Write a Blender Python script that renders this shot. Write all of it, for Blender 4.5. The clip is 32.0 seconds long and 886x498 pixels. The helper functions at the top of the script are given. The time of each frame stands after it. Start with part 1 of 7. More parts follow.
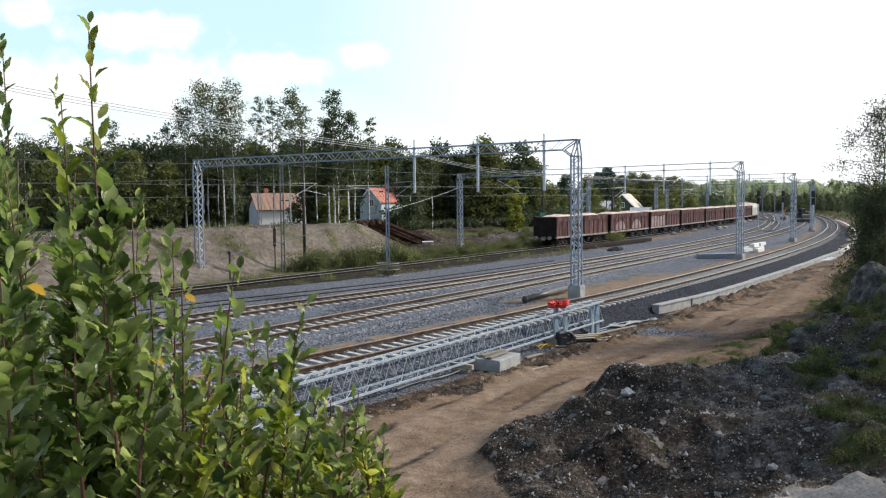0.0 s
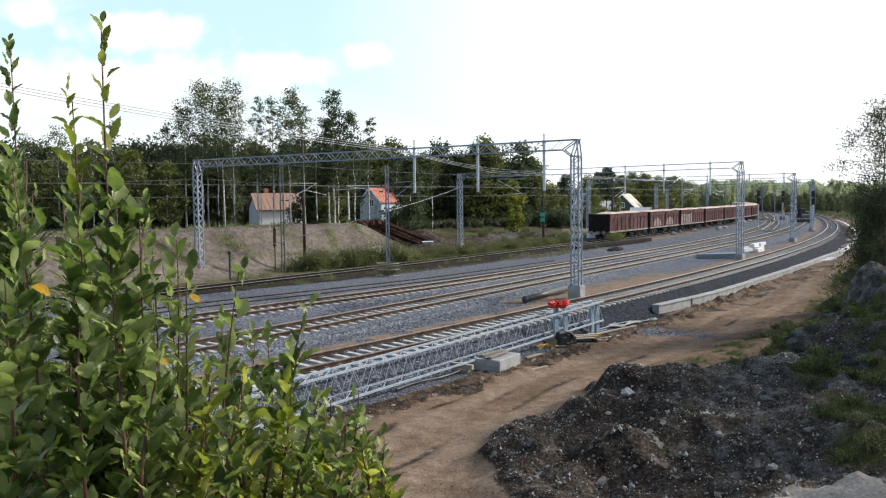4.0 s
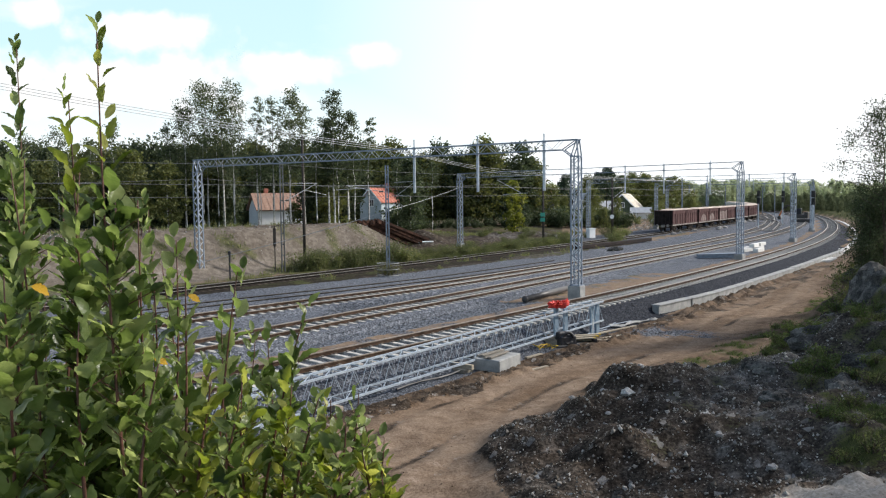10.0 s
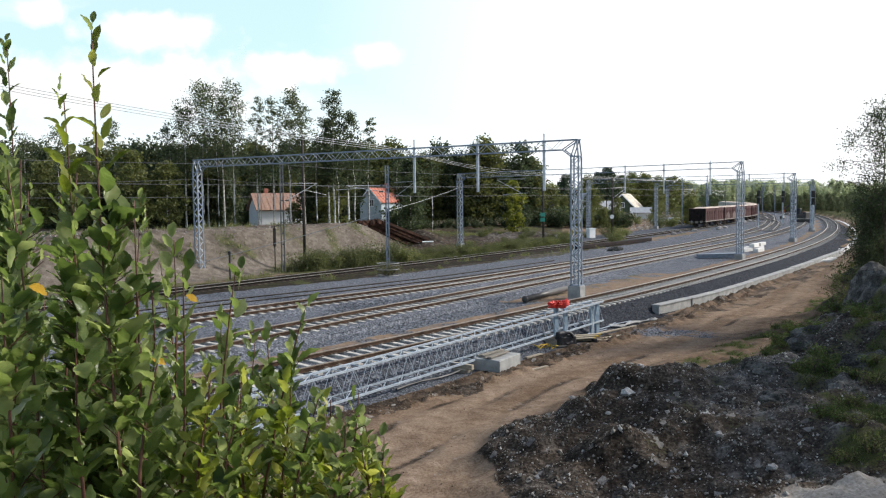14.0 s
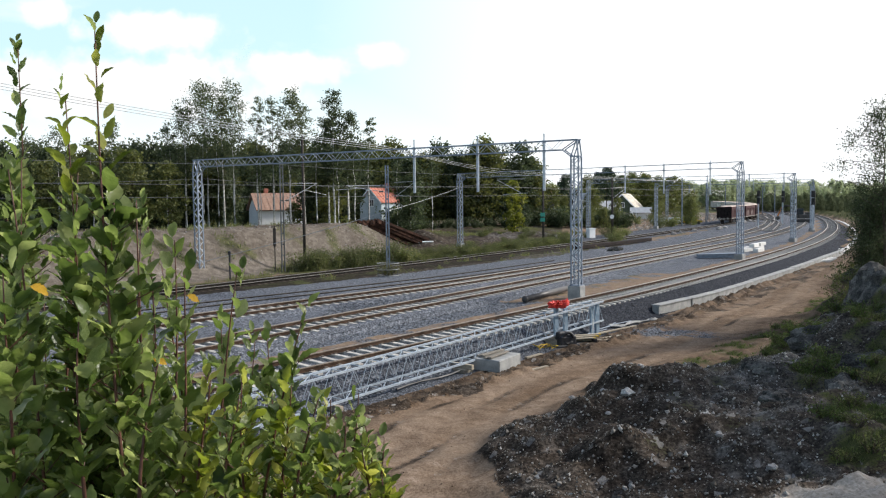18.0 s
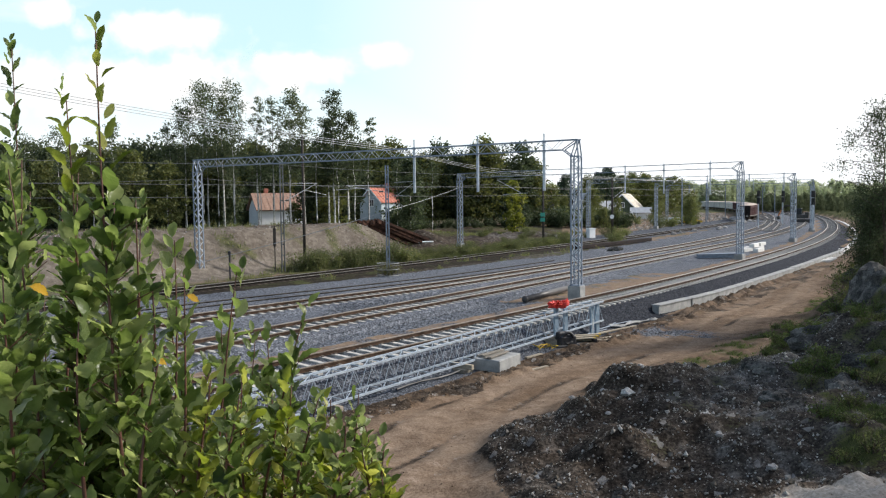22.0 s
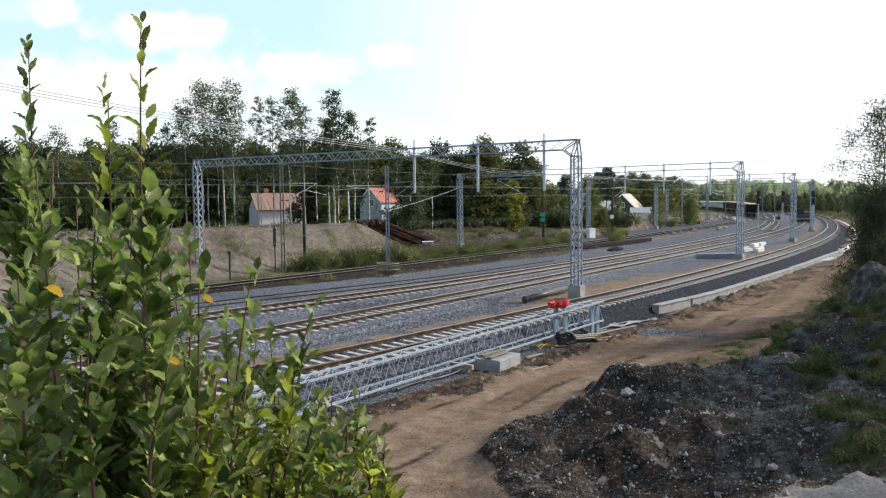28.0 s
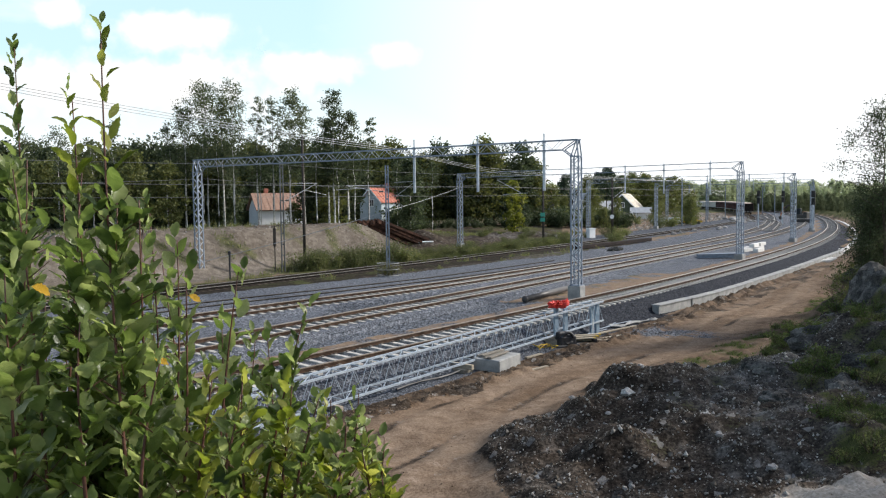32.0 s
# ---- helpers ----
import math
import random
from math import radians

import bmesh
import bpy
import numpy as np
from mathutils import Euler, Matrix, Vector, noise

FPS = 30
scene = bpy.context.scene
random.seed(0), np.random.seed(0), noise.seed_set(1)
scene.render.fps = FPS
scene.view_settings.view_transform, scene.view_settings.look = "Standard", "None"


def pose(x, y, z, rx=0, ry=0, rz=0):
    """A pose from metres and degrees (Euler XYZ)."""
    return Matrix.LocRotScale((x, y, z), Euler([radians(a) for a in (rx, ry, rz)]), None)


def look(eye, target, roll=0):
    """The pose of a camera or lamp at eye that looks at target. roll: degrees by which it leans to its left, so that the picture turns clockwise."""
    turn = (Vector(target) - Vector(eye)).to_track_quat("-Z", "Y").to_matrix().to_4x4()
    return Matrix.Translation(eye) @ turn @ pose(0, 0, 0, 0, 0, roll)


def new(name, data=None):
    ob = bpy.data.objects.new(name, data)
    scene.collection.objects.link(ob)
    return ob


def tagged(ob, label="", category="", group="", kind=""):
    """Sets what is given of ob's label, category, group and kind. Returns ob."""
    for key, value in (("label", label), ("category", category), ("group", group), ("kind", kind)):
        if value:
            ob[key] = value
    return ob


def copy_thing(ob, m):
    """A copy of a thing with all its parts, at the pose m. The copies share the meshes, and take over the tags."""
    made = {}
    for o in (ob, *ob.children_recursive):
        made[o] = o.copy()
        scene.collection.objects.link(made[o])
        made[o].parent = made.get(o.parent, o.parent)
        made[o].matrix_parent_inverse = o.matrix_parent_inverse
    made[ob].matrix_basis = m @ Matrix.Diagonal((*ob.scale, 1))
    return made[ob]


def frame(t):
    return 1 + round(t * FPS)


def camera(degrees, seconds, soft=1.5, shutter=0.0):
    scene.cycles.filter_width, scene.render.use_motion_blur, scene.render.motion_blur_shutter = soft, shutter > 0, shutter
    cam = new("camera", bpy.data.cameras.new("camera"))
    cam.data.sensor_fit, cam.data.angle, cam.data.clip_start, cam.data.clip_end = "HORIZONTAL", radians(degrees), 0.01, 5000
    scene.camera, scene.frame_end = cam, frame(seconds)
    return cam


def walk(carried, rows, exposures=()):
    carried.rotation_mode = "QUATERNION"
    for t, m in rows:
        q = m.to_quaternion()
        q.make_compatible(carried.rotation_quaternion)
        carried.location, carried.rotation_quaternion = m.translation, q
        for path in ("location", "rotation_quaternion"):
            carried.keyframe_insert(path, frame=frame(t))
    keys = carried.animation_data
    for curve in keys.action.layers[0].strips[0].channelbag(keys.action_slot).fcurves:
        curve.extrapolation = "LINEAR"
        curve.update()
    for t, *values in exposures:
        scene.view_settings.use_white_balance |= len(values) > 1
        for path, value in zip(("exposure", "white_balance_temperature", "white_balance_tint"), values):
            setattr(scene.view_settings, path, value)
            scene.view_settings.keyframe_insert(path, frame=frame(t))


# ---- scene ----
# Camera: stands still on a bank beside the railway, 5.35 m above the rail heads.
cam = camera(58, 32.0, soft=1.2)
EYE = (0.0, 0.0, 5.35)
CAM_POSE = look(EYE, (0.0, 10.0, 5.35 - 0.6096), -0.69)
walk(cam, [(0, CAM_POSE), (32, CAM_POSE)])

# World, sun and exposure.
SUN_AZ, SUN_EL = radians(74), radians(34)      # clockwise from straight ahead; height
world = bpy.data.worlds.new("sky")
scene.world = world
world.use_nodes = True
wn, wl = world.node_tree.nodes, world.node_tree.links
sky = wn.new("ShaderNodeTexSky")
sky.sky_type, sky.sun_disc = "NISHITA", False
sky.sun_elevation, sky.sun_rotation = SUN_EL, SUN_AZ
sky.air_density, sky.dust_density, sky.ozone_density = 1.0, 1.8, 1.0
wn["Background"].inputs["Strength"].default_value = 0.158
# thin high cloud in the sky, thickening towards the horizon
wco = wn.new("ShaderNodeTexCoord")
wsep = wn.new("ShaderNodeSeparateXYZ")
wl.new(wco.outputs["Generated"], wsep.inputs[0])
wmap = wn.new("ShaderNodeMapping")
wmap.inputs["Scale"].default_value = (1.0, 1.0, 3.2)
wl.new(wco.outputs["Generated"], wmap.inputs[0])
wno = wn.new("ShaderNodeTexNoise")
wno.inputs["Scale"].default_value, wno.inputs["Detail"].default_value, wno.inputs["Roughness"].default_value = 3.0, 6.0, 0.55
wl.new(wmap.outputs[0], wno.inputs["Vector"])
wcr = wn.new("ShaderNodeValToRGB")
wcr.color_ramp.elements[0].position, wcr.color_ramp.elements[1].position = 0.52, 0.78
wl.new(wno.outputs["Fac"], wcr.inputs[0])
wlow = wn.new("ShaderNodeMapRange")
wlow.inputs["From Min"].default_value, wlow.inputs["From Max"].default_value = 0.17, 0.03
wl.new(wsep.outputs["Z"], wlow.inputs["Value"])
wdot = wn.new("ShaderNodeVectorMath")          # haze that whitens the sky on the sun's side
wdot.operation = "DOT_PRODUCT"
wl.new(wco.outputs["Generated"], wdot.inputs[0])
wdot.inputs[1].default_value = (math.sin(SUN_AZ), math.cos(SUN_AZ), 0)
weast = wn.new("ShaderNodeMapRange")
weast.inputs["From Min"].default_value, weast.inputs["From Max"].default_value = 0.12, 0.42
wl.new(wdot.outputs["Value"], weast.inputs["Value"])
wlid = wn.new("ShaderNodeMapRange")
wlid.inputs["From Min"].default_value, wlid.inputs["From Max"].default_value = 0.55, 0.28
wl.new(wsep.outputs["Z"], wlid.inputs["Value"])
whaze = wn.new("ShaderNodeMath")
whaze.operation = "MULTIPLY"
wl.new(weast.outputs[0], whaze.inputs[0])
wl.new(wlid.outputs[0], whaze.inputs[1])
wmax = wn.new("ShaderNodeMath")
wmax.operation = "MAXIMUM"
wl.new(wlow.outputs[0], wmax.inputs[0])
wl.new(whaze.outputs[0], wmax.inputs[1])
wmax2 = wn.new("ShaderNodeMath")
wmax2.operation = "MAXIMUM"
wl.new(wmax.outputs[0], wmax2.inputs[0])
wl.new(wcr.outputs[0], wmax2.inputs[1])
wmix = wn.new("ShaderNodeMix")
wmix.data_type = "RGBA"
wveil = wn.new("ShaderNodeMapRange")           # thin veil over the lower half of the sky
wveil.inputs["From Min"].default_value, wveil.inputs["From Max"].default_value = 0.46, 0.27
wveil.inputs["To Min"].default_value, wveil.inputs["To Max"].default_value = 0.0, 0.62
wl.new(wsep.outputs["Z"], wveil.inputs["Value"])
wmixv = wn.new("ShaderNodeMix")
wmixv.data_type = "RGBA"
wl.new(wveil.outputs[0], wmixv.inputs["Factor"])
wl.new(sky.outputs[0], wmixv.inputs[6])
wmixv.inputs[7].default_value = (5.2, 7.3, 7.8, 1)
wl.new(wmax2.outputs[0], wmix.inputs["Factor"])
wl.new(wmixv.outputs[2], wmix.inputs[6])
wmix.inputs[7].default_value = (6.9, 7.05, 7.2, 1)
wl.new(wmix.outputs[2], wn["Background"].inputs["Color"])

sun = new("sun", bpy.data.lights.new("sun", "SUN"))
sun.data.energy, sun.data.angle, sun.data.color = 4.6, radians(5.0), (1.0, 0.955, 0.885)
SUN_DIR = Vector((math.sin(SUN_AZ) * math.cos(SUN_EL), math.cos(SUN_AZ) * math.cos(SUN_EL), math.sin(SUN_EL)))
sun.matrix_world = look(SUN_DIR * 50, (0, 0, 0))
scene.view_settings.exposure = 0.09


# ---------------------------------------------------------------- materials
def mat(name, colors, scale=4.0, rough=0.8, bump=0.3, metal=0.0, fine=40.0, vary=0.0, dist=0.02, spots=None, coords="Object", stretch=(1, 1, 1)):
    """Surface with a coarse and a fine noise over two or three colours; vary: brightness change from piece to piece."""
    m = bpy.data.materials.new(name)
    m.use_nodes = True
    n, l = m.node_tree.nodes, m.node_tree.links
    b = n["Principled BSDF"]
    tc = n.new("ShaderNodeTexCoord")
    mp = n.new("ShaderNodeMapping")
    mp.inputs["Scale"].default_value = stretch
    l.new(tc.outputs[coords], mp.inputs[0])
    big, small = n.new("ShaderNodeTexNoise"), n.new("ShaderNodeTexNoise")
    big.inputs["Scale"].default_value, big.inputs["Detail"].default_value = scale, 5
    small.inputs["Scale"].default_value, small.inputs["Detail"].default_value = fine, 4
    l.new(mp.outputs[0], big.inputs["Vector"])
    l.new(mp.outputs[0], small.inputs["Vector"])
    mixf = n.new("ShaderNodeMath")
    mixf.operation = "MULTIPLY_ADD"
    l.new(small.outputs["Fac"], mixf.inputs[0])
    mixf.inputs[1].default_value = 0.6
    sub = n.new("ShaderNodeMath")
    sub.operation = "SUBTRACT"
    l.new(big.outputs["Fac"], sub.inputs[0])
    sub.inputs[1].default_value = 0.3
    l.new(sub.outputs[0], mixf.inputs[2])
    cr = n.new("ShaderNodeValToRGB")
    els = cr.color_ramp.elements
    els[0].position, els[1].position = 0.30, 0.72
    els[0].color, els[1].color = (*colors[0], 1), (*colors[-1], 1)
    if len(colors) == 3:
        e = els.new(0.5)
        e.color = (*colors[1], 1)
    l.new(mixf.outputs[0], cr.inputs[0])
    out = cr.outputs[0]
    if vary:
        oi = n.new("ShaderNodeObjectInfo")
        mr = n.new("ShaderNodeMapRange")
        mr.inputs["To Min"].default_value, mr.inputs["To Max"].default_value = 1 - vary, 1 + vary
        l.new(oi.outputs["Random"], mr.inputs["Value"])
        hs = n.new("ShaderNodeHueSaturation")
        l.new(mr.outputs[0], hs.inputs["Value"])
        l.new(out, hs.inputs["Color"])
        out = hs.outputs[0]
    l.new(out, b.inputs["Base Color"])
    b.inputs["Roughness"].default_value, b.inputs["Metallic"].default_value = rough, metal
    b.inputs["Specular IOR Level"].default_value = 0.12 if rough > 0.72 else 0.4
    if bump:
        bp = n.new("ShaderNodeBump")
        bp.inputs["Strength"].default_value, bp.inputs["Distance"].default_value = bump, dist
        l.new(mixf.outputs[0], bp.inputs["Height"])
        l.new(bp.outputs[0], b.inputs["Normal"])
    return m


def leafmat(name, colors, scale, rough=0.45, vary=0.25, through_light=0.35):
    """Leaf surface: colour changes from leaf to leaf, with light coming through."""
    m = bpy.data.materials.new(name)
    m.use_nodes = True
    n, l = m.node_tree.nodes, m.node_tree.links
    b, o = n["Principled BSDF"], n["Material Output"]
    geo, oi = n.new("ShaderNodeNewGeometry"), n.new("ShaderNodeObjectInfo")
    tc, no = n.new("ShaderNodeTexCoord"), n.new("ShaderNodeTexNoise")
    no.inputs["Scale"].default_value = scale
    l.new(tc.outputs["Object"], no.inputs["Vector"])
    a = n.new("ShaderNodeMath")
    a.operation = "ADD"
    l.new(geo.outputs["Random Per Island"], a.inputs[0])
    l.new(oi.outputs["Random"], a.inputs[1])
    f = n.new("ShaderNodeMath")
    f.operation = "FRACT"
    l.new(a.outputs[0], f.inputs[0])
    k = n.new("ShaderNodeMath")
    k.operation = "MULTIPLY_ADD"
    l.new(f.outputs[0], k.inputs[0])
    k.inputs[1].default_value = 0.55
    s = n.new("ShaderNodeMath")
    s.operation = "MULTIPLY"
    l.new(no.outputs["Fac"], s.inputs[0])
    s.inputs[1].default_value = 0.45
    l.new(s.outputs[0], k.inputs[2])
    cr = n.new("ShaderNodeValToRGB")
    els = cr.color_ramp.elements
    els[0].position, els[1].position = 0.15, 0.85
    els[0].color, els[1].color = (*colors[0], 1), (*colors[-1], 1)
    if len(colors) == 3:
        els.new(0.5).color = (*colors[1], 1)
    l.new(k.outputs[0], cr.inputs[0])
    l.new(cr.outputs[0], b.inputs["Base Color"])
    b.inputs["Roughness"].default_value = rough
    b.inputs["Specular IOR Level"].default_value = 0.05 if rough > 0.8 else 0.4
    if scale > 10:                              # crinkled blades close to the eye
        cn, bp = n.new("ShaderNodeTexNoise"), n.new("ShaderNodeBump")
        cn.inputs["Scale"].default_value, cn.inputs["Detail"].default_value = 90, 3
        l.new(tc.outputs["Object"], cn.inputs["Vector"])
        bp.inputs["Strength"].default_value, bp.inputs["Distance"].default_value = 0.5, 0.006
        l.new(cn.outputs["Fac"], bp.inputs["Height"])
        l.new(bp.outputs[0], b.inputs["Normal"])
    tr = n.new("ShaderNodeBsdfTranslucent")
    bright = n.new("ShaderNodeHueSaturation")
    bright.inputs["Saturation"].default_value, bright.inputs["Value"].default_value = 1.1, 1.9
    l.new(cr.outputs[0], bright.inputs["Color"])
    l.new(bright.outputs[0], tr.inputs["Color"])
    mx = n.new("ShaderNodeMixShader")
    mx.inputs[0].default_value = through_light
    l.new(b.outputs[0], mx.inputs[1])
    l.new(tr.outputs[0], mx.inputs[2])
    l.new(mx.outputs[0], o.inputs["Surface"])
    return m


M = {
    "leaf_hedge": leafmat("hedge_leaf", [(0.04, 0.052, 0.02), (0.075, 0.088, 0.033), (0.14, 0.145, 0.06)], 0.8, 0.7, through_light=0.4),
    "rust": mat("rust_rail", [(0.08, 0.054, 0.039), (0.16, 0.115, 0.083), (0.26, 0.196, 0.148)], 3, 0.3, 0.05),
    # rail webs: shade below the head put into a darker colour
    "shadedweb": mat("shaded_rusty_rail_web", [(0.026, 0.016, 0.011), (0.05, 0.031, 0.021), (0.085, 0.055, 0.038)], 3, 0.85, 0.1),
    "darkweb": mat("shaded_rail_web", [(0.008, 0.007, 0.006), (0.02, 0.017, 0.014)], 3, 0.9, 0.1),
    "darkrail": mat("old_rail", [(0.05, 0.045, 0.042), (0.11, 0.10, 0.092)], 3, 0.6, 0.2),
    "wornrail": mat("worn_rail", [(0.20, 0.188, 0.175), (0.36, 0.345, 0.33)], 3, 0.35, 0.1, metal=0.3),
    "sleeper": mat("concrete_sleeper", [(0.36, 0.345, 0.32), (0.52, 0.50, 0.465)], 5, 0.85, 0.2, vary=0.12),
    "woodsleeper": mat("old_wood_sleeper", [(0.05, 0.04, 0.03), (0.13, 0.10, 0.08)], 5, 0.9, 0.4, vary=0.25),
    "clip": mat("fastening", [(0.06, 0.05, 0.045), (0.12, 0.10, 0.08)], 8, 0.6, 0.1),
    "zinc": mat("galvanised_steel", [(0.34, 0.39, 0.45), (0.48, 0.54, 0.60)], 6, 0.45, 0.08, metal=0.3, vary=0.06),
    # darker copy of zinc: shade on legs and chords put into the colour
    "zincshade": mat("shaded_galvanised_steel", [(0.14, 0.175, 0.23), (0.24, 0.29, 0.355)], 5, 0.5, 0.08, metal=0.3, vary=0.06),
    "zincold": mat("weathered_steel_pole", [(0.06, 0.064, 0.066), (0.15, 0.157, 0.16)], 4, 0.6, 0.1, metal=0.2),
    "darkpole": mat("dark_wood_pole", [(0.035, 0.03, 0.027), (0.09, 0.08, 0.07)], 4, 0.85, 0.4, stretch=(4, 4, 0.4)),
    "concrete": mat("concrete", [(0.23, 0.235, 0.235), (0.385, 0.385, 0.375)], 2.5, 0.9, 0.25),
    "whiteblock": mat("pale_concrete", [(0.48, 0.475, 0.455), (0.66, 0.65, 0.63)], 3, 0.85, 0.15, vary=0.08),
    "wire": mat("copper_wire", [(0.12, 0.125, 0.13), (0.22, 0.225, 0.23)], 2, 0.5, 0, metal=0.3),
    "palewire": mat("aluminium_wire", [(0.42, 0.43, 0.43), (0.55, 0.56, 0.56)], 2, 0.5, 0, metal=0.3),
    "wagonred": mat("oxide_red_wagon", [(0.026, 0.017, 0.017), (0.080, 0.039, 0.039), (0.17, 0.10, 0.095)], 1.3, 0.75, 0.2, fine=14, vary=0.18, stretch=(1, 1, 0.35)),
    "wagongrey": mat("pale_grey_wagon", [(0.50, 0.475, 0.44), (0.68, 0.65, 0.61)], 1.3, 0.75, 0.15, fine=14, vary=0.1, stretch=(1, 1, 0.35)),
    # near-black end wall: shade on the side away from the sun, in colour
    "wagonend": mat("shaded_end_wall", [(0.012, 0.010, 0.010), (0.035, 0.026, 0.024)], 2, 0.8, 0.2),
    "underframe": mat("dirty_underframe", [(0.03, 0.025, 0.022), (0.09, 0.07, 0.06)], 3, 0.8, 0.2),
    "sill": mat("dusty_sill", [(0.10, 0.085, 0.075), (0.40, 0.37, 0.34)], 3, 0.8, 0.2),
    "chips": mat("heaped_wood_chips", [(0.46, 0.37, 0.31), (0.66, 0.56, 0.49)], 2, 0.95, 0.8, fine=18, dist=0.08),
    "chalk": mat("faded_white_paint", [(0.15, 0.105, 0.098), (0.30, 0.25, 0.235)], 3, 0.8, 0.1),
    "red": mat("red_plastic", [(0.50, 0.02, 0.015), (0.68, 0.05, 0.03)], 6, 0.45, 0.1),
    "yellow": mat("yellow_webbing", [(0.38, 0.25, 0.02), (0.58, 0.40, 0.04)], 8, 0.7, 0.1),
    "blackplastic": mat("black_plastic", [(0.018, 0.018, 0.02), (0.04, 0.04, 0.045)], 5, 0.5, 0.1),
    "timber": mat("sawn_timber", [(0.24, 0.205, 0.155), (0.42, 0.37, 0.30)], 6, 0.85, 0.2, stretch=(6, 0.5, 6), vary=0.12),
    "oldplank": mat("weathered_grey_plank", [(0.13, 0.118, 0.10), (0.27, 0.245, 0.21)], 6, 0.9, 0.3, stretch=(6, 0.5, 6), vary=0.15),
    "blueprimer": mat("blue_grey_primer", [(0.20, 0.28, 0.36), (0.30, 0.38, 0.46)], 5, 0.5, 0.05, vary=0.08),
    "pipe": mat("grey_brown_pipe", [(0.045, 0.042, 0.042), (0.075, 0.07, 0.068)], 3, 0.5, 0.01),
    "rock": mat("grey_rock", [(0.022, 0.022, 0.021), (0.075, 0.074, 0.07), (0.20, 0.195, 0.18)], 1.9, 0.95, 1.0, fine=17, dist=0.09),
    "stone": mat("field_stone", [(0.26, 0.25, 0.24), (0.48, 0.46, 0.44)], 5, 0.9, 0.4, vary=0.3),
    "bark": mat("brown_bark", [(0.05, 0.04, 0.032), (0.13, 0.105, 0.085)], 6, 0.9, 0.6, stretch=(3, 3, 0.6)),
    "birchbark": mat("white_birch_bark", [(0.10, 0.09, 0.085), (0.55, 0.54, 0.51), (0.72, 0.71, 0.68)], 2.2, 0.8, 0.3, fine=9, stretch=(1, 1, 2.2)),
    "shrubbark": mat("reddish_shoot_bark", [(0.06, 0.025, 0.018), (0.14, 0.06, 0.038)], 14, 0.55, 0.2, fine=80),
    "render_white": mat("white_house_plaster", [(0.78, 0.80, 0.81), (0.86, 0.87, 0.87)], 1.5, 0.85, 0.1),
    "boards_blue": mat("pale_blue_grey_boards", [(0.36, 0.42, 0.45), (0.46, 0.52, 0.55)], 2, 0.8, 0.1),
    "boards_green": mat("dark_green_boards", [(0.05, 0.065, 0.045), (0.09, 0.11, 0.075)], 2, 0.8, 0.1),
    "rooftile": mat("orange_clay_roof", [(0.38, 0.13, 0.09), (0.52, 0.23, 0.17)], 4, 0.85, 0.3, vary=0.1),
    "roofbrown": mat("faded_brown_roof", [(0.27, 0.165, 0.12), (0.40, 0.27, 0.21)], 3, 0.85, 0.3),
    "roofcream": mat("cream_sheet_roof", [(0.52, 0.46, 0.37), (0.68, 0.62, 0.52)], 3, 0.6, 0.1),
    "roofgrey": mat("grey_sheet_roof", [(0.33, 0.35, 0.37), (0.50, 0.52, 0.54)], 3, 0.6, 0.1),
    "roofdark": mat("dark_roof", [(0.08, 0.075, 0.07), (0.15, 0.14, 0.13)], 3, 0.8, 0.2),
    "yellowboards": mat("pale_yellow_boards", [(0.62, 0.54, 0.36), (0.74, 0.66, 0.47)], 3, 0.8, 0.1),
    "whitepaint": mat("white_paint", [(0.72, 0.73, 0.74), (0.82, 0.83, 0.83)], 4, 0.6, 0.05),
    "glass": mat("window_glass", [(0.02, 0.025, 0.03), (0.05, 0.06, 0.07)], 2, 0.08, 0),
    "rustsheet": mat("rusty_sheet_piles", [(0.016, 0.009, 0.007), (0.04, 0.021, 0.015), (0.085, 0.043, 0.03)], 2, 0.85, 0.3, vary=0.35),
    "green": mat("green_sign_paint", [(0.02, 0.22, 0.16), (0.04, 0.32, 0.24)], 6, 0.5, 0.05),
    "signal": mat("signal_black", [(0.012, 0.013, 0.014), (0.03, 0.03, 0.032)], 6, 0.5, 0.05),
    "wetsteel": mat("dark_digger_paint", [(0.03, 0.03, 0.03), (0.08, 0.075, 0.07)], 3, 0.6, 0.1),
    "orange": mat("orange_digger_paint", [(0.42, 0.12, 0.02), (0.55, 0.20, 0.05)], 3, 0.5, 0.1),
    "lime": mat("lime_cover", [(0.30, 0.60, 0.06), (0.42, 0.75, 0.12)], 3, 0.6, 0.1),
    "leaf_shrub": leafmat("shrub_leaf", [(0.026, 0.044, 0.011), (0.117, 0.158, 0.045), (0.275, 0.305, 0.128)], 30, 0.29, through_light=0.57),
    "leaf_yellow": leafmat("yellowed_leaf", [(0.45, 0.26, 0.02), (0.60, 0.38, 0.04)], 30, 0.5),
    "leaf_birch": leafmat("birch_leaf", [(0.048, 0.062, 0.03), (0.085, 0.105, 0.05), (0.14, 0.16, 0.075)], 0.6, 0.6, through_light=0.3),
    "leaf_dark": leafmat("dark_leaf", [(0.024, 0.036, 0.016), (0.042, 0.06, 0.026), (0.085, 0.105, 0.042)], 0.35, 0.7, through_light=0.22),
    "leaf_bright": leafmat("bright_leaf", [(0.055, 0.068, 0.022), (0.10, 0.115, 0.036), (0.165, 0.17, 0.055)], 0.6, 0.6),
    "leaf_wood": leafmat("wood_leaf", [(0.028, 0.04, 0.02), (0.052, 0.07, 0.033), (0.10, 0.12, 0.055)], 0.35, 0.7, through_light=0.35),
    "leaf_olive": leafmat("olive_leaf", [(0.05, 0.06, 0.018), (0.09, 0.10, 0.03), (0.15, 0.15, 0.05)], 0.35, 0.7, through_light=0.4),
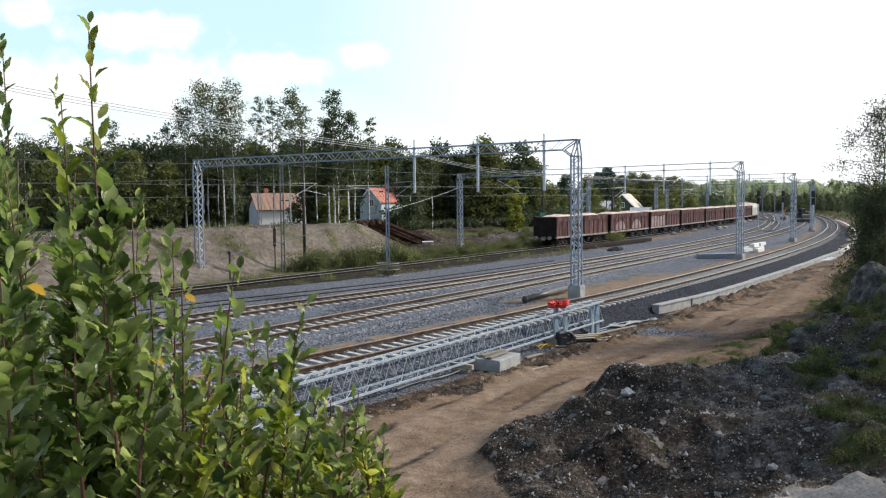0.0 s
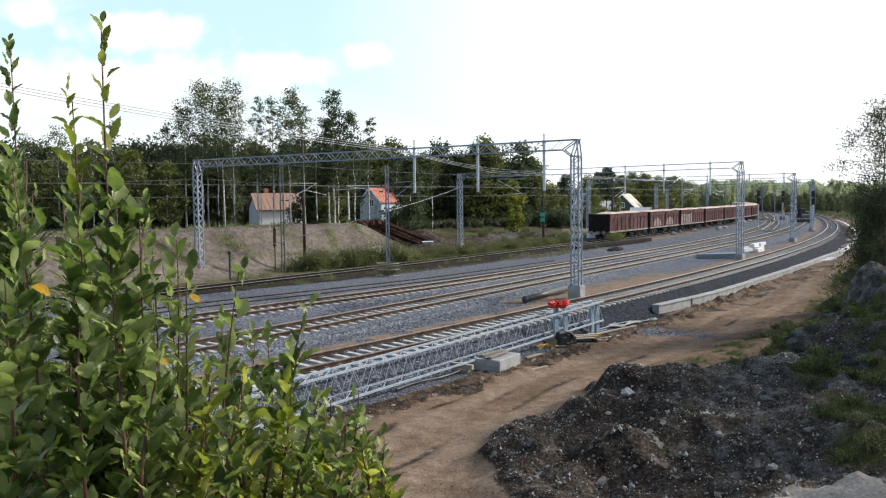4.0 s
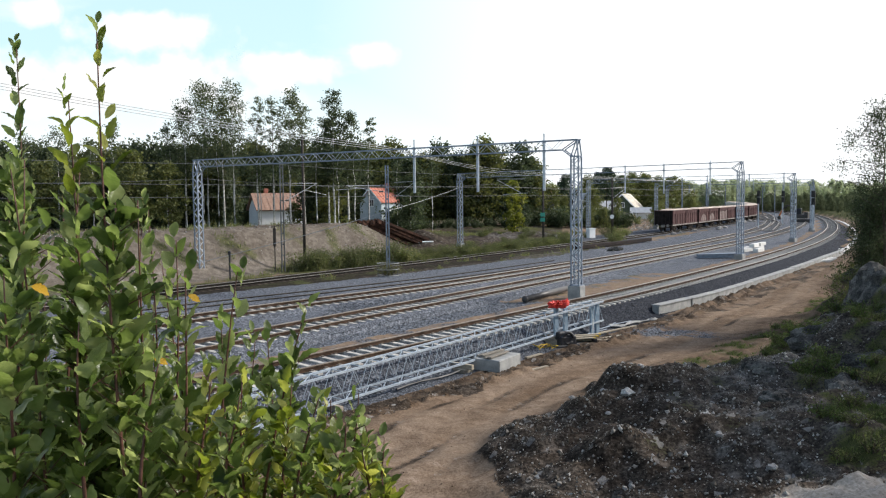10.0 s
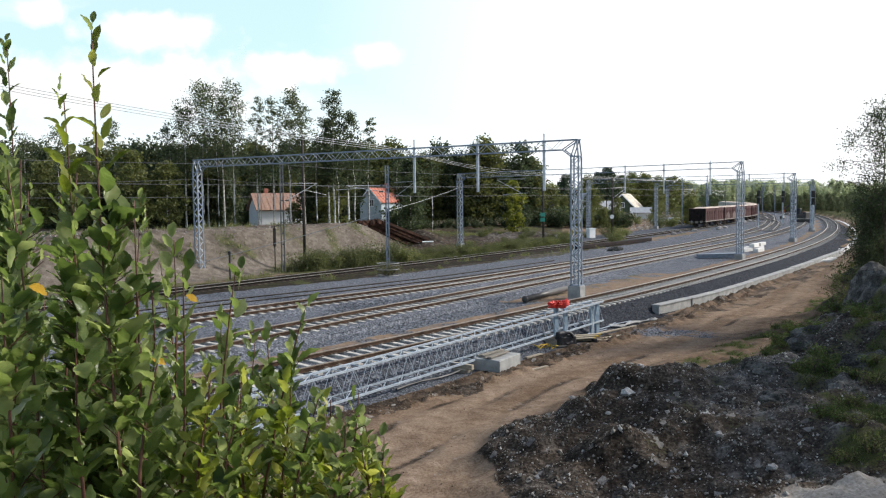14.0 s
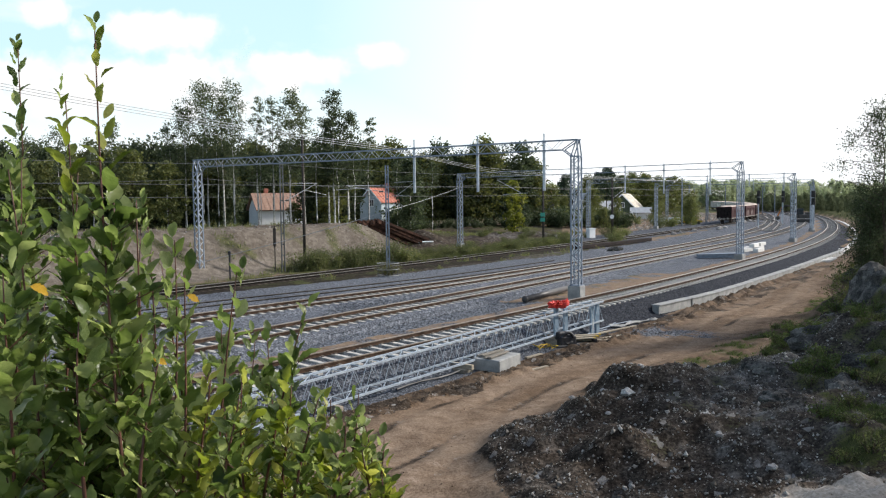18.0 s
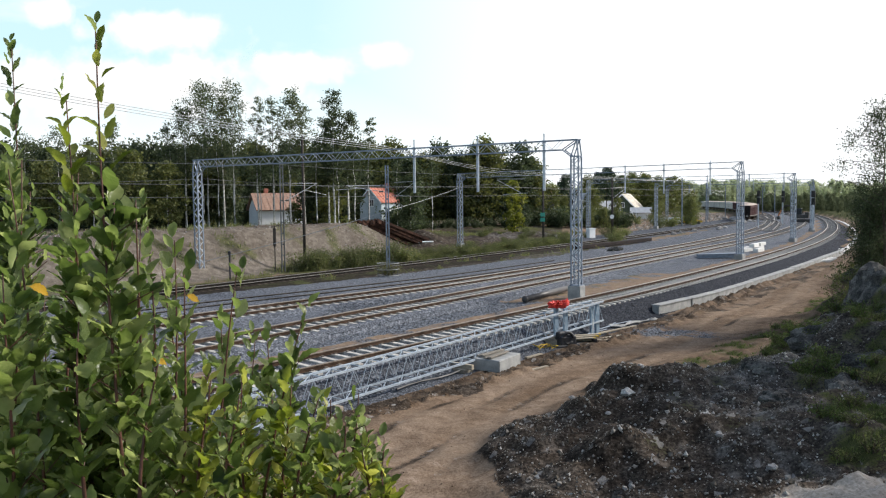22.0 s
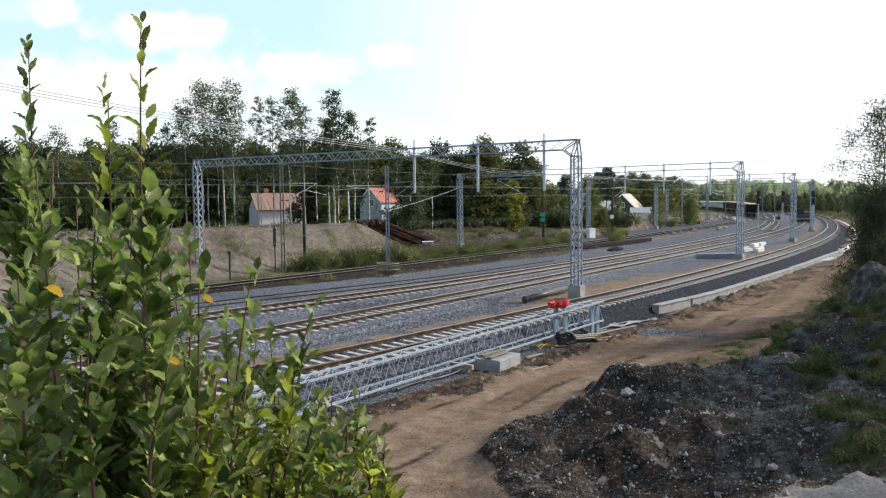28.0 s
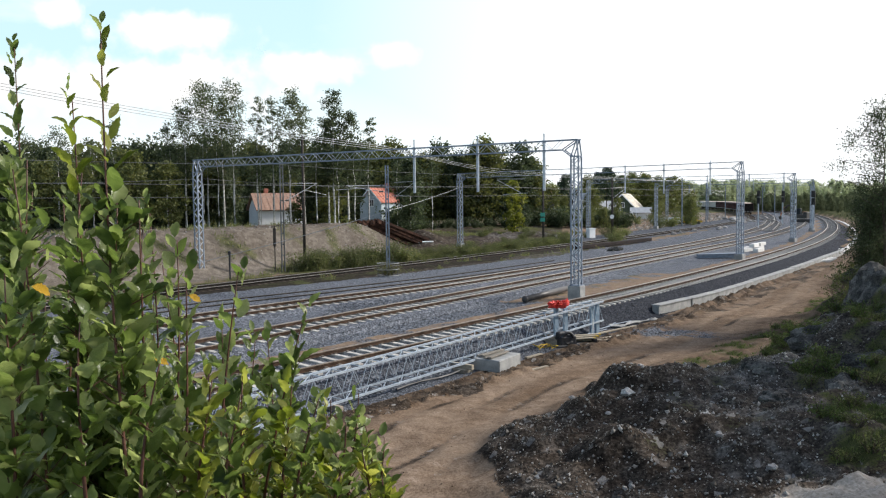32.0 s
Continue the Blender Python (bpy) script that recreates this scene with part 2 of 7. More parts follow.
    "leaf_bank": leafmat("bank_weed_leaf", [(0.028, 0.044, 0.013), (0.06, 0.085, 0.024), (0.12, 0.145, 0.05)], 1.2, 0.6, through_light=0.4),
    "leaf_flower": leafmat("white_flowered_leaf", [(0.05, 0.07, 0.025), (0.18, 0.20, 0.12), (0.62, 0.63, 0.55)], 2.0, 0.7, through_light=0.3),
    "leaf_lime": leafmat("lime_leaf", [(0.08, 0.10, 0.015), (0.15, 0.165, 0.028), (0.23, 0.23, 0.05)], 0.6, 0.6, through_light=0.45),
    # yellower leaf_shrub copy, with sunlit and see-through brightness put into its colour
    "leaf_sunlit": leafmat("sunlit_shrub_leaf", [(0.05, 0.07, 0.010), (0.16, 0.19, 0.035), (0.36, 0.35, 0.10)], 30, 0.33, through_light=0.55),
    "leaf_guard": leafmat("dry_weed", [(0.05, 0.055, 0.02), (0.10, 0.10, 0.04), (0.19, 0.17, 0.08)], 1.0, 0.8),
    # far leaf colours: distance haze put in as paler, greyer green
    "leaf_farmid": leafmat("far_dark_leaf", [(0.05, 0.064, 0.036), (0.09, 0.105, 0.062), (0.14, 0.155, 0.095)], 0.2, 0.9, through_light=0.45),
    "leaf_far_haze": leafmat("hazed_far_leaf", [(0.20, 0.235, 0.15), (0.30, 0.335, 0.215), (0.42, 0.44, 0.295)], 0.2, 0.9, through_light=0.5),
    "needle": leafmat("needle", [(0.018, 0.035, 0.020), (0.035, 0.058, 0.03), (0.055, 0.08, 0.04)], 0.6, 0.7, through_light=0.15),
    "grass": leafmat("grass_blade", [(0.07, 0.10, 0.03), (0.13, 0.15, 0.05), (0.24, 0.22, 0.10)], 2, 0.7),
}


def tint_up_yard(m, tint, y0, y1):
    """Blends the base colour towards tint further up the yard, between y0 and y1."""
    n, l = m.node_tree.nodes, m.node_tree.links
    b = n["Principled BSDF"]
    rusty = b.inputs["Base Color"].links[0].from_socket
    tc, sp, mr, mx, no = (n.new("ShaderNode" + k) for k in ("TexCoord", "SeparateXYZ", "MapRange", "Mix", "TexNoise"))
    no.inputs["Scale"].default_value = 0.15
    l.new(tc.outputs["Object"], no.inputs["Vector"])
    l.new(tc.outputs["Object"], sp.inputs[0])
    ad = n.new("ShaderNodeMath")
    ad.operation = "MULTIPLY_ADD"
    l.new(no.outputs["Fac"], ad.inputs[0])
    ad.inputs[1].default_value = 30
    l.new(sp.outputs["Y"], ad.inputs[2])
    mr.inputs["From Min"].default_value, mr.inputs["From Max"].default_value = y0, y1
    mr.inputs["To Max"].default_value = 0.85
    l.new(ad.outputs[0], mr.inputs["Value"])
    mx.data_type = "RGBA"
    l.new(mr.outputs[0], mx.inputs["Factor"])
    l.new(rusty, mx.inputs[6])
    mx.inputs[7].default_value = (*tint, 1)
    l.new(mx.outputs[2], b.inputs["Base Color"])


# far rails: low-angle sky reflection put in as a paler tint
tint_up_yard(M["rust"], (0.52, 0.485, 0.44), 36, 80)
# far sleepers turn darker
tint_up_yard(M["sleeper"], (0.17, 0.17, 0.17), 85, 135)


# ---------------------------------------------------------------- mesh tools
class Geo:
    """Vertices and faces of one mesh."""

    def __init__(self):
        self.v, self.f = [], []

    def add(self, verts, faces):
        k = len(self.v)
        self.v += [tuple(p) for p in verts]
        self.f += [tuple(i + k for i in q) for q in faces]
        return self

    def box(self, size, m=None, bevel=0.0, top=1.0):
        """A box centred on m; top: how far its upper face is drawn in; bevel: chamfered vertical and upper edges."""
        m = m or Matrix()
        x, y, z = size[0] / 2, size[1] / 2, size[2] / 2
        if bevel:
            c = bevel
            ring = [(x - c, y), (-x + c, y), (-x, y - c), (-x, -y + c), (-x + c, -y), (x - c, -y), (x, -y + c), (x, y - c)]
            rings = [[(a, b, -z) for a, b in ring], [(a * top, b * top, z - c) for a, b in ring],
                     [(a * top * (1 - c / x * 0.9), b * top * (1 - c / y * 0.9), z) for a, b in ring]]
            return self.loft([[m @ Vector(p) for p in r] for r in rings], caps=True)
        v = [(sx * x * (top if sz > 0 else 1), sy * y * (top if sz > 0 else 1), sz * z) for sz in (-1, 1) for sy in (-1, 1) for sx in (-1, 1)]
        return self.add([m @ Vector(p) for p in v], [(0, 2, 3, 1), (4, 5, 7, 6), (0, 1, 5, 4), (2, 6, 7, 3), (0, 4, 6, 2), (1, 3, 7, 5)])

    def loft(self, rings, caps=True, closed=True):
        n = len(rings[0])
        faces = []
        for i in range(len(rings) - 1):
            for j in range(n if closed else n - 1):
                a, b = i * n + j, i * n + (j + 1) % n
                faces.append((a, b, b + n, a + n))
        if caps:
            faces += [tuple(range(n))[::-1], tuple((len(rings) - 1) * n + j for j in range(n))]
        return self.add([p for r in rings for p in r], faces)

    def rod(self, p, q, r, r2=None, n=6):
        """A round bar from p to q."""
        p, q = Vector(p), Vector(q)
        r2 = r if r2 is None else r2
        t = (q - p).to_track_quat("Z", "Y").to_matrix()
        ring = [t @ Vector((math.cos(a), math.sin(a), 0)) for a in [2 * math.pi * k / n for k in range(n)]]
        return self.loft([[p + d * r for d in ring], [q + d * r2 for d in ring]])

    def bar(self, p, q, w, h=None):
        """A square bar from p to q."""
        p, q = Vector(p), Vector(q)
        h = h or w
        t = (q - p).to_track_quat("Z", "Y").to_matrix()
        ring = [t @ Vector(c) for c in ((w / 2, h / 2, 0), (-w / 2, h / 2, 0), (-w / 2, -h / 2, 0), (w / 2, -h / 2, 0))]
        return self.loft([[p + d for d in ring], [q + d for d in ring]])

    def pipe(self, pts, r, n=6, radii=None):
        """A round tube along points."""
        pts = [Vector(p) for p in pts]
        rings = []
        for i, p in enumerate(pts):
            d = pts[min(i + 1, len(pts) - 1)] - pts[max(i - 1, 0)]
            t = d.to_track_quat("Z", "Y").to_matrix()
            rr = radii[i] if radii else r
            rings.append([p + t @ Vector((math.cos(a) * rr, math.sin(a) * rr, 0)) for a in [2 * math.pi * k / n for k in range(n)]])
        return self.loft(rings)

    def mesh(self, name, material, smooth=False):
        me = bpy.data.meshes.new(name)
        me.from_pydata(self.v, [], self.f)
        if material:
            me.materials.append(material)
        if smooth:
            me.polygons.foreach_set("use_smooth", [True] * len(me.polygons))
        me.update()
        return me


def thing(name, label="", category="", group="", kind="", at=None):
    ob = tagged(new(name), label, category, group, kind)
    ob.empty_display_size = 0.2
    if at is not None:
        ob.matrix_basis = at
    return ob


def part(name, geo, material, parent, label="", at=None, smooth=False):
    me = geo if isinstance(geo, bpy.types.Mesh) else geo.mesh(name, material, smooth)
    ob = new(name, me)
    ob.parent = parent
    if at is not None:
        ob.matrix_basis = at
    if label:
        ob["label"] = label
    return ob


def single(name, geo, material, label, category, group="", kind="", at=None, smooth=False):
    ob = tagged(new(name, geo.mesh(name, material, smooth)), label, category, group, kind)
    if at is not None:
        ob.matrix_basis = at
    return ob


def smooth_line(points, step):
    """Points at even steps along a smooth line through the given ones."""
    c = [np.array(p, float) for p in points]
    c = [2 * c[0] - c[1]] + c + [2 * c[-1] - c[-2]]
    out = []
    for a, b, d, e in zip(c, c[1:], c[2:], c[3:]):
        for k in range(40):
            t = k / 40
            out.append(0.5 * (2 * b + (d - a) * t + (2 * a - 5 * b + 4 * d - e) * t * t + (3 * b - a - 3 * d + e) * t ** 3))
    out = np.array(out + [c[-2]])
    s = np.r_[0, np.cumsum(np.sqrt((np.diff(out, axis=0) ** 2).sum(1)))]
    q = np.arange(0, s[-1], step)
    return np.stack([np.interp(q, s, out[:, k]) for k in range(out.shape[1])], 1)


def frames_of(line):
    """Directions and right-hand normals along a line in plan."""
    d = np.gradient(line[:, :2], axis=0)
    d /= np.hypot(d[:, 0], d[:, 1])[:, None]
    return d, np.stack([d[:, 1], -d[:, 0]], 1)


# ---------------------------------------------------------------- plan of the tracks (plan points in metres; rail heads at z = 0)
PLAN = {
    "main": [(-27, 1), (-14.6, 15), (-8.62, 22), (-1.97, 30), (6.03, 40), (17.41, 55), (31.39, 75), (47.02, 100), (63.34, 130), (80.0, 165), (95.0, 200), (110, 240), (122, 280), (131, 330)],
    "second": [(-30, 2), (-16.57, 20), (-8.25, 32), (0.74, 45), (11.11, 60), (24.85, 80), (41.4, 105), (58.9, 135), (74.0, 165), (89.5, 200), (104, 240), (116, 280), (125, 330)],
    "third": [(-33, 6.5), (-21.41, 25), (-10.54, 39.3), (0.3, 52), (13.0, 69.5), (29.6, 94), (47.5, 124), (62.5, 154), (75.5, 184), (88.5, 216), (101, 250)],
    "siding": [(-37, 12), (-25, 27.5), (-13.8, 42), (-7.2, 48.9), (-2.6, 53.7), (1.0, 57.8), (5.6, 63.9), (10.8, 71.0)],
    "goods": [(-40, 22), (-26.5, 40), (-15.78, 55), (-5.0, 70), (5.2, 84.6), (18.6, 104), (34.8, 129), (56.4, 164), (76.5, 199.3), (87.0, 225), (95.2, 250), (106, 285), (117.6, 330), (125.6, 370), (130.6, 415), (130, 460), (124, 505)],
}
STEP = 0.61
LINES = {k: smooth_line(v, STEP) for k, v in PLAN.items()}
GAUGE = 1.524


def to_line(line, x, y):
    """Distance from places to a line in plan, positive to its right, and how far along it."""
    pts = line[::4]
    d, n = frames_of(pts)
    dist = np.full(x.shape, 1e9)
    side = np.zeros(x.shape)
    for i in range(len(pts)):
        dx, dy = x - pts[i, 0], y - pts[i, 1]
        r = np.hypot(dx, dy)
        near = r < dist
        dist = np.where(near, r, dist)
        side = np.where(near, dx * n[i, 0] + dy * n[i, 1], side)
    return np.where(dist < 4, side, np.sign(side) * np.maximum(abs(side), dist * 0.98))


def smoothstep(a, b, x):
    t = np.clip((x - a) / (b - a), 0, 1)
    return t * t * (3 - 2 * t)


def lumps(x, y, size, seed=0.0):
    """Cheap rolling noise, about -1 to 1."""
    k = 1 / size
    return (np.sin(x * k * 1.7 + seed + 1.3 * np.sin(y * k * 0.9 + seed)) * np.cos(y * k * 1.9 - seed + 1.1 * np.sin(x * k * 1.1))
            + 0.6 * np.sin(x * k * 3.9 - y * k * 2.7 + 2 * seed) * np.cos(x * k * 2.1 + y * k * 4.3 - seed)) / 1.6


ROAD_LINE = smooth_line([(-9, 8), (-3.4, 15.5), (-0.9, 19.6), (1.2, 23.4), (3.7, 27.2), (5.9, 29.9), (10.0, 34.4), (13.4, 38.8), (17.3, 44.3), (26.0, 56.5), (36, 70), (47, 86)], STEP)
# Levels of the land on the near side: x, y, height.
ROAD_LEVELS = [(-6, 12, -1.0), (-3, 16, -1.0), (0, 16, -1.0), (-1, 20, -1.0), (2.5, 24.5, -1.0), (6.1, 29.9, -1.0), (12.3, 37.2, -0.95), (18.5, 45.5, -0.9),
               (26.4, 56, -0.85), (35, 69, -0.8), (45, 82, -0.7), (0.6, 18.0, -1.0), (1.2, 22.4, -1.03), (2.3, 23.3, -1.0), (0.4, 20.9, -1.03), (3.2, 25.4, -1.0), (4.6, 26.8, -0.98), (9.6, 33.0, -0.95),
               (5.6, 28.6, -0.98), (7.4, 30.4, -0.95), (10.0, 32.4, -0.92), (12.6, 35.4, -0.92), (14.8, 38.4, -0.92), (17.6, 42.4, -0.9), (9.2, 29.6, -0.86), (11.0, 31.0, -0.8)]
HEAP_LEVELS = [(1.4, 19.35, -0.55), (1.9, 19.9, -0.25), (1.35, 18.3, -0.5), (0.75, 19.6, -1.0), (2.2, 18.6, -0.1), (1.75, 18.8, -0.3), (2.8, 16.8, -0.3), (3.1, 16.0, -0.62), (2.4, 17.6, -0.5), (3.4, 20.2, 0.35), (5.1, 21.5, 0.86), (6.5, 22, 0.62), (7.8, 22.2, 0.45), (6, 18.4, 0.35), (4.4, 15.2, -0.4), (3.9, 23.6, -0.8),
               (5.3, 24.6, -0.5), (6.4, 25.8, -0.7), (8, 25.6, -0.55), (3.8, 17.4, 0.25), (8.5, 28.0, -0.8), (2.7, 21.2, -0.75)]
BANK_LEVELS = [(9.6, 22, 0.7), (10.3, 26.6, -0.15), (12.3, 31.2, -0.72), (13.6, 29, 0.45), (17.2, 29.5, 2.7), (15.0, 32.8, -0.35), (15.7, 30.6, 1.0), (17.0, 34.0, 0.25), (13, 24, 1.6), (12, 19, 1.3), (9, 17, 0.65), (7.5, 13.5, 0.15), (11, 14, 1.1), (16, 18, 3.0),
               (20, 24, 3.8), (19.8, 37.4, 0.7), (17.0, 37.2, -0.8), (24, 41, 2.4), (23.8, 46.4, -0.7), (14.6, 34.2, -0.85), (20.5, 41.8, -0.8), (30, 49, 2.4), (31.5, 56.0, -0.4), (42, 68, 0.6), (36, 54, 3.2), (24, 32, 4.0), (50, 78, 1.5), (28, 15, 4.5)]
NEAR_LEVELS = [(0, 0, 3.7), (0, 5, 2.7), (3, 8, 1.5), (-4, 4, 2.8), (-3, 9, 0.8), (-8, 8, 0.3), (6, 8, 1.4), (0, 10.5, 0.2), (10, 5, 3), (-12, 0, 2), (0, -10, 4), (-14, -14, 3.5), (20, -5, 5), (3, 12, -0.3), (12, 9, 2)]


def near_land(x, y):
    num, den = np.zeros(x.shape), np.zeros(x.shape)
    for px, py, pz in ROAD_LEVELS + HEAP_LEVELS + BANK_LEVELS + NEAR_LEVELS:
        w = 1 / ((x - px) ** 2 + (y - py) ** 2 + 0.35) ** 1.9
        num, den = num + w * pz, den + w
    return num / den


def land(x, y):
    """Height of the ground and its kinds: ballast, grass, dark soil, fresh dirt track."""
    x, y = np.asarray(x, float), np.asarray(y, float)
    a, b, c, s, g = [to_line(LINES[k], x, y) for k in ("main", "second", "third", "siding", "goods")]
    base = np.full(x.shape, -0.45) + 0.05 * lumps(x, y, 2.2) + 0.02 * lumps(x, y, 0.5, 2)
    # right of the main track: the road, heap and bank
    right = near_land(x, y)
    blend = smoothstep(2.9, 5.0, a)
    berm = -0.95 + (0.34 + 0.26 * smoothstep(29.5, 33, y) * (1 - smoothstep(38, 41, y))) * np.exp(-((a - 3.95) / 0.55) ** 2) + 0.13 * lumps(x, y, 0.7, 4) * smoothstep(2.6, 4, a)
    right = right * smoothstep(4.1, 5.3, a) + berm * (1 - smoothstep(4.1, 5.3, a))
    z = np.where(a > 1.0, base * (1 - blend) + right * blend, base)
    z = np.where((a > 1.0) & (a <= 6), np.minimum(z, -0.45 - 0.55 * smoothstep(1.35, 2.5, a) + 0.5 * smoothstep(4.0, 5.0, a)), z)
    # far side: the long sand bank and the rising land behind it
    left = -g
    end = 1 - smoothstep(80.5, 89.5, y + 0.25 * x)
    sand = smoothstep(5.6, 11.2, left + 0.35 * lumps(x, y, 4)) * end
    z = z + sand * (3.55 + 0.15 * lumps(x, y, 3, 1))
    behind = smoothstep(9, 30, left) * (1 - end)
    z = z + behind * 1.1
    z = z - 0.5 * smoothstep(12, 30, left) * end
    # spoil mounds between the bank's end and the wood
    spoil = (np.exp(-((x + 2.4) ** 2 / 7.0 + (y - 98.0) ** 2 / 12.0)) * 1.9 + np.exp(-((left - 13.0 - 1.5 * lumps(x, y, 6, 2)) / 3.2) ** 2) * smoothstep(97, 103, y) * (1 - smoothstep(118, 126, y)) * (0.85 + 0.4 * lumps(x, y, 2.3, 4)))
    z = z + spoil * (1 + 0.12 * lumps(x, y, 0.9, 5))
    # beds of the tracks
    bed = np.full(x.shape, -9.0)
    for d, top in ((a, -0.235), (b, -0.235), (c, -0.235), (s, -0.165), (g, -0.5)):
        bed = np.maximum(bed, top - np.maximum(abs(d) - 1.75, 0) / 1.5) if d is not a else np.maximum(bed, top - np.maximum(abs(d) - np.where(a > 0, 1.45, 1.75), 0) / np.where(a > 0, 1.2, 1.5))
    between = (b < 2) & (s > -5.8) & (y < 90) | (b < 2) & (c > -5.2)
    for d in (b, c):
        bed = np.where((abs(d) > 0.98) & (abs(d) < 1.7), np.maximum(bed, -0.175 + 0.02 * lumps(x, y, 0.4)), bed)
    bed = np.where(between, np.maximum(bed, -0.29 + 0.03 * lumps(x, y, 1.1)), bed)
    z = np.maximum(z, bed)
    z = np.where((abs(g) < 1.7) & (y < 260), np.minimum(z, -0.49 + 0.012 * lumps(x, y, 0.8, 3)), z)
    on_bed = bed >= z - 0.02
    heap = smoothstep(0.0, 0.3, right + 1.0 - 0.2) * (a > 5) * (y < 27) * (y > 12) * smoothstep(-0.9, -0.7, z)
    bank = (a > 8.5) * smoothstep(-0.6, 0.3, z)
    rough = np.maximum(heap, bank * (1 - heap))
    z = z + rough * (0.2 * lumps(x, y, 0.85, 3) + 0.16 * lumps(x, y, 1.7, 6) * (x > 5) + 0.075 * lumps(x, y, 0.3, 7) + 0.025 * lumps(x, y, 0.13, 1)) * (a > 5) * (y < 60)
    # two worn wheel ruts along the road, ragged heaped dirt on its track side
    r = to_line(ROAD_LINE, x, y)
    onroad = (a > 5) * (heap < 0.2) * (bank < 0.5) * (y < 75)
    ruts = np.zeros(x.shape)
    for off, cut in ((-1.55, 1.0), (-0.55, 0.8), (0.4, 1.0), (1.45, 0.7)):
        line = np.exp(-((r - off + 0.2 * lumps(x, y, 5, 2)) / 0.22) ** 2) * onroad * np.clip(0.75 + 0.7 * lumps(x, y, 2.6, 7 + off), 0, 1.2) * cut
        z = z - 0.06 * line + 0.035 * np.exp(-((r - off - 0.28 + 0.2 * lumps(x, y, 5, 2)) / 0.14) ** 2) * onroad * cut * lumps(x, y, 0.5, 4)
        ruts = np.maximum(ruts, line)
    verge = smoothstep(1.7, 2.5, r + 0.4 * lumps(x, y, 1.6, 2)) * (a > 5) * (y > 22) * (y < 48) * (z < -0.4)
    z = z + 0.07 * verge * (lumps(x, y, 0.5, 3) + 0.6 * lumps(x, y, 0.23, 5))
    z = z + (0.11 * lumps(x, y, 0.9, 5) + 0.08 * lumps(x, y, 0.36, 2) + 0.05 * lumps(x, y, 0.16, 6)) * ((a > 3.2) & (a < 4.7 + 0.3 * lumps(x, y, 1.4, 8))) * (y < 60)
    z = z + 0.38 * np.exp(-((a - 3.75 + 0.12 * lumps(x, y, 1.6, 3)) / 0.4) ** 2) * smoothstep(41, 44, y) * (1 - smoothstep(70, 80, y)) * (0.8 + 0.5 * lumps(x, y, 0.7, 4))
    ballast = np.where(on_bed, 1.0, 0.0)
    ballast = np.where((a > 1.0) & (a < 3.1 - 0.3 * (y > 43)), 1.0, ballast)
    ballast = np.where((a < -2.7) & (b > 2.0) & (b < 20), 1.0, ballast)
    ballast = np.where((a < -1.9) & (a > -3.3), 0.3 + 0.4 * lumps(x, y, 1.6, 6), ballast)
    ballast = np.where((a < -1.9) & (a > -5.2 - 0.8 * lumps(x, y, 2.2, 3)) & (y > 45) & (y < 61), np.minimum(ballast, 0.22 + 0.45 * lumps(x, y, 1.3, 5) + 0.3 * smoothstep(56, 61, y)), ballast)
    ballast = np.where((c < 0) & (c > -8.5 + lumps(x, y, 3, 4)) & (y > 70) & (left < -3.2), 1.0, ballast)
    ballast = np.maximum(ballast, (0.66 + 0.4 * lumps(x, y, 0.6, 3)) * np.exp(-((x - 10.3) ** 2 / 11.0 + (y - 36.7 + 0.2 * (x - 10.3)) ** 2 / 4.0)))
    grass = np.where(left > 2.6, 0.55 * smoothstep(0.0, 0.5, lumps(x, y, 4, 8)), 0)
    grass = np.where((left > 2.2) & (left < 4.5), 0.55 + 0.3 * lumps(x, y, 2), grass)
    grass = np.where((a < -4) & (left < 1.5) & ~on_bed, 0.35 + 0.35 * lumps(x, y, 2, 5), grass)
    grass = np.where(bank > 0.3, (0.46 + 0.55 * lumps(x, y, 1.5, 9) + 0.35 * lumps(x, y, 0.5)) * smoothstep(6.9, 9.3, x - 0.15 * (y - 20)) * np.where(y < 25.5, smoothstep(0.42, 0.47, x / np.maximum(y, 1.0) + 0.02 * lumps(x, y, 1.2, 2)), 1.0), grass)
    dust = np.clip(1.6 * np.exp(-((x - 7.0) ** 2 / 4.2 + (y - 13.5) ** 2 / 1.2)) + 0.25 * lumps(x, y, 0.6), 0, 1) * (y < 15)
    grass = np.maximum(grass, verge * (y > 26) * (0.42 + 0.45 * lumps(x, y, 1.0, 3)))
    grass = np.where((abs(g) < 5) & ~(on_bed & (g > 3.4)) & (y > 40) & (y < 125), np.maximum(grass, 0.08 + 0.3 * lumps(x, y, 1.8, 3)), grass)
    ballast = np.where((g > -2.6) & (g < 3.4) & (y < 106), 0.12, ballast)
    broad = (g > -8.0 - 1.5 * lumps(x, y, 4, 5)) & (g < 3.2 + 0.6 * lumps(x, y, 3, 2)) & (y >= 104) & (y < 215)
    ballast = np.where(broad, 1.0, ballast)
    grass = np.where((y > 105) & (left > 9), 0.45 + 0.3 * lumps(x, y, 5, 2), grass)
    grass = np.where(sand > 0.15, 0.17 + 0.42 * smoothstep(0.1, 0.7, lumps(x, y, 2.5, 3)), grass)
    yard = (left > 7.5) & (left < 24 + 4 * lumps(x, y, 6, 1)) & (y > 116) & (y < 290) & (x > 0.15 * y)
    ballast = np.where(yard, 0.0, ballast)
    grass = np.where(yard, 0.0, grass)
    grass = np.where((y > 300) | (a > 5) & (y > 95), 0.9, grass)
    dark = np.maximum(heap, 0.85 * bank)
    dark = np.maximum(dark, np.maximum(0.6 * ruts, (0.36 + 0.2 * lumps(x, y, 1.1, 6)) * verge))
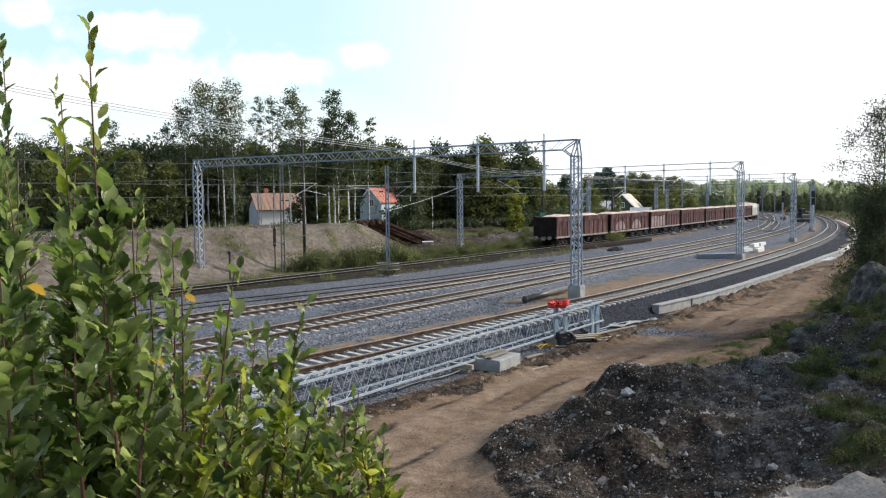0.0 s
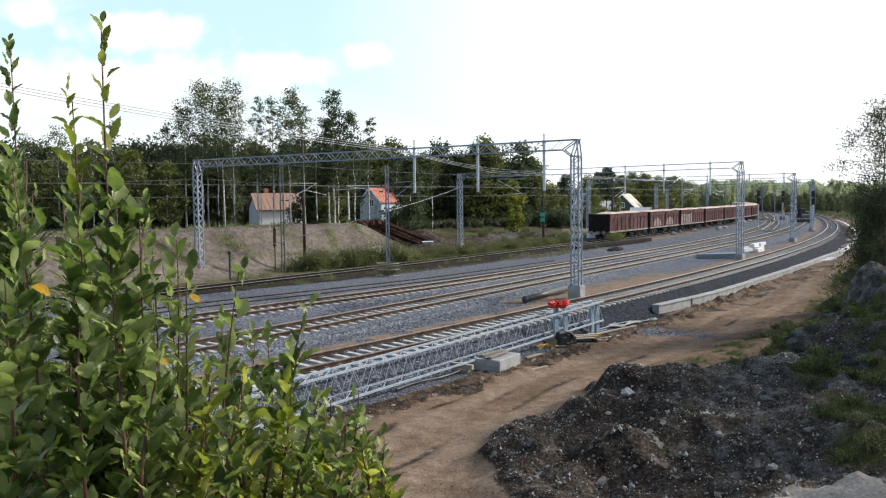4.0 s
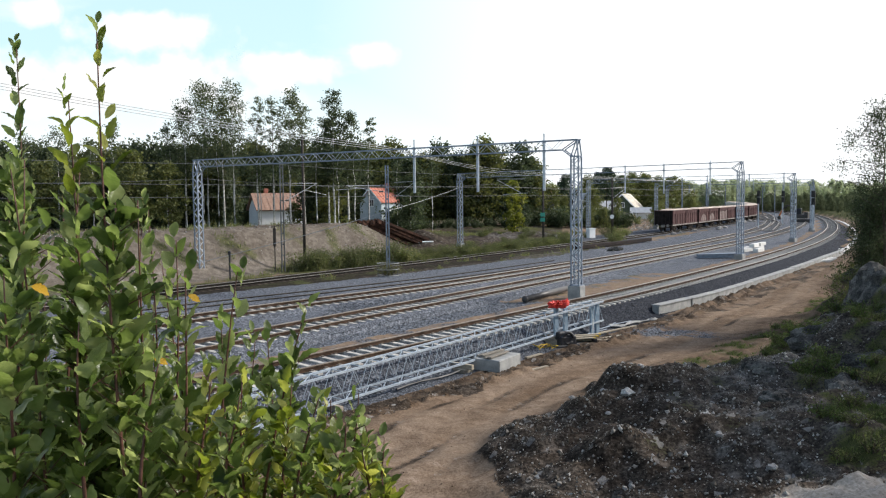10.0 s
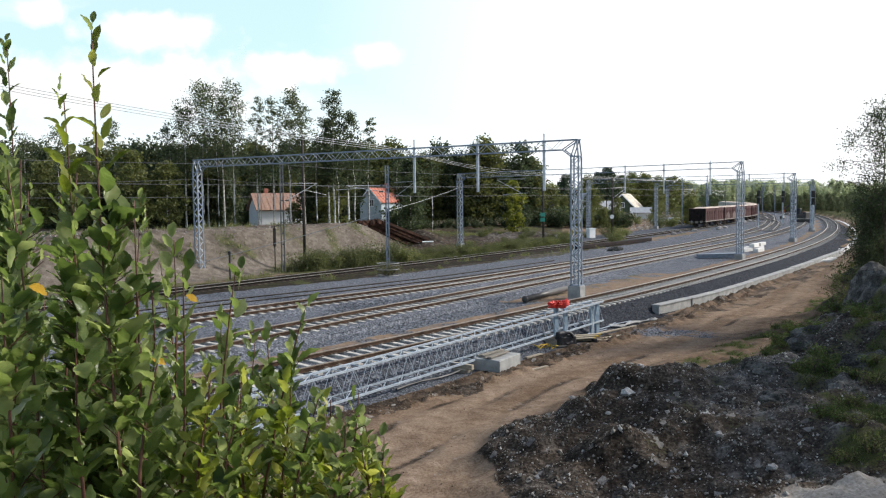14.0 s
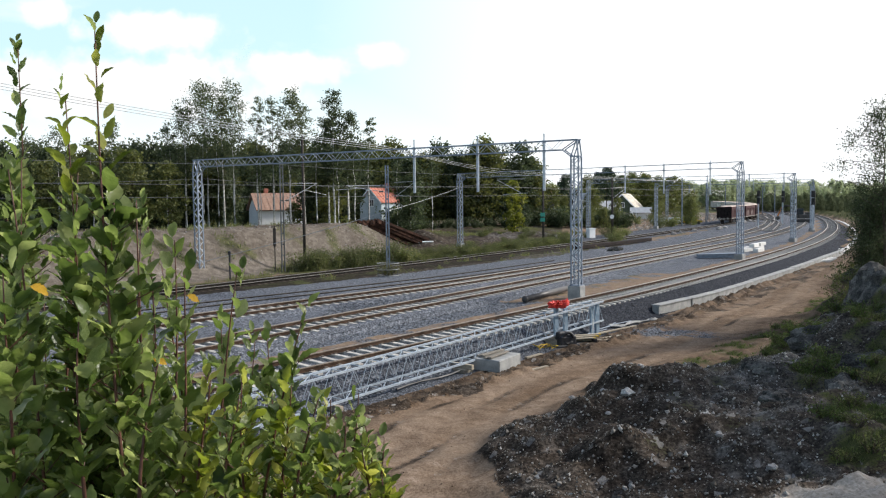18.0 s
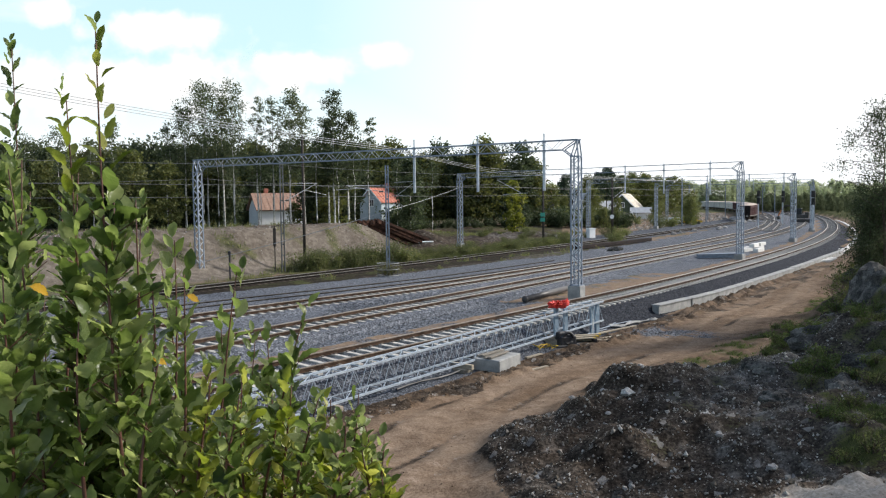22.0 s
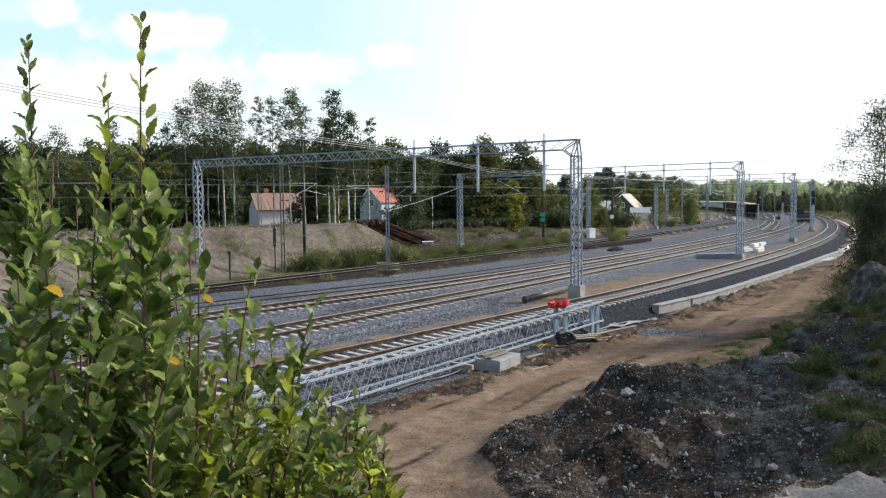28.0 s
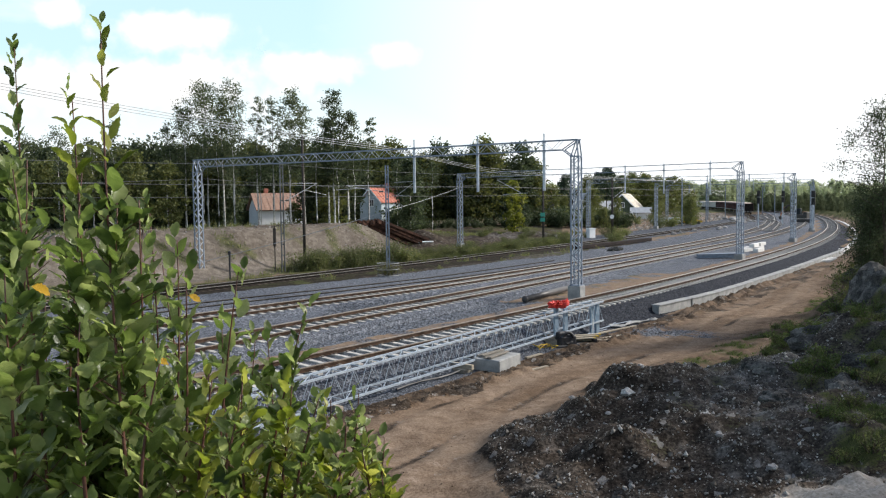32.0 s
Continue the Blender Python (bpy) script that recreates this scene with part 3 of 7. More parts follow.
    dark = np.maximum(dark, (0.36 + 0.16 * (y < 36) + 0.3 * smoothstep(-0.3, 0.6, lumps(x, y, 1.3, 4))) * ((a > 3.1) & (a < 4.7 + 0.8 * smoothstep(38, 44, y) + 0.45 * lumps(x, y, 2.0, 3))))
    dark = np.maximum(dark, 0.95 * ((g > -2.4) & (g < 7.5)) * (y < 106))
    dark = np.maximum(dark, (0.72 + 0.25 * lumps(x, y, 5, 4)) * (left > 3) * (y > 84) * (y < 150))
    dark = np.maximum(dark, (0.42 + 0.12 * lumps(x, y, 3, 2)) * smoothstep(0.1, 0.4, sand))
    grass = np.where(heap > 0.5, np.maximum(grass, 0.12 + 0.36 * lumps(x, y, 0.9, 4) * (x > 3.5)), grass)
    dark = np.maximum(dark, np.clip(0.95 * smoothstep(0.15, 0.5, spoil), 0, 1))
    grass = grass * (1 - 0.8 * smoothstep(0.2, 0.6, spoil))
    dark = np.maximum(dark, 0.85 * np.exp(-((x - 2.95 + 0.3 * (y - 22.6)) ** 2 / 0.35 + (y - 22.6) ** 2 / 0.5)))
    dark = np.where(yard, 0.0, dark)
    dark = dark * (1 - dust)
    grass = grass * (1 - dust)
    fresh = smoothstep(0.95, 1.25, a) * (a < 3.6) * (1 - dust) * (0.25 + 0.75 * smoothstep(32, 40, y + 2 * lumps(x, y, 1.5))) - smoothstep(2.5, 5, left) * (y < 120)
    fresh = np.where(abs(a) < 1.3, np.maximum(fresh, 0.75 * smoothstep(45, 80, y)), fresh)
    fresh = np.where(broad, 0.35, fresh)
    oily = ((g > -2.6) & (g < 4.4 + 0.8 * lumps(x, y, 2))) * (y < 106)
    return z, np.clip(ballast, 0, 1), np.clip(grass, 0, 1), np.clip(dark, 0, 1) * np.where(heap > 0.4, 1.3, 1.0) + oily * 1.0, fresh


def pale_dust(x, y):
    """Trodden pale dirt close under the bank."""
    return np.clip(1.5 * np.exp(-((x - 7.0) ** 2 / 4.6 + (y - 13.5) ** 2 / 1.3)) + 0.3 * lumps(x, y, 0.5, 2), 0, 1) * (y < 15.5)


def damp_dirt(x, y):
    """Darker, looser dirt between and beside the worn wheel paths of the road and on its berm."""
    r, a = to_line(ROAD_LINE, x, y), to_line(LINES["main"], x, y)
    path = np.exp(-((abs(r + 0.25 * lumps(x, y, 5, 2)) - 0.95) / 0.5) ** 2)
    loose = np.clip(0.85 - path + 0.35 * lumps(x, y, 1.2, 4) + 0.2 * lumps(x, y, 0.4, 6), 0, 1)
    open_lot = 1 - smoothstep(20, 27, y + 1.5 * lumps(x, y, 2.5, 3)) * (a > 4.6)
    loose = np.where(a > 4.6, loose * (1 - 0.75 * open_lot), np.clip(0.8 + 0.3 * lumps(x, y, 0.8, 2), 0, 1))
    loose = loose * (1 - 0.3 * smoothstep(25, 31, y))
    return loose * (a > 2.9) * (y < 90) * (y > 5) * (1 - pale_dust(x, y))


def height(x, y):
    return float(land(np.array([x]), np.array([y]))[0][0])


def ground_material():
    m = bpy.data.materials.new("site_ground")
    m.use_nodes = True
    n, l = m.node_tree.nodes, m.node_tree.links
    b = n["Principled BSDF"]
    tc = n.new("ShaderNodeTexCoord")

    def noise_of(scale, detail=5, rough=0.6):
        t = n.new("ShaderNodeTexNoise")
        t.inputs["Scale"].default_value, t.inputs["Detail"].default_value, t.inputs["Roughness"].default_value = scale, detail, rough
        l.new(tc.outputs["Object"], t.inputs["Vector"])
        return t.outputs["Fac"]

    def ramp(src, stops):
        r = n.new("ShaderNodeValToRGB")
        r.color_ramp.elements[0].position, r.color_ramp.elements[1].position = stops[0][0], stops[-1][0]
        r.color_ramp.elements[0].color, r.color_ramp.elements[1].color = (*stops[0][1], 1), (*stops[-1][1], 1)
        for p, col in stops[1:-1]:
            r.color_ramp.elements.new(p).color = (*col, 1)
        l.new(src, r.inputs[0])
        return r.outputs[0]

    def mixc(f, a, c):
        x = n.new("ShaderNodeMix")
        x.data_type = "RGBA"
        l.new(f, x.inputs["Factor"])
        l.new(a, x.inputs[6])
        l.new(c, x.inputs[7])
        return x.outputs[2]

    def math_of(op, a, c):
        x = n.new("ShaderNodeMath")
        x.operation = op
        for i, v in enumerate((a, c)):
            if isinstance(v, (int, float)):
                x.inputs[i].default_value = v
            else:
                l.new(v, x.inputs[i])
        return x.outputs[0]

    at = n.new("ShaderNodeAttribute")
    at.attribute_name = "kinds"
    sep = n.new("ShaderNodeSeparateColor")
    l.new(at.outputs["Color"], sep.inputs[0])
    big, mid, fine, grit = noise_of(0.35), noise_of(2.2), noise_of(14), noise_of(55, 3)
    vor = n.new("ShaderNodeTexVoronoi")
    vor.inputs["Scale"].default_value = 15
    l.new(tc.outputs["Object"], vor.inputs["Vector"])
    vor2 = n.new("ShaderNodeTexVoronoi")
    vor2.inputs["Scale"].default_value = 6
    l.new(tc.outputs["Object"], vor2.inputs["Vector"])
    sand = ramp(math_of("ADD", math_of("MULTIPLY", mid, 0.5), math_of("MULTIPLY", fine, 0.5)),
                [(0.38, (0.115, 0.08, 0.055)), (0.5, (0.185, 0.132, 0.092)), (0.61, (0.285, 0.213, 0.158))])
    pebble = ramp(vor2.outputs["Color"], [(0.0, (0.14, 0.10, 0.07)), (0.8, (0.24, 0.175, 0.125)), (0.97, (0.45, 0.41, 0.36))])
    sand = mixc(math_of("MULTIPLY", grit, 0.22), sand, pebble)
    turned = n.new("ShaderNodeMapping")
    turned.inputs["Rotation"].default_value = (0, 0, radians(-53))
    turned.inputs["Scale"].default_value = (0.16, 2.4, 1)
    l.new(tc.outputs["Object"], turned.inputs[0])
    streak = n.new("ShaderNodeTexNoise")
    streak.inputs["Scale"].default_value, streak.inputs["Detail"].default_value = 1.0, 4
    l.new(turned.outputs[0], streak.inputs["Vector"])
    sand = mixc(ramp(streak.outputs["Fac"], [(0.42, (0, 0, 0)), (0.72, (0.75, 0.75, 0.75))]), sand, ramp(fine, [(0.3, (0.185, 0.135, 0.096)), (0.7, (0.28, 0.215, 0.16))]))
    stones = ramp(vor.outputs["Color"], [(0.05, (0.028, 0.032, 0.039)), (0.5, (0.095, 0.104, 0.123)), (0.95, (0.285, 0.304, 0.345))])
    stones = mixc(math_of("MULTIPLY", big, 0.35), stones, ramp(mid, [(0.3, (0.075, 0.08, 0.091)), (0.7, (0.16, 0.168, 0.187))]))
    dim = n.new("ShaderNodeMix")          # fresh dark stone on the main track's outer shoulder
    dim.data_type, dim.blend_type = "RGBA", "MULTIPLY"
    at2 = n.new("ShaderNodeAttribute")
    at2.attribute_name = "fresh"
    l.new(at2.outputs["Fac"], dim.inputs["Factor"])
    l.new(stones, dim.inputs[6])
    dim.inputs[7].default_value = (0.28, 0.285, 0.305, 1)
    stones = dim.outputs[2]
    turf = ramp(math_of("ADD", math_of("MULTIPLY", mid, 0.5), math_of("MULTIPLY", grit, 0.5)), [(0.35, (0.03, 0.036, 0.014)), (0.5, (0.065, 0.072, 0.028)), (0.65, (0.13, 0.12, 0.055))])
    soil = ramp(math_of("ADD", math_of("MULTIPLY", mid, 0.4), math_of("MULTIPLY", fine, 0.6)), [(0.37, (0.009, 0.0065, 0.005)), (0.5, (0.036, 0.027, 0.02)), (0.64, (0.125, 0.098, 0.076))])
    grey_soil = ramp(math_of("ADD", math_of("MULTIPLY", mid, 0.4), math_of("MULTIPLY", fine, 0.6)), [(0.36, (0.03, 0.028, 0.026)), (0.5, (0.10, 0.094, 0.087)), (0.64, (0.25, 0.238, 0.222))])
    greyness = ramp(math_of("ADD", math_of("MULTIPLY", big, 0.7), math_of("MULTIPLY", mid, 0.3)), [(0.50, (0, 0, 0)), (0.64, (0.75, 0.75, 0.75))])
    where = n.new("ShaderNodeSeparateXYZ")
    l.new(tc.outputs["Object"], where.inputs[0])
    flank = n.new("ShaderNodeMapRange")
    flank.inputs["From Min"].default_value, flank.inputs["From Max"].default_value = 4.6, 8.2
    flank.inputs["To Min"].default_value, flank.inputs["To Max"].default_value = 0.25, 1.25
    l.new(math_of("ADD", where.outputs["X"], math_of("MULTIPLY", math_of("SUBTRACT", mid, 0.5), 5.0)), flank.inputs["Value"])
    greyness = math_of("MINIMUM", math_of("MULTIPLY", math_of("ADD", greyness, 0.25), flank.outputs[0]), 0.95)
    soil = mixc(math_of("MULTIPLY", greyness, ramp(sep.outputs["Blue"], [(0.78, (0.15, 0.15, 0.15)), (0.84, (1, 1, 1))])), soil, grey_soil)
    soil = mixc(math_of("MULTIPLY", ramp(vor2.outputs["Color"], [(0.84, (0, 0, 0)), (0.90, (1, 1, 1))]), 0.7), soil, ramp(fine, [(0.3, (0.15, 0.14, 0.13)), (0.7, (0.36, 0.345, 0.33))]))
    oily = ramp(math_of("ADD", math_of("MULTIPLY", mid, 0.4), math_of("MULTIPLY", fine, 0.6)), [(0.34, (0.009, 0.007, 0.006)), (0.5, (0.022, 0.018, 0.014)), (0.64, (0.06, 0.051, 0.04))])
    soil = mixc(ramp(math_of("MULTIPLY", sep.outputs["Blue"], 0.5), [(0.72, (0, 0, 0)), (0.86, (1, 1, 1))]), soil, oily)
    jag = math_of("MULTIPLY", math_of("SUBTRACT", fine, 0.5), 1.2)

    def mask(ch):
        return ramp(math_of("ADD", sep.outputs[ch], jag), [(0.38, (0, 0, 0)), (0.62, (1, 1, 1))])

    greysand = ramp(math_of("ADD", math_of("MULTIPLY", mid, 0.5), math_of("MULTIPLY", fine, 0.5)), [(0.35, (0.075, 0.062, 0.05)), (0.5, (0.148, 0.127, 0.106)), (0.65, (0.24, 0.214, 0.186))])
    sand = mixc(at.outputs["Alpha"], sand, greysand)
    wet, at4 = n.new("ShaderNodeMix"), n.new("ShaderNodeAttribute")
    at4.attribute_name = "damp"
    wet.data_type, wet.blend_type = "RGBA", "MULTIPLY"
    l.new(at4.outputs["Fac"], wet.inputs["Factor"])
    l.new(sand, wet.inputs[6])
    wet.inputs[7].default_value = (0.60, 0.55, 0.50, 1)
    sand = wet.outputs[2]
    at3 = n.new("ShaderNodeAttribute")
    at3.attribute_name = "pale"
    sand = mixc(ramp(math_of("ADD", at3.outputs["Fac"], math_of("MULTIPLY", math_of("SUBTRACT", fine, 0.5), 0.8)), [(0.35, (0, 0, 0)), (0.75, (1, 1, 1))]), sand, ramp(fine, [(0.32, (0.24, 0.21, 0.175)), (0.68, (0.44, 0.40, 0.35))]))
    col = mixc(mask("Blue"), sand, soil)
    col = mixc(mask("Green"), col, turf)
    col = mixc(mask("Red"), col, stones)
    l.new(col, b.inputs["Base Color"])
    b.inputs["Roughness"].default_value = 0.95
    b.inputs["Specular IOR Level"].default_value = 0.05
    hgt = math_of("ADD", math_of("MULTIPLY", fine, 0.5), math_of("MULTIPLY", math_of("MULTIPLY", vor.outputs["Distance"], 0.7), sep.outputs["Red"]))
    bp = n.new("ShaderNodeBump")
    bp.inputs["Strength"].default_value, bp.inputs["Distance"].default_value = 0.8, 0.06
    l.new(hgt, bp.inputs["Height"])
    l.new(bp.outputs[0], b.inputs["Normal"])
    return m


def spaced(bounds, fine, grow, lo, hi):
    """Grid lines: even between the bounds, widening outside them."""
    a, b = bounds
    mid = list(np.arange(a, b, fine))
    left, right, st = [], [], fine
    x = a
    while x > lo:
        st *= grow
        x -= st
        left.append(x)
    x, st = mid[-1], fine
    while x < hi:
        st *= grow
        x += st
        right.append(x)
    return np.array(left[::-1] + mid + right)


def build_ground():
    xs = spaced((-6, 20), 0.11, 1.022, -2600, 2600)
    ys = spaced((13, 44), 0.12, 1.020, -400, 4000)
    gx, gy = np.meshgrid(xs, ys)
    z, bal, gra, dar, fre = land(gx.ravel(), gy.ravel())
    far = np.hypot(gx.ravel(), gy.ravel())
    z = np.where(far > 600, np.minimum(z, 0.5), z)
    nx, ny = len(xs), len(ys)
    me = bpy.data.meshes.new("ground")
    idx = np.arange(nx * ny).reshape(ny, nx)
    quads = np.stack([idx[:-1, :-1], idx[:-1, 1:], idx[1:, 1:], idx[1:, :-1]], -1).reshape(-1, 4)
    me.vertices.add(nx * ny)
    me.vertices.foreach_set("co", np.stack([gx.ravel(), gy.ravel(), z], 1).ravel())
    me.loops.add(quads.size)
    me.loops.foreach_set("vertex_index", quads.ravel())
    me.polygons.add(len(quads))
    me.polygons.foreach_set("loop_start", np.arange(0, quads.size, 4))
    me.polygons.foreach_set("loop_total", np.full(len(quads), 4))
    me.polygons.foreach_set("use_smooth", np.ones(len(quads), bool))
    col = me.color_attributes.new("kinds", "FLOAT_COLOR", "POINT")
    col.data.foreach_set("color", np.stack([bal, gra, dar, np.clip(-fre, 0, 1)], 1).ravel())
    fr = me.attributes.new("fresh", "FLOAT", "POINT")
    fr.data.foreach_set("value", np.clip(fre, 0, 1))
    pd = me.attributes.new("pale", "FLOAT", "POINT")
    pd.data.foreach_set("value", pale_dust(gx.ravel(), gy.ravel()))
    dd = me.attributes.new("damp", "FLOAT", "POINT")
    dd.data.foreach_set("value", damp_dirt(gx.ravel(), gy.ravel()))
    me.update()
    me.validate()
    me.materials.append(ground_material())
    return tagged(new("ground", me), "sandy construction ground with grey ballast, dark soil and grass", "ground", kind="structure")


ground = build_ground()


# ---------------------------------------------------------------- tracks
RAIL_RING = [(0.036, 0.0), (-0.036, 0.0), (-0.036, -0.035), (-0.010, -0.05), (-0.010, -0.14), (-0.07, -0.155), (-0.07, -0.165), (0.07, -0.165), (0.07, -0.155), (0.010, -0.14), (0.010, -0.05), (0.036, -0.035)]


def rail_geo(line, offset, every=2, down=0.0):
    d, n = frames_of(line)
    g = Geo()
    rings = []
    for i in range(0, len(line), every):
        p = line[i, :2] + n[i] * offset
        rings.append([(p[0] + n[i, 0] * u, p[1] + n[i, 1] * u, w - down) for u, w in RAIL_RING])
    return g.loft(rings)


def sleeper_geo(concrete=True):
    g = Geo()
    if concrete:
        ends = []
        for x, w, h in ((-1.3, 0.13, 0.20), (-0.95, 0.14, 0.22), (-0.5, 0.125, 0.20), (0, 0.115, 0.18), (0.5, 0.125, 0.20), (0.95, 0.14, 0.22), (1.3, 0.13, 0.20)):
            ends.append([(x, -w, -0.2), (x, w, -0.2), (x, w * 0.75, h - 0.2), (x, -w * 0.75, h - 0.2)])
        g.loft(ends)
    else:
        g.box((2.6, 0.24, 0.16), pose(0, 0, -0.08), 0.02)
    return g


def clip_geo():
    g = Geo()
    for x in (-GAUGE / 2, GAUGE / 2):
        for e in (-0.11, 0.11):
            g.box((0.07, 0.13, 0.05), pose(x + e, 0, 0.03), 0.01)
    return g


def track(key, name, label, rail_mat, sleeper_mat, concrete, near_to, part_from=0.0, down=0.0):
    line = LINES[key]
    d, n = frames_of(line)
    t = thing(name, label, "railway track", "tracks of the yard", "structure")
    for s in (-1, 1):
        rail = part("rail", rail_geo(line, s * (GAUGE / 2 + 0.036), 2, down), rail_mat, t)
        # web faces take the darker colour that holds their shade
        rail.data.materials.append(M["shadedweb"] if concrete else M["darkweb"])
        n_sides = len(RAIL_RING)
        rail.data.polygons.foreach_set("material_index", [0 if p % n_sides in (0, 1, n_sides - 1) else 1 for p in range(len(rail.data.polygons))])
    me = sleeper_geo(concrete).mesh("sleeper", sleeper_mat)
    ce = clip_geo().mesh("fastening", M["clip"])
    rest, made = Geo(), 0
    sg = sleeper_geo(concrete)
    for i in range(0, len(line)):
        z = -0.165 - down + random.uniform(-0.006, 0.006)
        m = Matrix.Translation((line[i, 0], line[i, 1], z)) @ Matrix.Rotation(math.atan2(d[i, 1], d[i, 0]) - math.pi / 2 + random.uniform(-0.01, 0.01), 4, "Z")
        if line[i, 1] > 250:
            break
        if part_from <= line[i, 1] <= near_to and made < 190:
            part("sleeper", me, None, t, at=m)
            made += 1
        else:
            rest.add([m @ Vector(p) for p in sg.v], sg.f)
    if rest.v:
        o = part("sleepers_far", rest, sleeper_mat, t)
        o["kind"] = "stuff"
    if concrete:
        g = Geo()
        cg = clip_geo()
        for i in range(len(line)):
            if part_from <= line[i, 1] <= 75:
                m = Matrix.Translation((line[i, 0], line[i, 1], -0.165)) @ Matrix.Rotation(math.atan2(d[i, 1], d[i, 0]) - math.pi / 2, 4, "Z")
                g.add([m @ Vector(p) for p in cg.v], cg.f)
        o = part("fastenings", g, M["clip"], t)
        o["kind"] = "stuff"
    return t


track("main", "track_main", "new rusty rails on pale concrete sleepers in grey ballast", M["rust"], M["sleeper"], True, 78, 12)
track("second", "track_second", "new rusty rails on pale concrete sleepers in grey ballast", M["rust"], M["sleeper"], True, 80, 18)
track("third", "track_third", "new rusty rails on pale concrete sleepers in grey ballast", M["rust"], M["sleeper"], True, 82, 22)
track("siding", "track_siding", "dark rails half buried in grey ballast", M["darkrail"], M["woodsleeper"], False, 0, 0.0, 0.085)
track("goods", "track_goods", "worn rails on weathered wooden sleepers beside grass", M["wornrail"], M["woodsleeper"], False, 100, 30, 0.3)


# ---------------------------------------------------------------- lattice portals over the tracks
def portal_mast(parent, x, y, rz, top=8.72, w=0.46, inward=1, foot_top=0.34):
    """A square lattice mast on its foot; its outer legs bend up to the beam's upper chords."""
    m = pose(x, y, 0, 0, 0, rz)
    h, z0, e = top - 0.95, foot_top, w / 2
    part("foot", Geo().box((0.78, 0.78, 0.98), pose(0, 0, foot_top - 0.49), 0.03), M["concrete"], parent, "square concrete foot", at=m)
    part("base_plate", Geo().box((0.66, 0.66, 0.04), pose(0, 0, foot_top + 0.02)), M["zincshade"], parent, at=m)
    corners = [(-e, -e), (e, -e), (e, e), (-e, e)]
    leg = Geo().bar((0, 0, z0), (0, 0, h), 0.075).mesh("leg", M["zincshade"])
    for cx, cy in corners:
        part("leg", leg, None, parent, at=m @ pose(cx, cy, 0))
    bays = 17
    step = (h - z0) / bays
    for i in range(4):
        a, b = corners[i], corners[(i + 1) % 4]
        g = Geo()
        for k in range(bays):
            p, q = (a, b) if (k + i // 2) % 2 else (b, a)
            g.bar((*p, z0 + step * k), (*q, z0 + step * (k + 1)), 0.016, 0.05)
        part("lacing", g, M["zinc"], parent, at=m)
    struts = []
    for s in (-1, 1):     # bent head that carries the beam
        foot_in, foot_out = (inward * e, s * e, h), (-inward * e, s * e, h)
        shoulder, crest = (inward * (e + 0.55), s * 0.21, top - 0.55), (-inward * (e - 0.12), s * 0.21, top)
        struts += [(foot_out, crest, 0.07), (foot_in, shoulder, 0.06), (foot_in, crest, 0.05), (shoulder, crest, 0.05), (foot_out, foot_in, 0.06), ((s * e, -e, h), (s * e, e, h), 0.06)]
    for p, q, thick in struts:
        part("head_strut", Geo().bar(p, q, thick), M["zincshade"], parent, at=m)


def portal(a, b, label, hangers=(), top=8.72, lace=0.022, chord=0.06, group="lattice portals", foot_top=0.34, tube=0.085, arms=()):
    """A portal from the mast at a to the mast at b (plan)."""
    ax, ay, bx, by = *a, *b
    length = math.hypot(bx - ax, by - ay)
    rz = math.degrees(math.atan2(by - ay, bx - ax))
    p = thing("portal_frame", label, "catenary portal", group)
    portal_mast(p, ax, ay, rz, top, inward=1, foot_top=foot_top)
    portal_mast(p, bx, by, rz, top, inward=-1, foot_top=min(foot_top, 0.1))
    m = pose(ax, ay, 0, 0, 0, rz)
    h, w = 0.55, 0.42
    for yy in (-w / 2, w / 2):
        part("beam_chord", Geo().bar((-0.2, yy, top), (length + 0.2, yy, top), chord), M["zincshade"], p, at=m)
        part("beam_chord", Geo().bar((0.85, yy, top - h), (length - 0.85, yy, top - h), chord), M["zincshade"], p, at=m)
    g, n = Geo(), int((length - 1.7) / 0.62)
    for k in range(n):
        xa, xb = 0.85 + (length - 1.7) * k / n, 0.85 + (length - 1.7) * (k + 1) / n
        for yy in (-w / 2, w / 2):
            u, v = (top - h, top) if k % 2 else (top, top - h)
            g.bar((xa, yy, u), (xb, yy, v), lace)
        for zz in (top - h, top):
            s = 1 if k % 2 else -1
            g.bar((xa, -w / 2 * s, zz), (xb, w / 2 * s, zz), lace * 0.9)
    part("beam_lacing", g, M["zinc"], p, at=m)
    for dist, up, down in hangers:
        part("hanger_tube", Geo().rod((dist, -0.3, down), (dist, -0.3, top + 0.1), tube, n=10).rod((dist, -0.3, top + 0.1), (dist, -0.3, up), tube / 2, n=6), M["zinc"], p, "hanging drop tube", at=m)
        for zz in (top, top - h):
            part("clamp", Geo().box((0.22, 0.2, 0.1), pose(dist, -0.26, zz)), M["zinc"], p, at=m)
    for dist, reach in arms:
        low = min(down for d, up, down in hangers)
        part("registration_arm", Geo().rod((dist, -0.3, low + 0.75), (dist + reach, -0.3, low + 0.72), 0.018, n=6), M["palewire"], p, at=m)
        part("registration_arm", Geo().rod((dist, -0.3, low + 0.7), (dist + reach * 0.85, -0.3, low - 0.1), 0.016, n=6), M["palewire"], p, at=m)
        part("registration_arm", Geo().rod((dist + reach * 0.2, -0.3, low - 0.2), (dist + reach * 1.1, -0.3, low - 0.12), 0.014, n=6), M["palewire"], p, at=m)
    return p


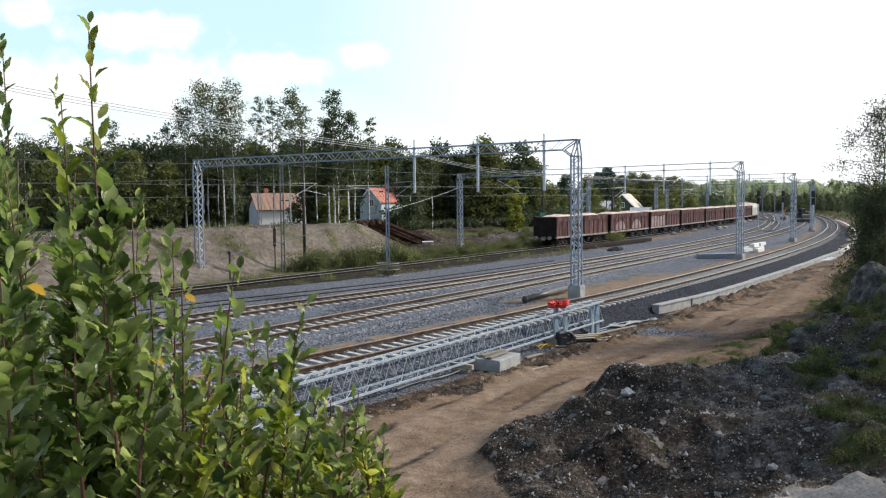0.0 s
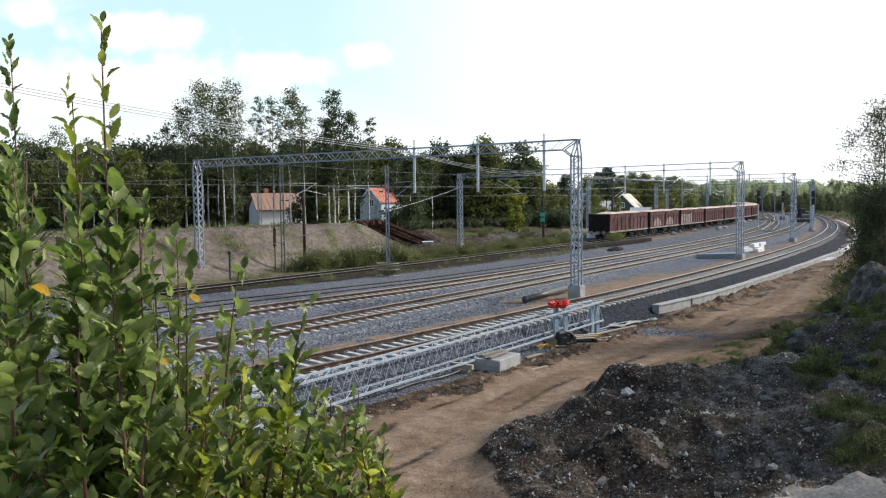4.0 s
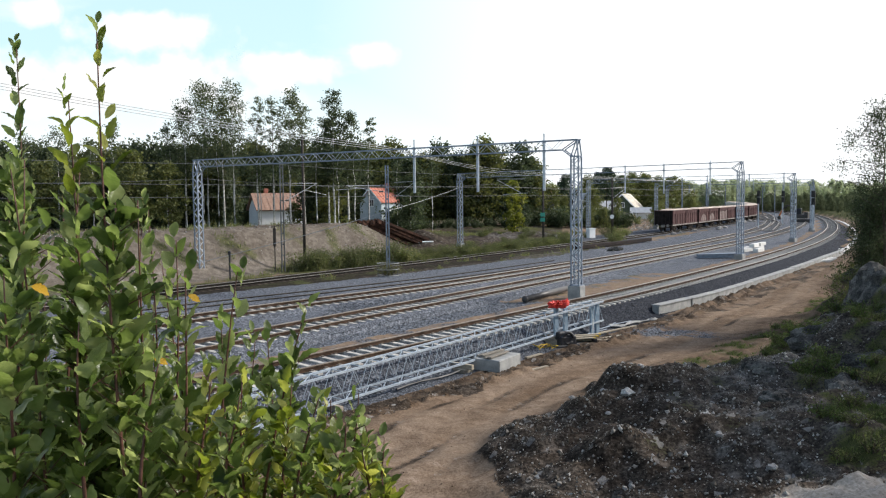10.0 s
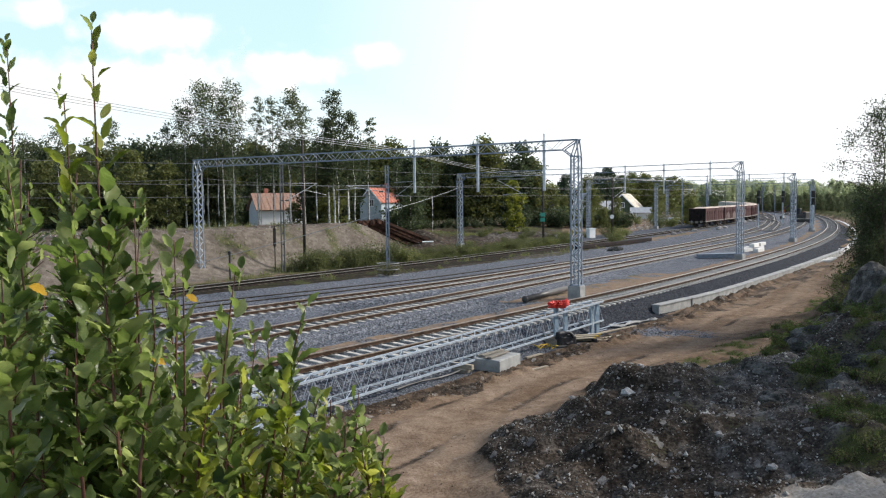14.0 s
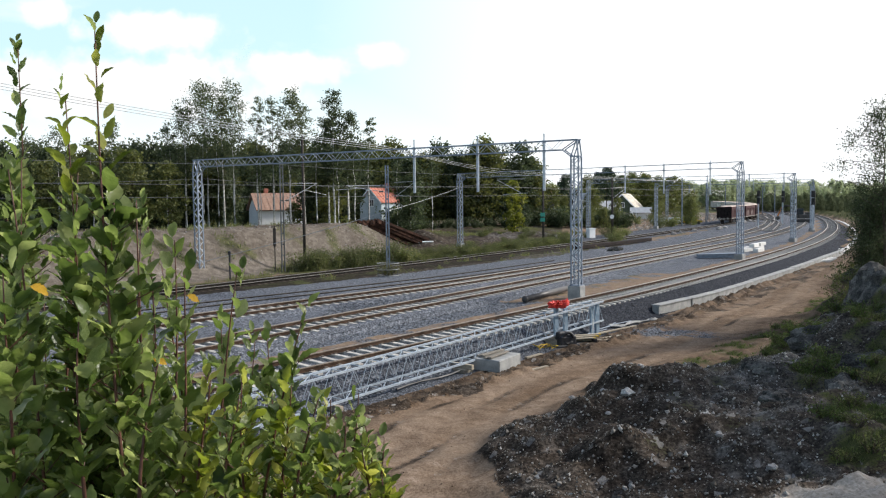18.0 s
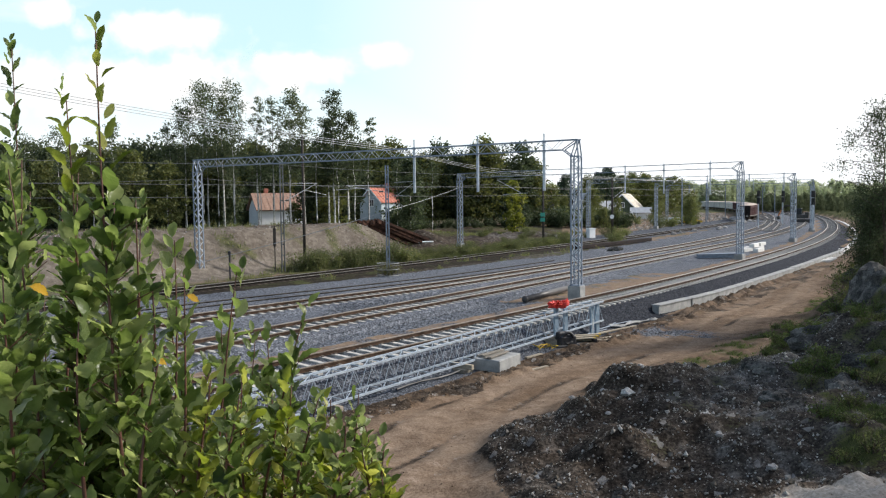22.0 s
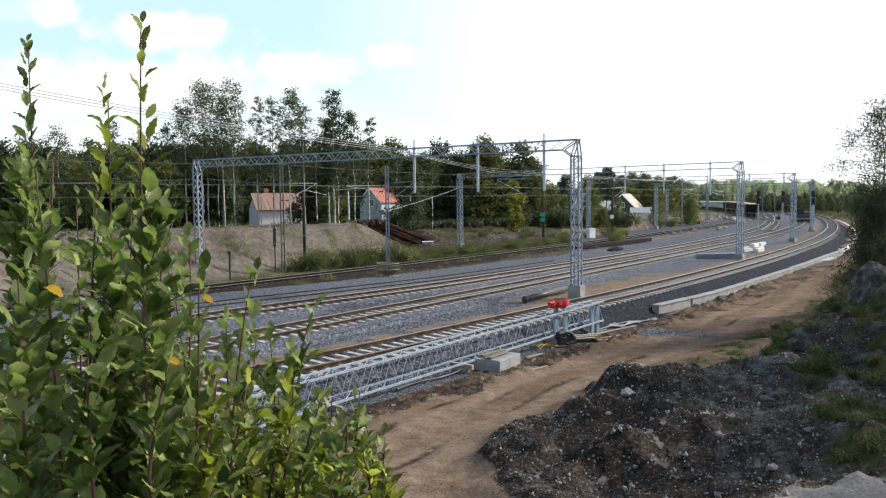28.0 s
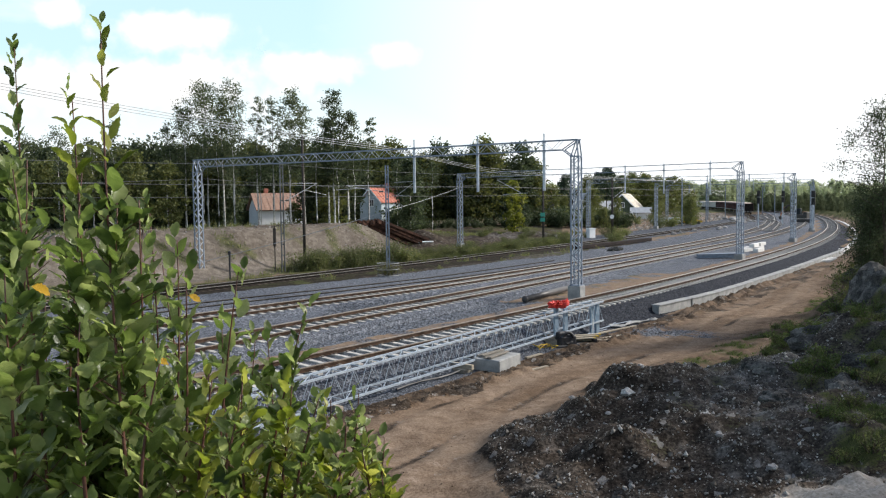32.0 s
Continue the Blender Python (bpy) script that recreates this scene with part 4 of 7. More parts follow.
GREY_PORTAL = "galvanised steel lattice portal across the tracks on concrete feet"
portal((7.69, 46.0), (-19.2, 62.9), GREY_PORTAL, hangers=((2.15, 9.2, 5.85), (6.65, 9.3, 5.85), (11.4, 9.3, 5.85)), arms=((11.4, 1.6), (5.3, -1.9)))
portal((27.4, 73.6), (2.1, 97.0), GREY_PORTAL, hangers=((3.05, 8.8, 5.65), (7.8, 8.85, 5.75), (12.1, 8.8, 5.9)), top=8.55, lace=0.012, chord=0.05, foot_top=0.08, tube=0.06)
portal((44.0, 100.3), (22.6, 124.0), GREY_PORTAL, hangers=((1.4, 8.4, 6.7), (6.0, 8.35, 6.7), (12.0, 8.3, 6.5)), top=8.2, lace=0.012, chord=0.05, foot_top=0.08, tube=0.06)
portal((60.5, 131.0), (39.5, 148.0), GREY_PORTAL, hangers=((4.5, 8.25, 6.4), (9.5, 8.25, 6.4)), top=8.05, lace=0.012, chord=0.05, foot_top=0.08, tube=0.06)
portal((75.5, 163.0), (50.5, 180.0), GREY_PORTAL, hangers=((4.5, 8.25, 6.4), (9.5, 8.25, 6.4)), top=8.05, lace=0.012, chord=0.05, foot_top=0.08, tube=0.06)


# ---------------------------------------------------------------- poles, wires
def pole(x, y, top, kind, label, arm=0.0, rz=0.0, z0=-0.4, r=0.12, level=6.9, stay=1.6):
    p = thing("catenary_pole" if arm else "pole", label, "pole", "poles beside the goods track", at=pose(x, y, 0, 0, 0, rz))
    if kind == "wood":
        part("shaft", Geo().rod((0, 0, z0), (0, 0, top), r * 1.15, r * 0.85, 10), M["darkpole"], p, smooth=True)
    else:
        g = Geo()
        for e in (-1, 1):
            g.bar((e * r, 0, z0), (e * r, 0, top), 0.07, 0.14)
        for k in range(int((top - z0) / 0.9)):
            g.box((2 * r, 0.05, 0.12), pose(0, 0, z0 + 0.5 + 0.9 * k))
        part("shaft", g, {"old": M["zincold"], "shaded": M["zincshade"]}.get(kind, M["zinc"]), p)
    if arm:
        s = 1 if arm > 0 else -1
        g = Geo().rod((0, 0, level), (arm, 0, level), 0.024).rod((0, 0, level - stay), (arm * 0.95, 0, level - 0.05), 0.024).rod((arm * 0.62, 0, level - 0.35 * stay), (arm * 1.25, 0, level - 0.62 * stay), 0.02)
        part("cantilever", g, M["palewire"], p)
        for px, pz in ((0.25 * s, level), (0.3 * s, level - stay * 0.88)):
            g = Geo()
            rings = [[(px + s * 0.05 * k, math.cos(a) * rr, pz + math.sin(a) * rr) for a in [q * math.pi / 4 for q in range(8)]] for k, rr in enumerate((0.03, 0.09, 0.04, 0.09, 0.04, 0.09, 0.03))]
            part("insulator", g.loft(rings), M["zincold"], p)
    return p


pole(-13.13, 65.5, 8.86, "old", "dark steel catenary pole with side arm beside the track", arm=3.2, rz=33)
pole(-11.9, 68.6, 11.0, "wood", "tall dark wooden pole in the grass", z0=-0.4)
pole(-4.14, 60.0, 8.0, "shaded", "grey steel channel pole with side arm", arm=-3.1, rz=20, r=0.095, level=6.5, stay=0.5)
pole(13.0, 103.3, 7.4, "wood", "dark pole with green signs", r=0.14)
pole(25.4, 119.7, 8.4, "wood", "dark steel pole with round sign", arm=3.0, rz=33, r=0.16)
for px, py, tp in ((47.6, 159.0, 9.2), (63, 190, 8.6), (66, 214, 8.5), (82, 232, 8.5), (58, 176, 8.5), (91, 214, 8.5), (98, 236, 8.5), (87, 262, 8.5), (78, 248, 8.5), (104, 260, 8.5)):
    pole(px, py, tp, "shaded", "grey steel catenary pole with side arm", arm=2.8 if py < 200 else -2.8, rz=25, r=0.07)


def wire(points, r, material, label="thin pale overhead wire along the tracks", sag=0.0):
    run = []
    for p, q in zip(points, points[1:]):
        p, q = Vector(p), Vector(q)
        n = 10 if sag else 2
        run += [p.lerp(q, k / n) - Vector((0, 0, 4 * sag * (k / n) * (1 - k / n))) for k in range(n)]
    run.append(Vector(points[-1]))
    return single("overhead_wire", Geo().pipe(run, r, 4), material, label, "wire", "overhead wires")


def along(key, offset, z, y0, y1, every, r, material, sag=0.0, zs=None):
    line = LINES[key]
    d, n = frames_of(line)
    pts, last = [], -99
    for i in range(len(line)):
        if y0 <= line[i, 1] <= y1 and line[i, 1] - last >= every:
            p = line[i, :2] + n[i] * offset
            pts.append((p[0], p[1], z))
            last = line[i, 1]
    return wire(pts, r, material, sag=sag)


along("goods", 0.0, 5.75, 24, 250, 30, 0.010, M["wire"])
along("goods", 0.0, 7.0, 24, 250, 30, 0.010, M["wire"], sag=0.5)
# feeder cables that come down over the portals
for k in range(3):
    o = 0.55 * k
    wire([(-34 + o, 9, 13.2 - 0.25 * k), (-17.4 + o, 33.8 + o * 0.6, 10.25 - 0.22 * k), (-3.7 + o, 54.1, 9.0 - 0.2 * k), (5.6 + o, 93.0, 9.0 - 0.3 * k), (26, 121, 8.5 - 0.1 * k), (43, 146, 8.4)], 0.013, M["palewire"], "pale feeder cable strung over the portals", sag=0.12)
wire([(-18.9, 62.6, 0.75), (-4.14, 59.9, 4.59)], 0.02, M["palewire"], "loose pale cable from the pole down to the portal foot", sag=0.12)
wire([(-4.14, 59.9, 4.59), (2.0, 97.0, 6.85)], 0.013, M["palewire"], "loose pale cable from the pole up to the portal", sag=0.1)
along("goods", 1.2, 8.1, 24, 250, 34, 0.010, M["wire"], sag=0.3)
along("third", -3.0, 6.3, 24, 240, 34, 0.010, M["wire"])


# ---------------------------------------------------------------- goods wagons
WAGON = 16.45


def wagon(material, label, seed, painted=0):
    """An open bogie wagon, its middle over the origin, running along +y."""
    rnd = random.Random(seed)
    t = thing("goods_wagon", label, "goods wagon", "wagons of the goods train")
    L, W, z0, z1 = 15.2, 2.9, 1.15, 3.45
    for s in (-1, 1):
        for e in (-1, 1):
            part("side_wall", Geo().box((0.06, L / 2 - 0.16, z1 - z0), pose(s * W / 2, e * (L / 4 + 0.08), (z0 + z1) / 2)), material, t)
    for s in (-1, 1):
        g = Geo()
        g.box((W, 0.06, z1 - z0), pose(0, s * L / 2, (z0 + z1) / 2))
        rib = Geo().box((0.12, 0.12, z1 - z0)).mesh("end_rib", M["wagonend"])
        for x in (-0.95, -0.3, 0.3, 0.95):
            part("end_rib", rib, None, t, at=pose(x, s * (L / 2 + 0.09), (z0 + z1) / 2))
        part("end_wall", g, M["wagonend"], t, "dark ribbed end wall")
    for s in (-1, 1):
        sg = Geo().box((0.10, 0.12, z1 - z0), pose(0, 0, 0), top=0.8).mesh("stanchion", material)
        for k in range(12):
            part("stanchion", sg, None, t, at=pose(s * (W / 2 + 0.06), (-1 if k < 6 else 1) * (0.3 + (L / 2 - 0.4) * (k % 6) / 5), (z0 + z1) / 2))
    g = Geo()
    for s in (-1, 1):
        g.box((0.16, L + 0.2, 0.14), pose(s * (W / 2 + 0.03), 0, z1 + 0.03), 0.02)
        g.box((W + 0.2, 0.16, 0.14), pose(0, s * (L / 2 + 0.03), z1 + 0.03), 0.02)
    part("top_rim", g, material, t)
    g = Geo()
    for s in (-1, 1):
        g.box((0.18, L + 0.3, 0.2), pose(s * (W / 2 + 0.02), 0, z0 - 0.05))
        g.box((0.5, 0.35, 0.4), pose(0, s * (L / 2 + 0.35), 1.0))
        for x in (-0.88, 0.88):
            g.rod((x, s * (L / 2 + 0.1), 1.06), (x, s * (L / 2 + 0.62), 1.06), 0.11, 0.11, 10)
            g.rod((x, s * (L / 2 + 0.6), 1.06), (x, s * (L / 2 + 0.66), 1.06), 0.24, 0.24, 14)
    part("sill", g, M["sill"], t, "dusty pale sill and buffers")
    g = Geo().box((2.2, L, 0.16), pose(0, 0, z0 - 0.05))
    for y in (-3.0, 0, 3.0):
        g.box((2.3, 0.3, 0.35), pose(0, y, z0 - 0.25))
    part("floor", g, M["underframe"], t)
    wheel = Geo().rod((-0.07, 0, 0), (0.07, 0, 0), 0.46, n=20).rod((-0.12, 0, 0), (0.12, 0, 0), 0.16, n=10).mesh("wheel", M["underframe"])
    for s in (-1, 1):
        g = Geo()
        for x in (-1.0, 1.0):
            g.box((0.16, 2.6, 0.22), pose(x, 0, 0.62), 0.03)
            g.box((0.2, 0.5, 0.5), pose(x, 0, 0.55))
            for y in (-0.92, 0.92):
                g.box((0.26, 0.32, 0.34), pose(x, y, 0.48), 0.04)
        g.box((2.0, 0.4, 0.3), pose(0, 0, 0.75))
        b = part("bogie", g, M["underframe"], t, at=pose(0, s * 5.1, 0))
        for y in (-0.92, 0.92):
            for x in (-0.8, 0.8):
                part("wheel", wheel, None, b, at=pose(x, y, 0.46))
    nx, ny = 7, 40
    v, f = [], []
    for j in range(ny):
        for i in range(nx):
            u, w = i / (nx - 1) * 2 - 1, j / (ny - 1)
            heap = (1 - u ** 4) * (0.12 + 0.26 * abs(math.sin(w * 6.283 + 0.15 * math.sin(seed)))) * min(1, 8 * w, 8 * (1 - w)) * rnd.uniform(0.85, 1.1)
            v.append((u * (W / 2 - 0.04), (w - 0.5) * (L - 0.12), z1 - 0.06 + heap + rnd.uniform(-0.03, 0.03)))
    for j in range(ny - 1):
        for i in range(nx - 1):
            k = j * nx + i
            f.append((k, k + 1, k + nx + 1, k + nx))
    part("load", Geo().add(v, f), M["chips"], t, "heaped brown wood chips")
    for s in (-1, 1):
        for e in (-1, 1):
            part("upper_band", Geo().box((0.10, L / 2 - 0.3, 0.46), pose(s * (W / 2 + 0.075), e * (L / 4 + 0.04), z1 - 0.26, 0, s * 5)), material, t)
    if painted == 1:                # two faded half-round fields low on the side
        for y in (-3.9, 2.6):
            arc = [(1.9 * math.cos(a), 1.25 * math.sin(a)) for a in [math.pi * k / 14 for k in range(15)]]
            g = Geo().loft([[(W / 2 + x, y + p, 1.32 + q) for p, q in arc] for x in (0.032, 0.044)])
            part("graffiti_field", g, M["chalk"], t, "faded half-round white graffiti")
    if painted == 2:                # one half overpainted pale between the stanchions
        for k in range(5):
            hgt = rnd.uniform(1.45, 1.62)
            part("graffiti_field", Geo().box((0.012, 1.3, hgt), pose(W / 2 + 0.038, -1.05 - 1.42 * k, 1.28 + hgt / 2)), M["chalk"], t, "faded white painted field")
    return t


RED = "oxide red open wagon heaped with wood chips"
WAGONS = []
for k in range(13):
    if k < 7:
        w = wagon(M["wagonred"], RED + (", with faded white graffiti" if k in (1, 2) else ""), k, painted={1: 1, 2: 2}.get(k, 0))
    else:
        w = wagon(M["wagongrey"], "pale grey open wagon heaped with wood chips on the curve", k)
    WAGONS.append(w)


# ---------------------------------------------------------------- plants
def leaf_quads(g, p, size, rnd, up=0.3):
    """One small leaf as two triangles folded along the middle."""
    q = Euler((rnd.uniform(0, 6.3), rnd.uniform(-1.2, 1.2), rnd.uniform(0, 6.3))).to_matrix()
    s = size * rnd.uniform(0.7, 1.3)
    a, b, c, d = (q @ Vector(t) * s + p for t in ((0, -0.5, 0), (0.36, 0, 0.1), (0, 0.55, 0), (-0.36, 0, 0.1)))
    g.add([a, b, c, d], [(0, 1, 2), (0, 2, 3)])


def broadleaf(seed, h, spread, bare, leaves, size, bark, leafmat_, clumps=34, label="", lean=0.0, name="tree", cat="tree", narrow=1.0, loose=0.17):
    """A tree of height h with a crown from bare*h upwards, in ragged clumps on limbs."""
    rnd = random.Random(seed)
    t = thing(name, label, cat, "trees round the yard")
    trunk = Geo()
    r0 = h * 0.0065 + 0.02
    top = [Vector((lean * (k / 8) ** 2 * h + rnd.uniform(-0.1, 0.1) * k / 4, rnd.uniform(-0.1, 0.1) * k / 4, h * 0.95 * k / 8)) for k in range(9)]
    top[0].z = -0.6
    trunk.pipe(top, r0, 7, [r0 * (1.15 - 1.08 * k / 8) for k in range(9)])
    limbs, crown = Geo(), Geo()
    for c in range(clumps):
        f = bare + (0.99 - bare) * ((c + rnd.random()) / clumps)
        k = min(int(f * 8), 7)
        root = top[k].lerp(top[k + 1], f * 8 - k)
        g = (f - bare) / (1 - bare)
        reach = spread * narrow * (math.sin(math.pi * min(1, 0.18 + 0.80 * g)) ** 0.7) * rnd.uniform(0.35, 1.05)
        a = c * 2.4 + rnd.uniform(-0.5, 0.5)
        tip = root + Vector((math.cos(a) * reach, math.sin(a) * reach, reach * rnd.uniform(0.1, 0.55)))
        limbs.rod(root, tip, r0 * 0.26 * (1.2 - f), 0.012, 4)
        knots = [root.lerp(tip, rnd.uniform(0.4, 1.05)) + Vector((rnd.gauss(0, 1), rnd.gauss(0, 1), rnd.gauss(0, 0.6))) * spread * loose * 0.9 for _ in range(3)]
        for j in range(leaves // clumps):
            d = Vector((rnd.gauss(0, 1), rnd.gauss(0, 1), rnd.gauss(0, 0.7))) * spread * loose * 0.75
            leaf_quads(crown, knots[j % 3] + d, size, rnd)
    part("trunk", trunk, bark, t, smooth=True)
    o = part("branchwork", limbs, M["bark"], t)
    o["kind"] = "stuff"
    o = part("crown", crown, leafmat_, t)
    o["kind"] = "stuff"
    return t


def conifer(seed, h, spread, leafmat_, label, name="spruce_tree", dome=False):
    rnd = random.Random(seed)
    t = thing(name, label, "tree", "trees round the yard")
    r0 = h * 0.012 + 0.03
    part("trunk", Geo().rod((0, 0, -0.6), (0, 0, h * 0.97), r0, 0.02, 7), M["bark"], t)
    crown = Geo()
    n = 46
    for k in range(n):
        f = (0.45 if dome else 0.08) + (0.55 if dome else 0.92) * k / n
        reach = spread * ((1 - f) ** 0.8 + 0.05) if not dome else spread * math.sin(math.pi * (0.15 + 0.8 * (k / n))) ** 0.8
        for j in range(5):
            a = rnd.uniform(0, 6.28)
            for _ in range(11):
                q = rnd.random() ** 0.6
                p = Vector((math.cos(a) * reach * q, math.sin(a) * reach * q, f * h - q * reach * 0.25 + rnd.gauss(0, 0.12)))
                p += Vector((rnd.gauss(0, 0.2), rnd.gauss(0, 0.2), 0))
                leaf_quads(crown, p, 0.42, rnd)
    o = part("crown", crown, leafmat_, t)
    o["kind"] = "stuff"
    return t


def bush(seed, r, h, leaves, size, leafmat_, label, name="bush"):
    rnd = random.Random(seed)
    t = thing(name, label, "bush", "bushes beside the tracks")
    st, crown = Geo(), Geo()
    for k in range(9):
        a = rnd.uniform(0, 6.28)
        tip = Vector((math.cos(a) * r * rnd.uniform(0.3, 0.9), math.sin(a) * r * rnd.uniform(0.3, 0.9), h * rnd.uniform(0.6, 1.0)))
        st.rod((0, 0, -0.2), tip, 0.03, 0.008, 4)
        for _ in range(leaves // 9):
            f = rnd.uniform(0.15, 1.05)
            leaf_quads(crown, tip * f + Vector((rnd.gauss(0, r * 0.22), rnd.gauss(0, r * 0.22), rnd.gauss(0, h * 0.1))), size, rnd)
    o = part("branchwork", st, M["bark"], t)
    o["kind"] = "stuff"
    o = part("leaves", crown, leafmat_, t)
    o["kind"] = "stuff"
    return t


def plant(proto, places, rnd, smin=0.85, smax=1.15, first=False):
    """Set the prototype and its copies at places (x, y, z, size)."""
    for i, (x, y, z, s) in enumerate(places):
        m = pose(x, y, z, 0, 0, rnd.uniform(0, 360)) @ Matrix.Diagonal((s, s, s, 1))
        if i == 0:
            proto.matrix_basis = m
        else:
            c = copy_thing(proto, pose(x, y, z, 0, 0, rnd.uniform(0, 360)))
            c.scale = (s, s, s)


def zof(pts):
    a = np.array(pts, float)
    return land(a[:, 0], a[:, 1])[0]


def grove(protos, centre_list, seed):
    """Trees shared out over the prototypes: (x, y, size)."""
    rnd = random.Random(seed)
    zs = zof([(x, y) for x, y, s in centre_list])
    for i, pr in enumerate(protos):
        plant(pr, [(x, y, z, s) for (x, y, s), z in list(zip(centre_list, zs))[i::len(protos)]], rnd)


frnd = random.Random(5)
BIRCH = "tall thin birch with white trunk and airy crown"
# tall birches that stand clear of the wood behind the sand bank
# x, y, level of the top, spread, bare share of the stem, leaves, limbs
TALL = [(-28.1, 96, 20.3, 3.3, 0.50, 5200, 60), (-25.2, 97, 20.5, 2.4, 0.48, 3000, 44), (-30.4, 95, 17.6, 2.2, 0.46, 2600, 40), (-27.0, 99, 18.9, 2.9, 0.42, 3400, 48), (-32.6, 95, 15.6, 1.7, 0.50, 1300, 30),
        (-22.1, 96, 18.7, 1.3, 0.52, 1200, 30), (-20.6, 98, 18.9, 1.5, 0.50, 1500, 32), (-18.4, 97, 19.6, 2.2, 0.48, 3800, 50), (-17.0, 99, 17.8, 2.0, 0.45, 2800, 42),
        (-9.2, 100, 16.4, 1.1, 0.46, 1500, 30), (-39.6, 97, 15.8, 1.5, 0.45, 1700, 32), (-46.4, 97, 14.9, 1.9, 0.40, 1900, 34), (-41.4, 95, 13.6, 1.6, 0.40, 1600, 30), (-50.5, 97, 14.4, 2.0, 0.38, 1900, 34)]
for k, (x, y, top, spread, bare, leaves, limbs) in enumerate(TALL):
    z = height(x, y)
    b = broadleaf(20 + k, (top - z) * 1.005, spread * 1.1, bare, leaves, 0.2, M["birchbark"], M["leaf_birch"], limbs, BIRCH, 0.012 * math.sin(3 * k), "birch_tree", loose=0.15)
    b.matrix_basis = pose(x, y, z)
# the same, but dense and dark
for k, (x, y, top, spread) in enumerate(((-12.95, 96, 19.3, 1.75), (-11.4, 97, 16.9, 1.6), (-13.9, 98, 16.2, 1.5))):
    z = height(x, y)
    b = broadleaf(36 + k, (top - z) * 1.0, spread * 1.15, 0.42, 4200, 0.2, M["birchbark"], M["leaf_wood"], 46, "tall birch with dense dark crown", 0.0, "birch_tree", loose=0.17)
    b.matrix_basis = pose(x, y, z)
# bare pale stems among the wood
stems = broadleaf(39, 14.0, 1.6, 0.62, 900, 0.24, M["birchbark"], M["leaf_wood"], 24, "slender white-stemmed birch in the wood", 0.01, "birch_tree", loose=0.2)
grove([stems], [(-27.4, 92, 0.86), (-26.0, 93, 0.9), (-23.9, 92, 0.85), (-17.7, 93, 0.9), (-14.9, 95, 0.95), (-12.2, 94, 0.85), (-10.5, 96, 0.9), (-21.3, 94, 0.82), (-31.5, 93, 0.8), (-35.6, 94, 0.8), (-6.3, 112, 0.85), (-4.6, 116, 0.85), (-1.5, 120, 0.8)], 1)
dark = [broadleaf(40 + k, 13.0, 3.3, 0.10, 3000, 0.42, M["bark"], M["leaf_olive" if k > 2 else "leaf_wood"], 46, "dense dark broadleaf tree at the wood's edge", 0, "broadleaf_tree") for k in range(5)]
spots = []
for k in range(46):
    x = -75 + 1.55 * k + frnd.uniform(-0.8, 0.8)
    spots.append((x, 101 + frnd.uniform(0, 9), frnd.uniform(0.72, 0.95)))
for k in range(44):
    spots.append((-72 + 1.75 * k + frnd.uniform(-0.7, 0.7), 128 + frnd.uniform(0, 10), frnd.uniform(0.9, 1.1) if k < 26 else frnd.uniform(0.72, 0.85)))
spots = [p for p in spots if not (p[1] > 127 and p[0] > -9.5)]
for k in range(22):
    spots.append((-8 + 1.25 * k + frnd.uniform(-0.6, 0.6), 132 + 0.9 * k + frnd.uniform(0, 14), frnd.uniform(0.75, 1.0) if k % 6 else 1.2))
def hides(x, y):
    """Whether a tree there would stand before one of the two houses."""
    return y < 127 and (-0.258 < x / y < -0.168 or -0.115 < x / y < -0.048)


spots += [(-46 + 1.5 * k + frnd.uniform(-0.6, 0.6), 150 + frnd.uniform(0, 9), frnd.uniform(1.1, 1.3)) for k in range(24)]
spots = [p for p in spots if not hides(p[0], p[1])]
spots += [(-32 + 2.3 * k + frnd.uniform(-0.7, 0.7), 139 + frnd.uniform(0, 6), frnd.uniform(0.85, 1.05)) for k in range(14)]
spots += [(46, 222, 0.92), (50, 226, 0.88), (54.5, 230, 0.95), (58, 236, 0.85), (62.5, 242, 0.82), (38.5, 214, 0.85)]
spots += [(-37, 100, 1.0), (-40.5, 102, 0.97), (-33.8, 100, 0.95), (-30.5, 102, 0.95), (-44, 101, 0.94), (-50, 102, 0.96), (-56, 102, 1.0), (-53, 104, 1.0)]
spots += [(-9.2, 143, 0.98), (-6.4, 146, 0.96), (-3.6, 142, 1.0), (-0.8, 145, 0.98), (2.2, 142, 1.02), (5.4, 141, 1.08), (7.6, 143, 1.22), (9.2, 145, 1.16), (11.8, 146, 0.92), (14.4, 147, 0.9), (17.2, 150, 0.98), (-12.5, 146, 0.98)]
grove(dark, spots, 2)
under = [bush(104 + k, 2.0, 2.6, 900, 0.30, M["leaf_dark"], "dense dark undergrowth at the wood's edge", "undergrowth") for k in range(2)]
usp = [(-78 + 1.7 * k + frnd.uniform(-0.6, 0.6), 97 + frnd.uniform(0, 5), frnd.uniform(0.7, 1.1)) for k in range(42)]
usp += [(-5 + 1.3 * k + frnd.uniform(-0.6, 0.6), 126 + 0.85 * k + frnd.uniform(0, 7), frnd.uniform(0.4, 0.7) if k < 14 else frnd.uniform(0.8, 1.4)) for k in range(32)]
usp = [p for p in usp if not hides(p[0], p[1])]
usp += [(-7.4, 125.6, 1.3), (-6.3, 126.6, 1.45), (-5.2, 127.0, 1.2)]
grove(under, usp, 12)
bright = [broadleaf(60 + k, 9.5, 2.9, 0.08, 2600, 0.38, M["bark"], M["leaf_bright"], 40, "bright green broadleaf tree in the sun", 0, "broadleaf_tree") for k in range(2)]
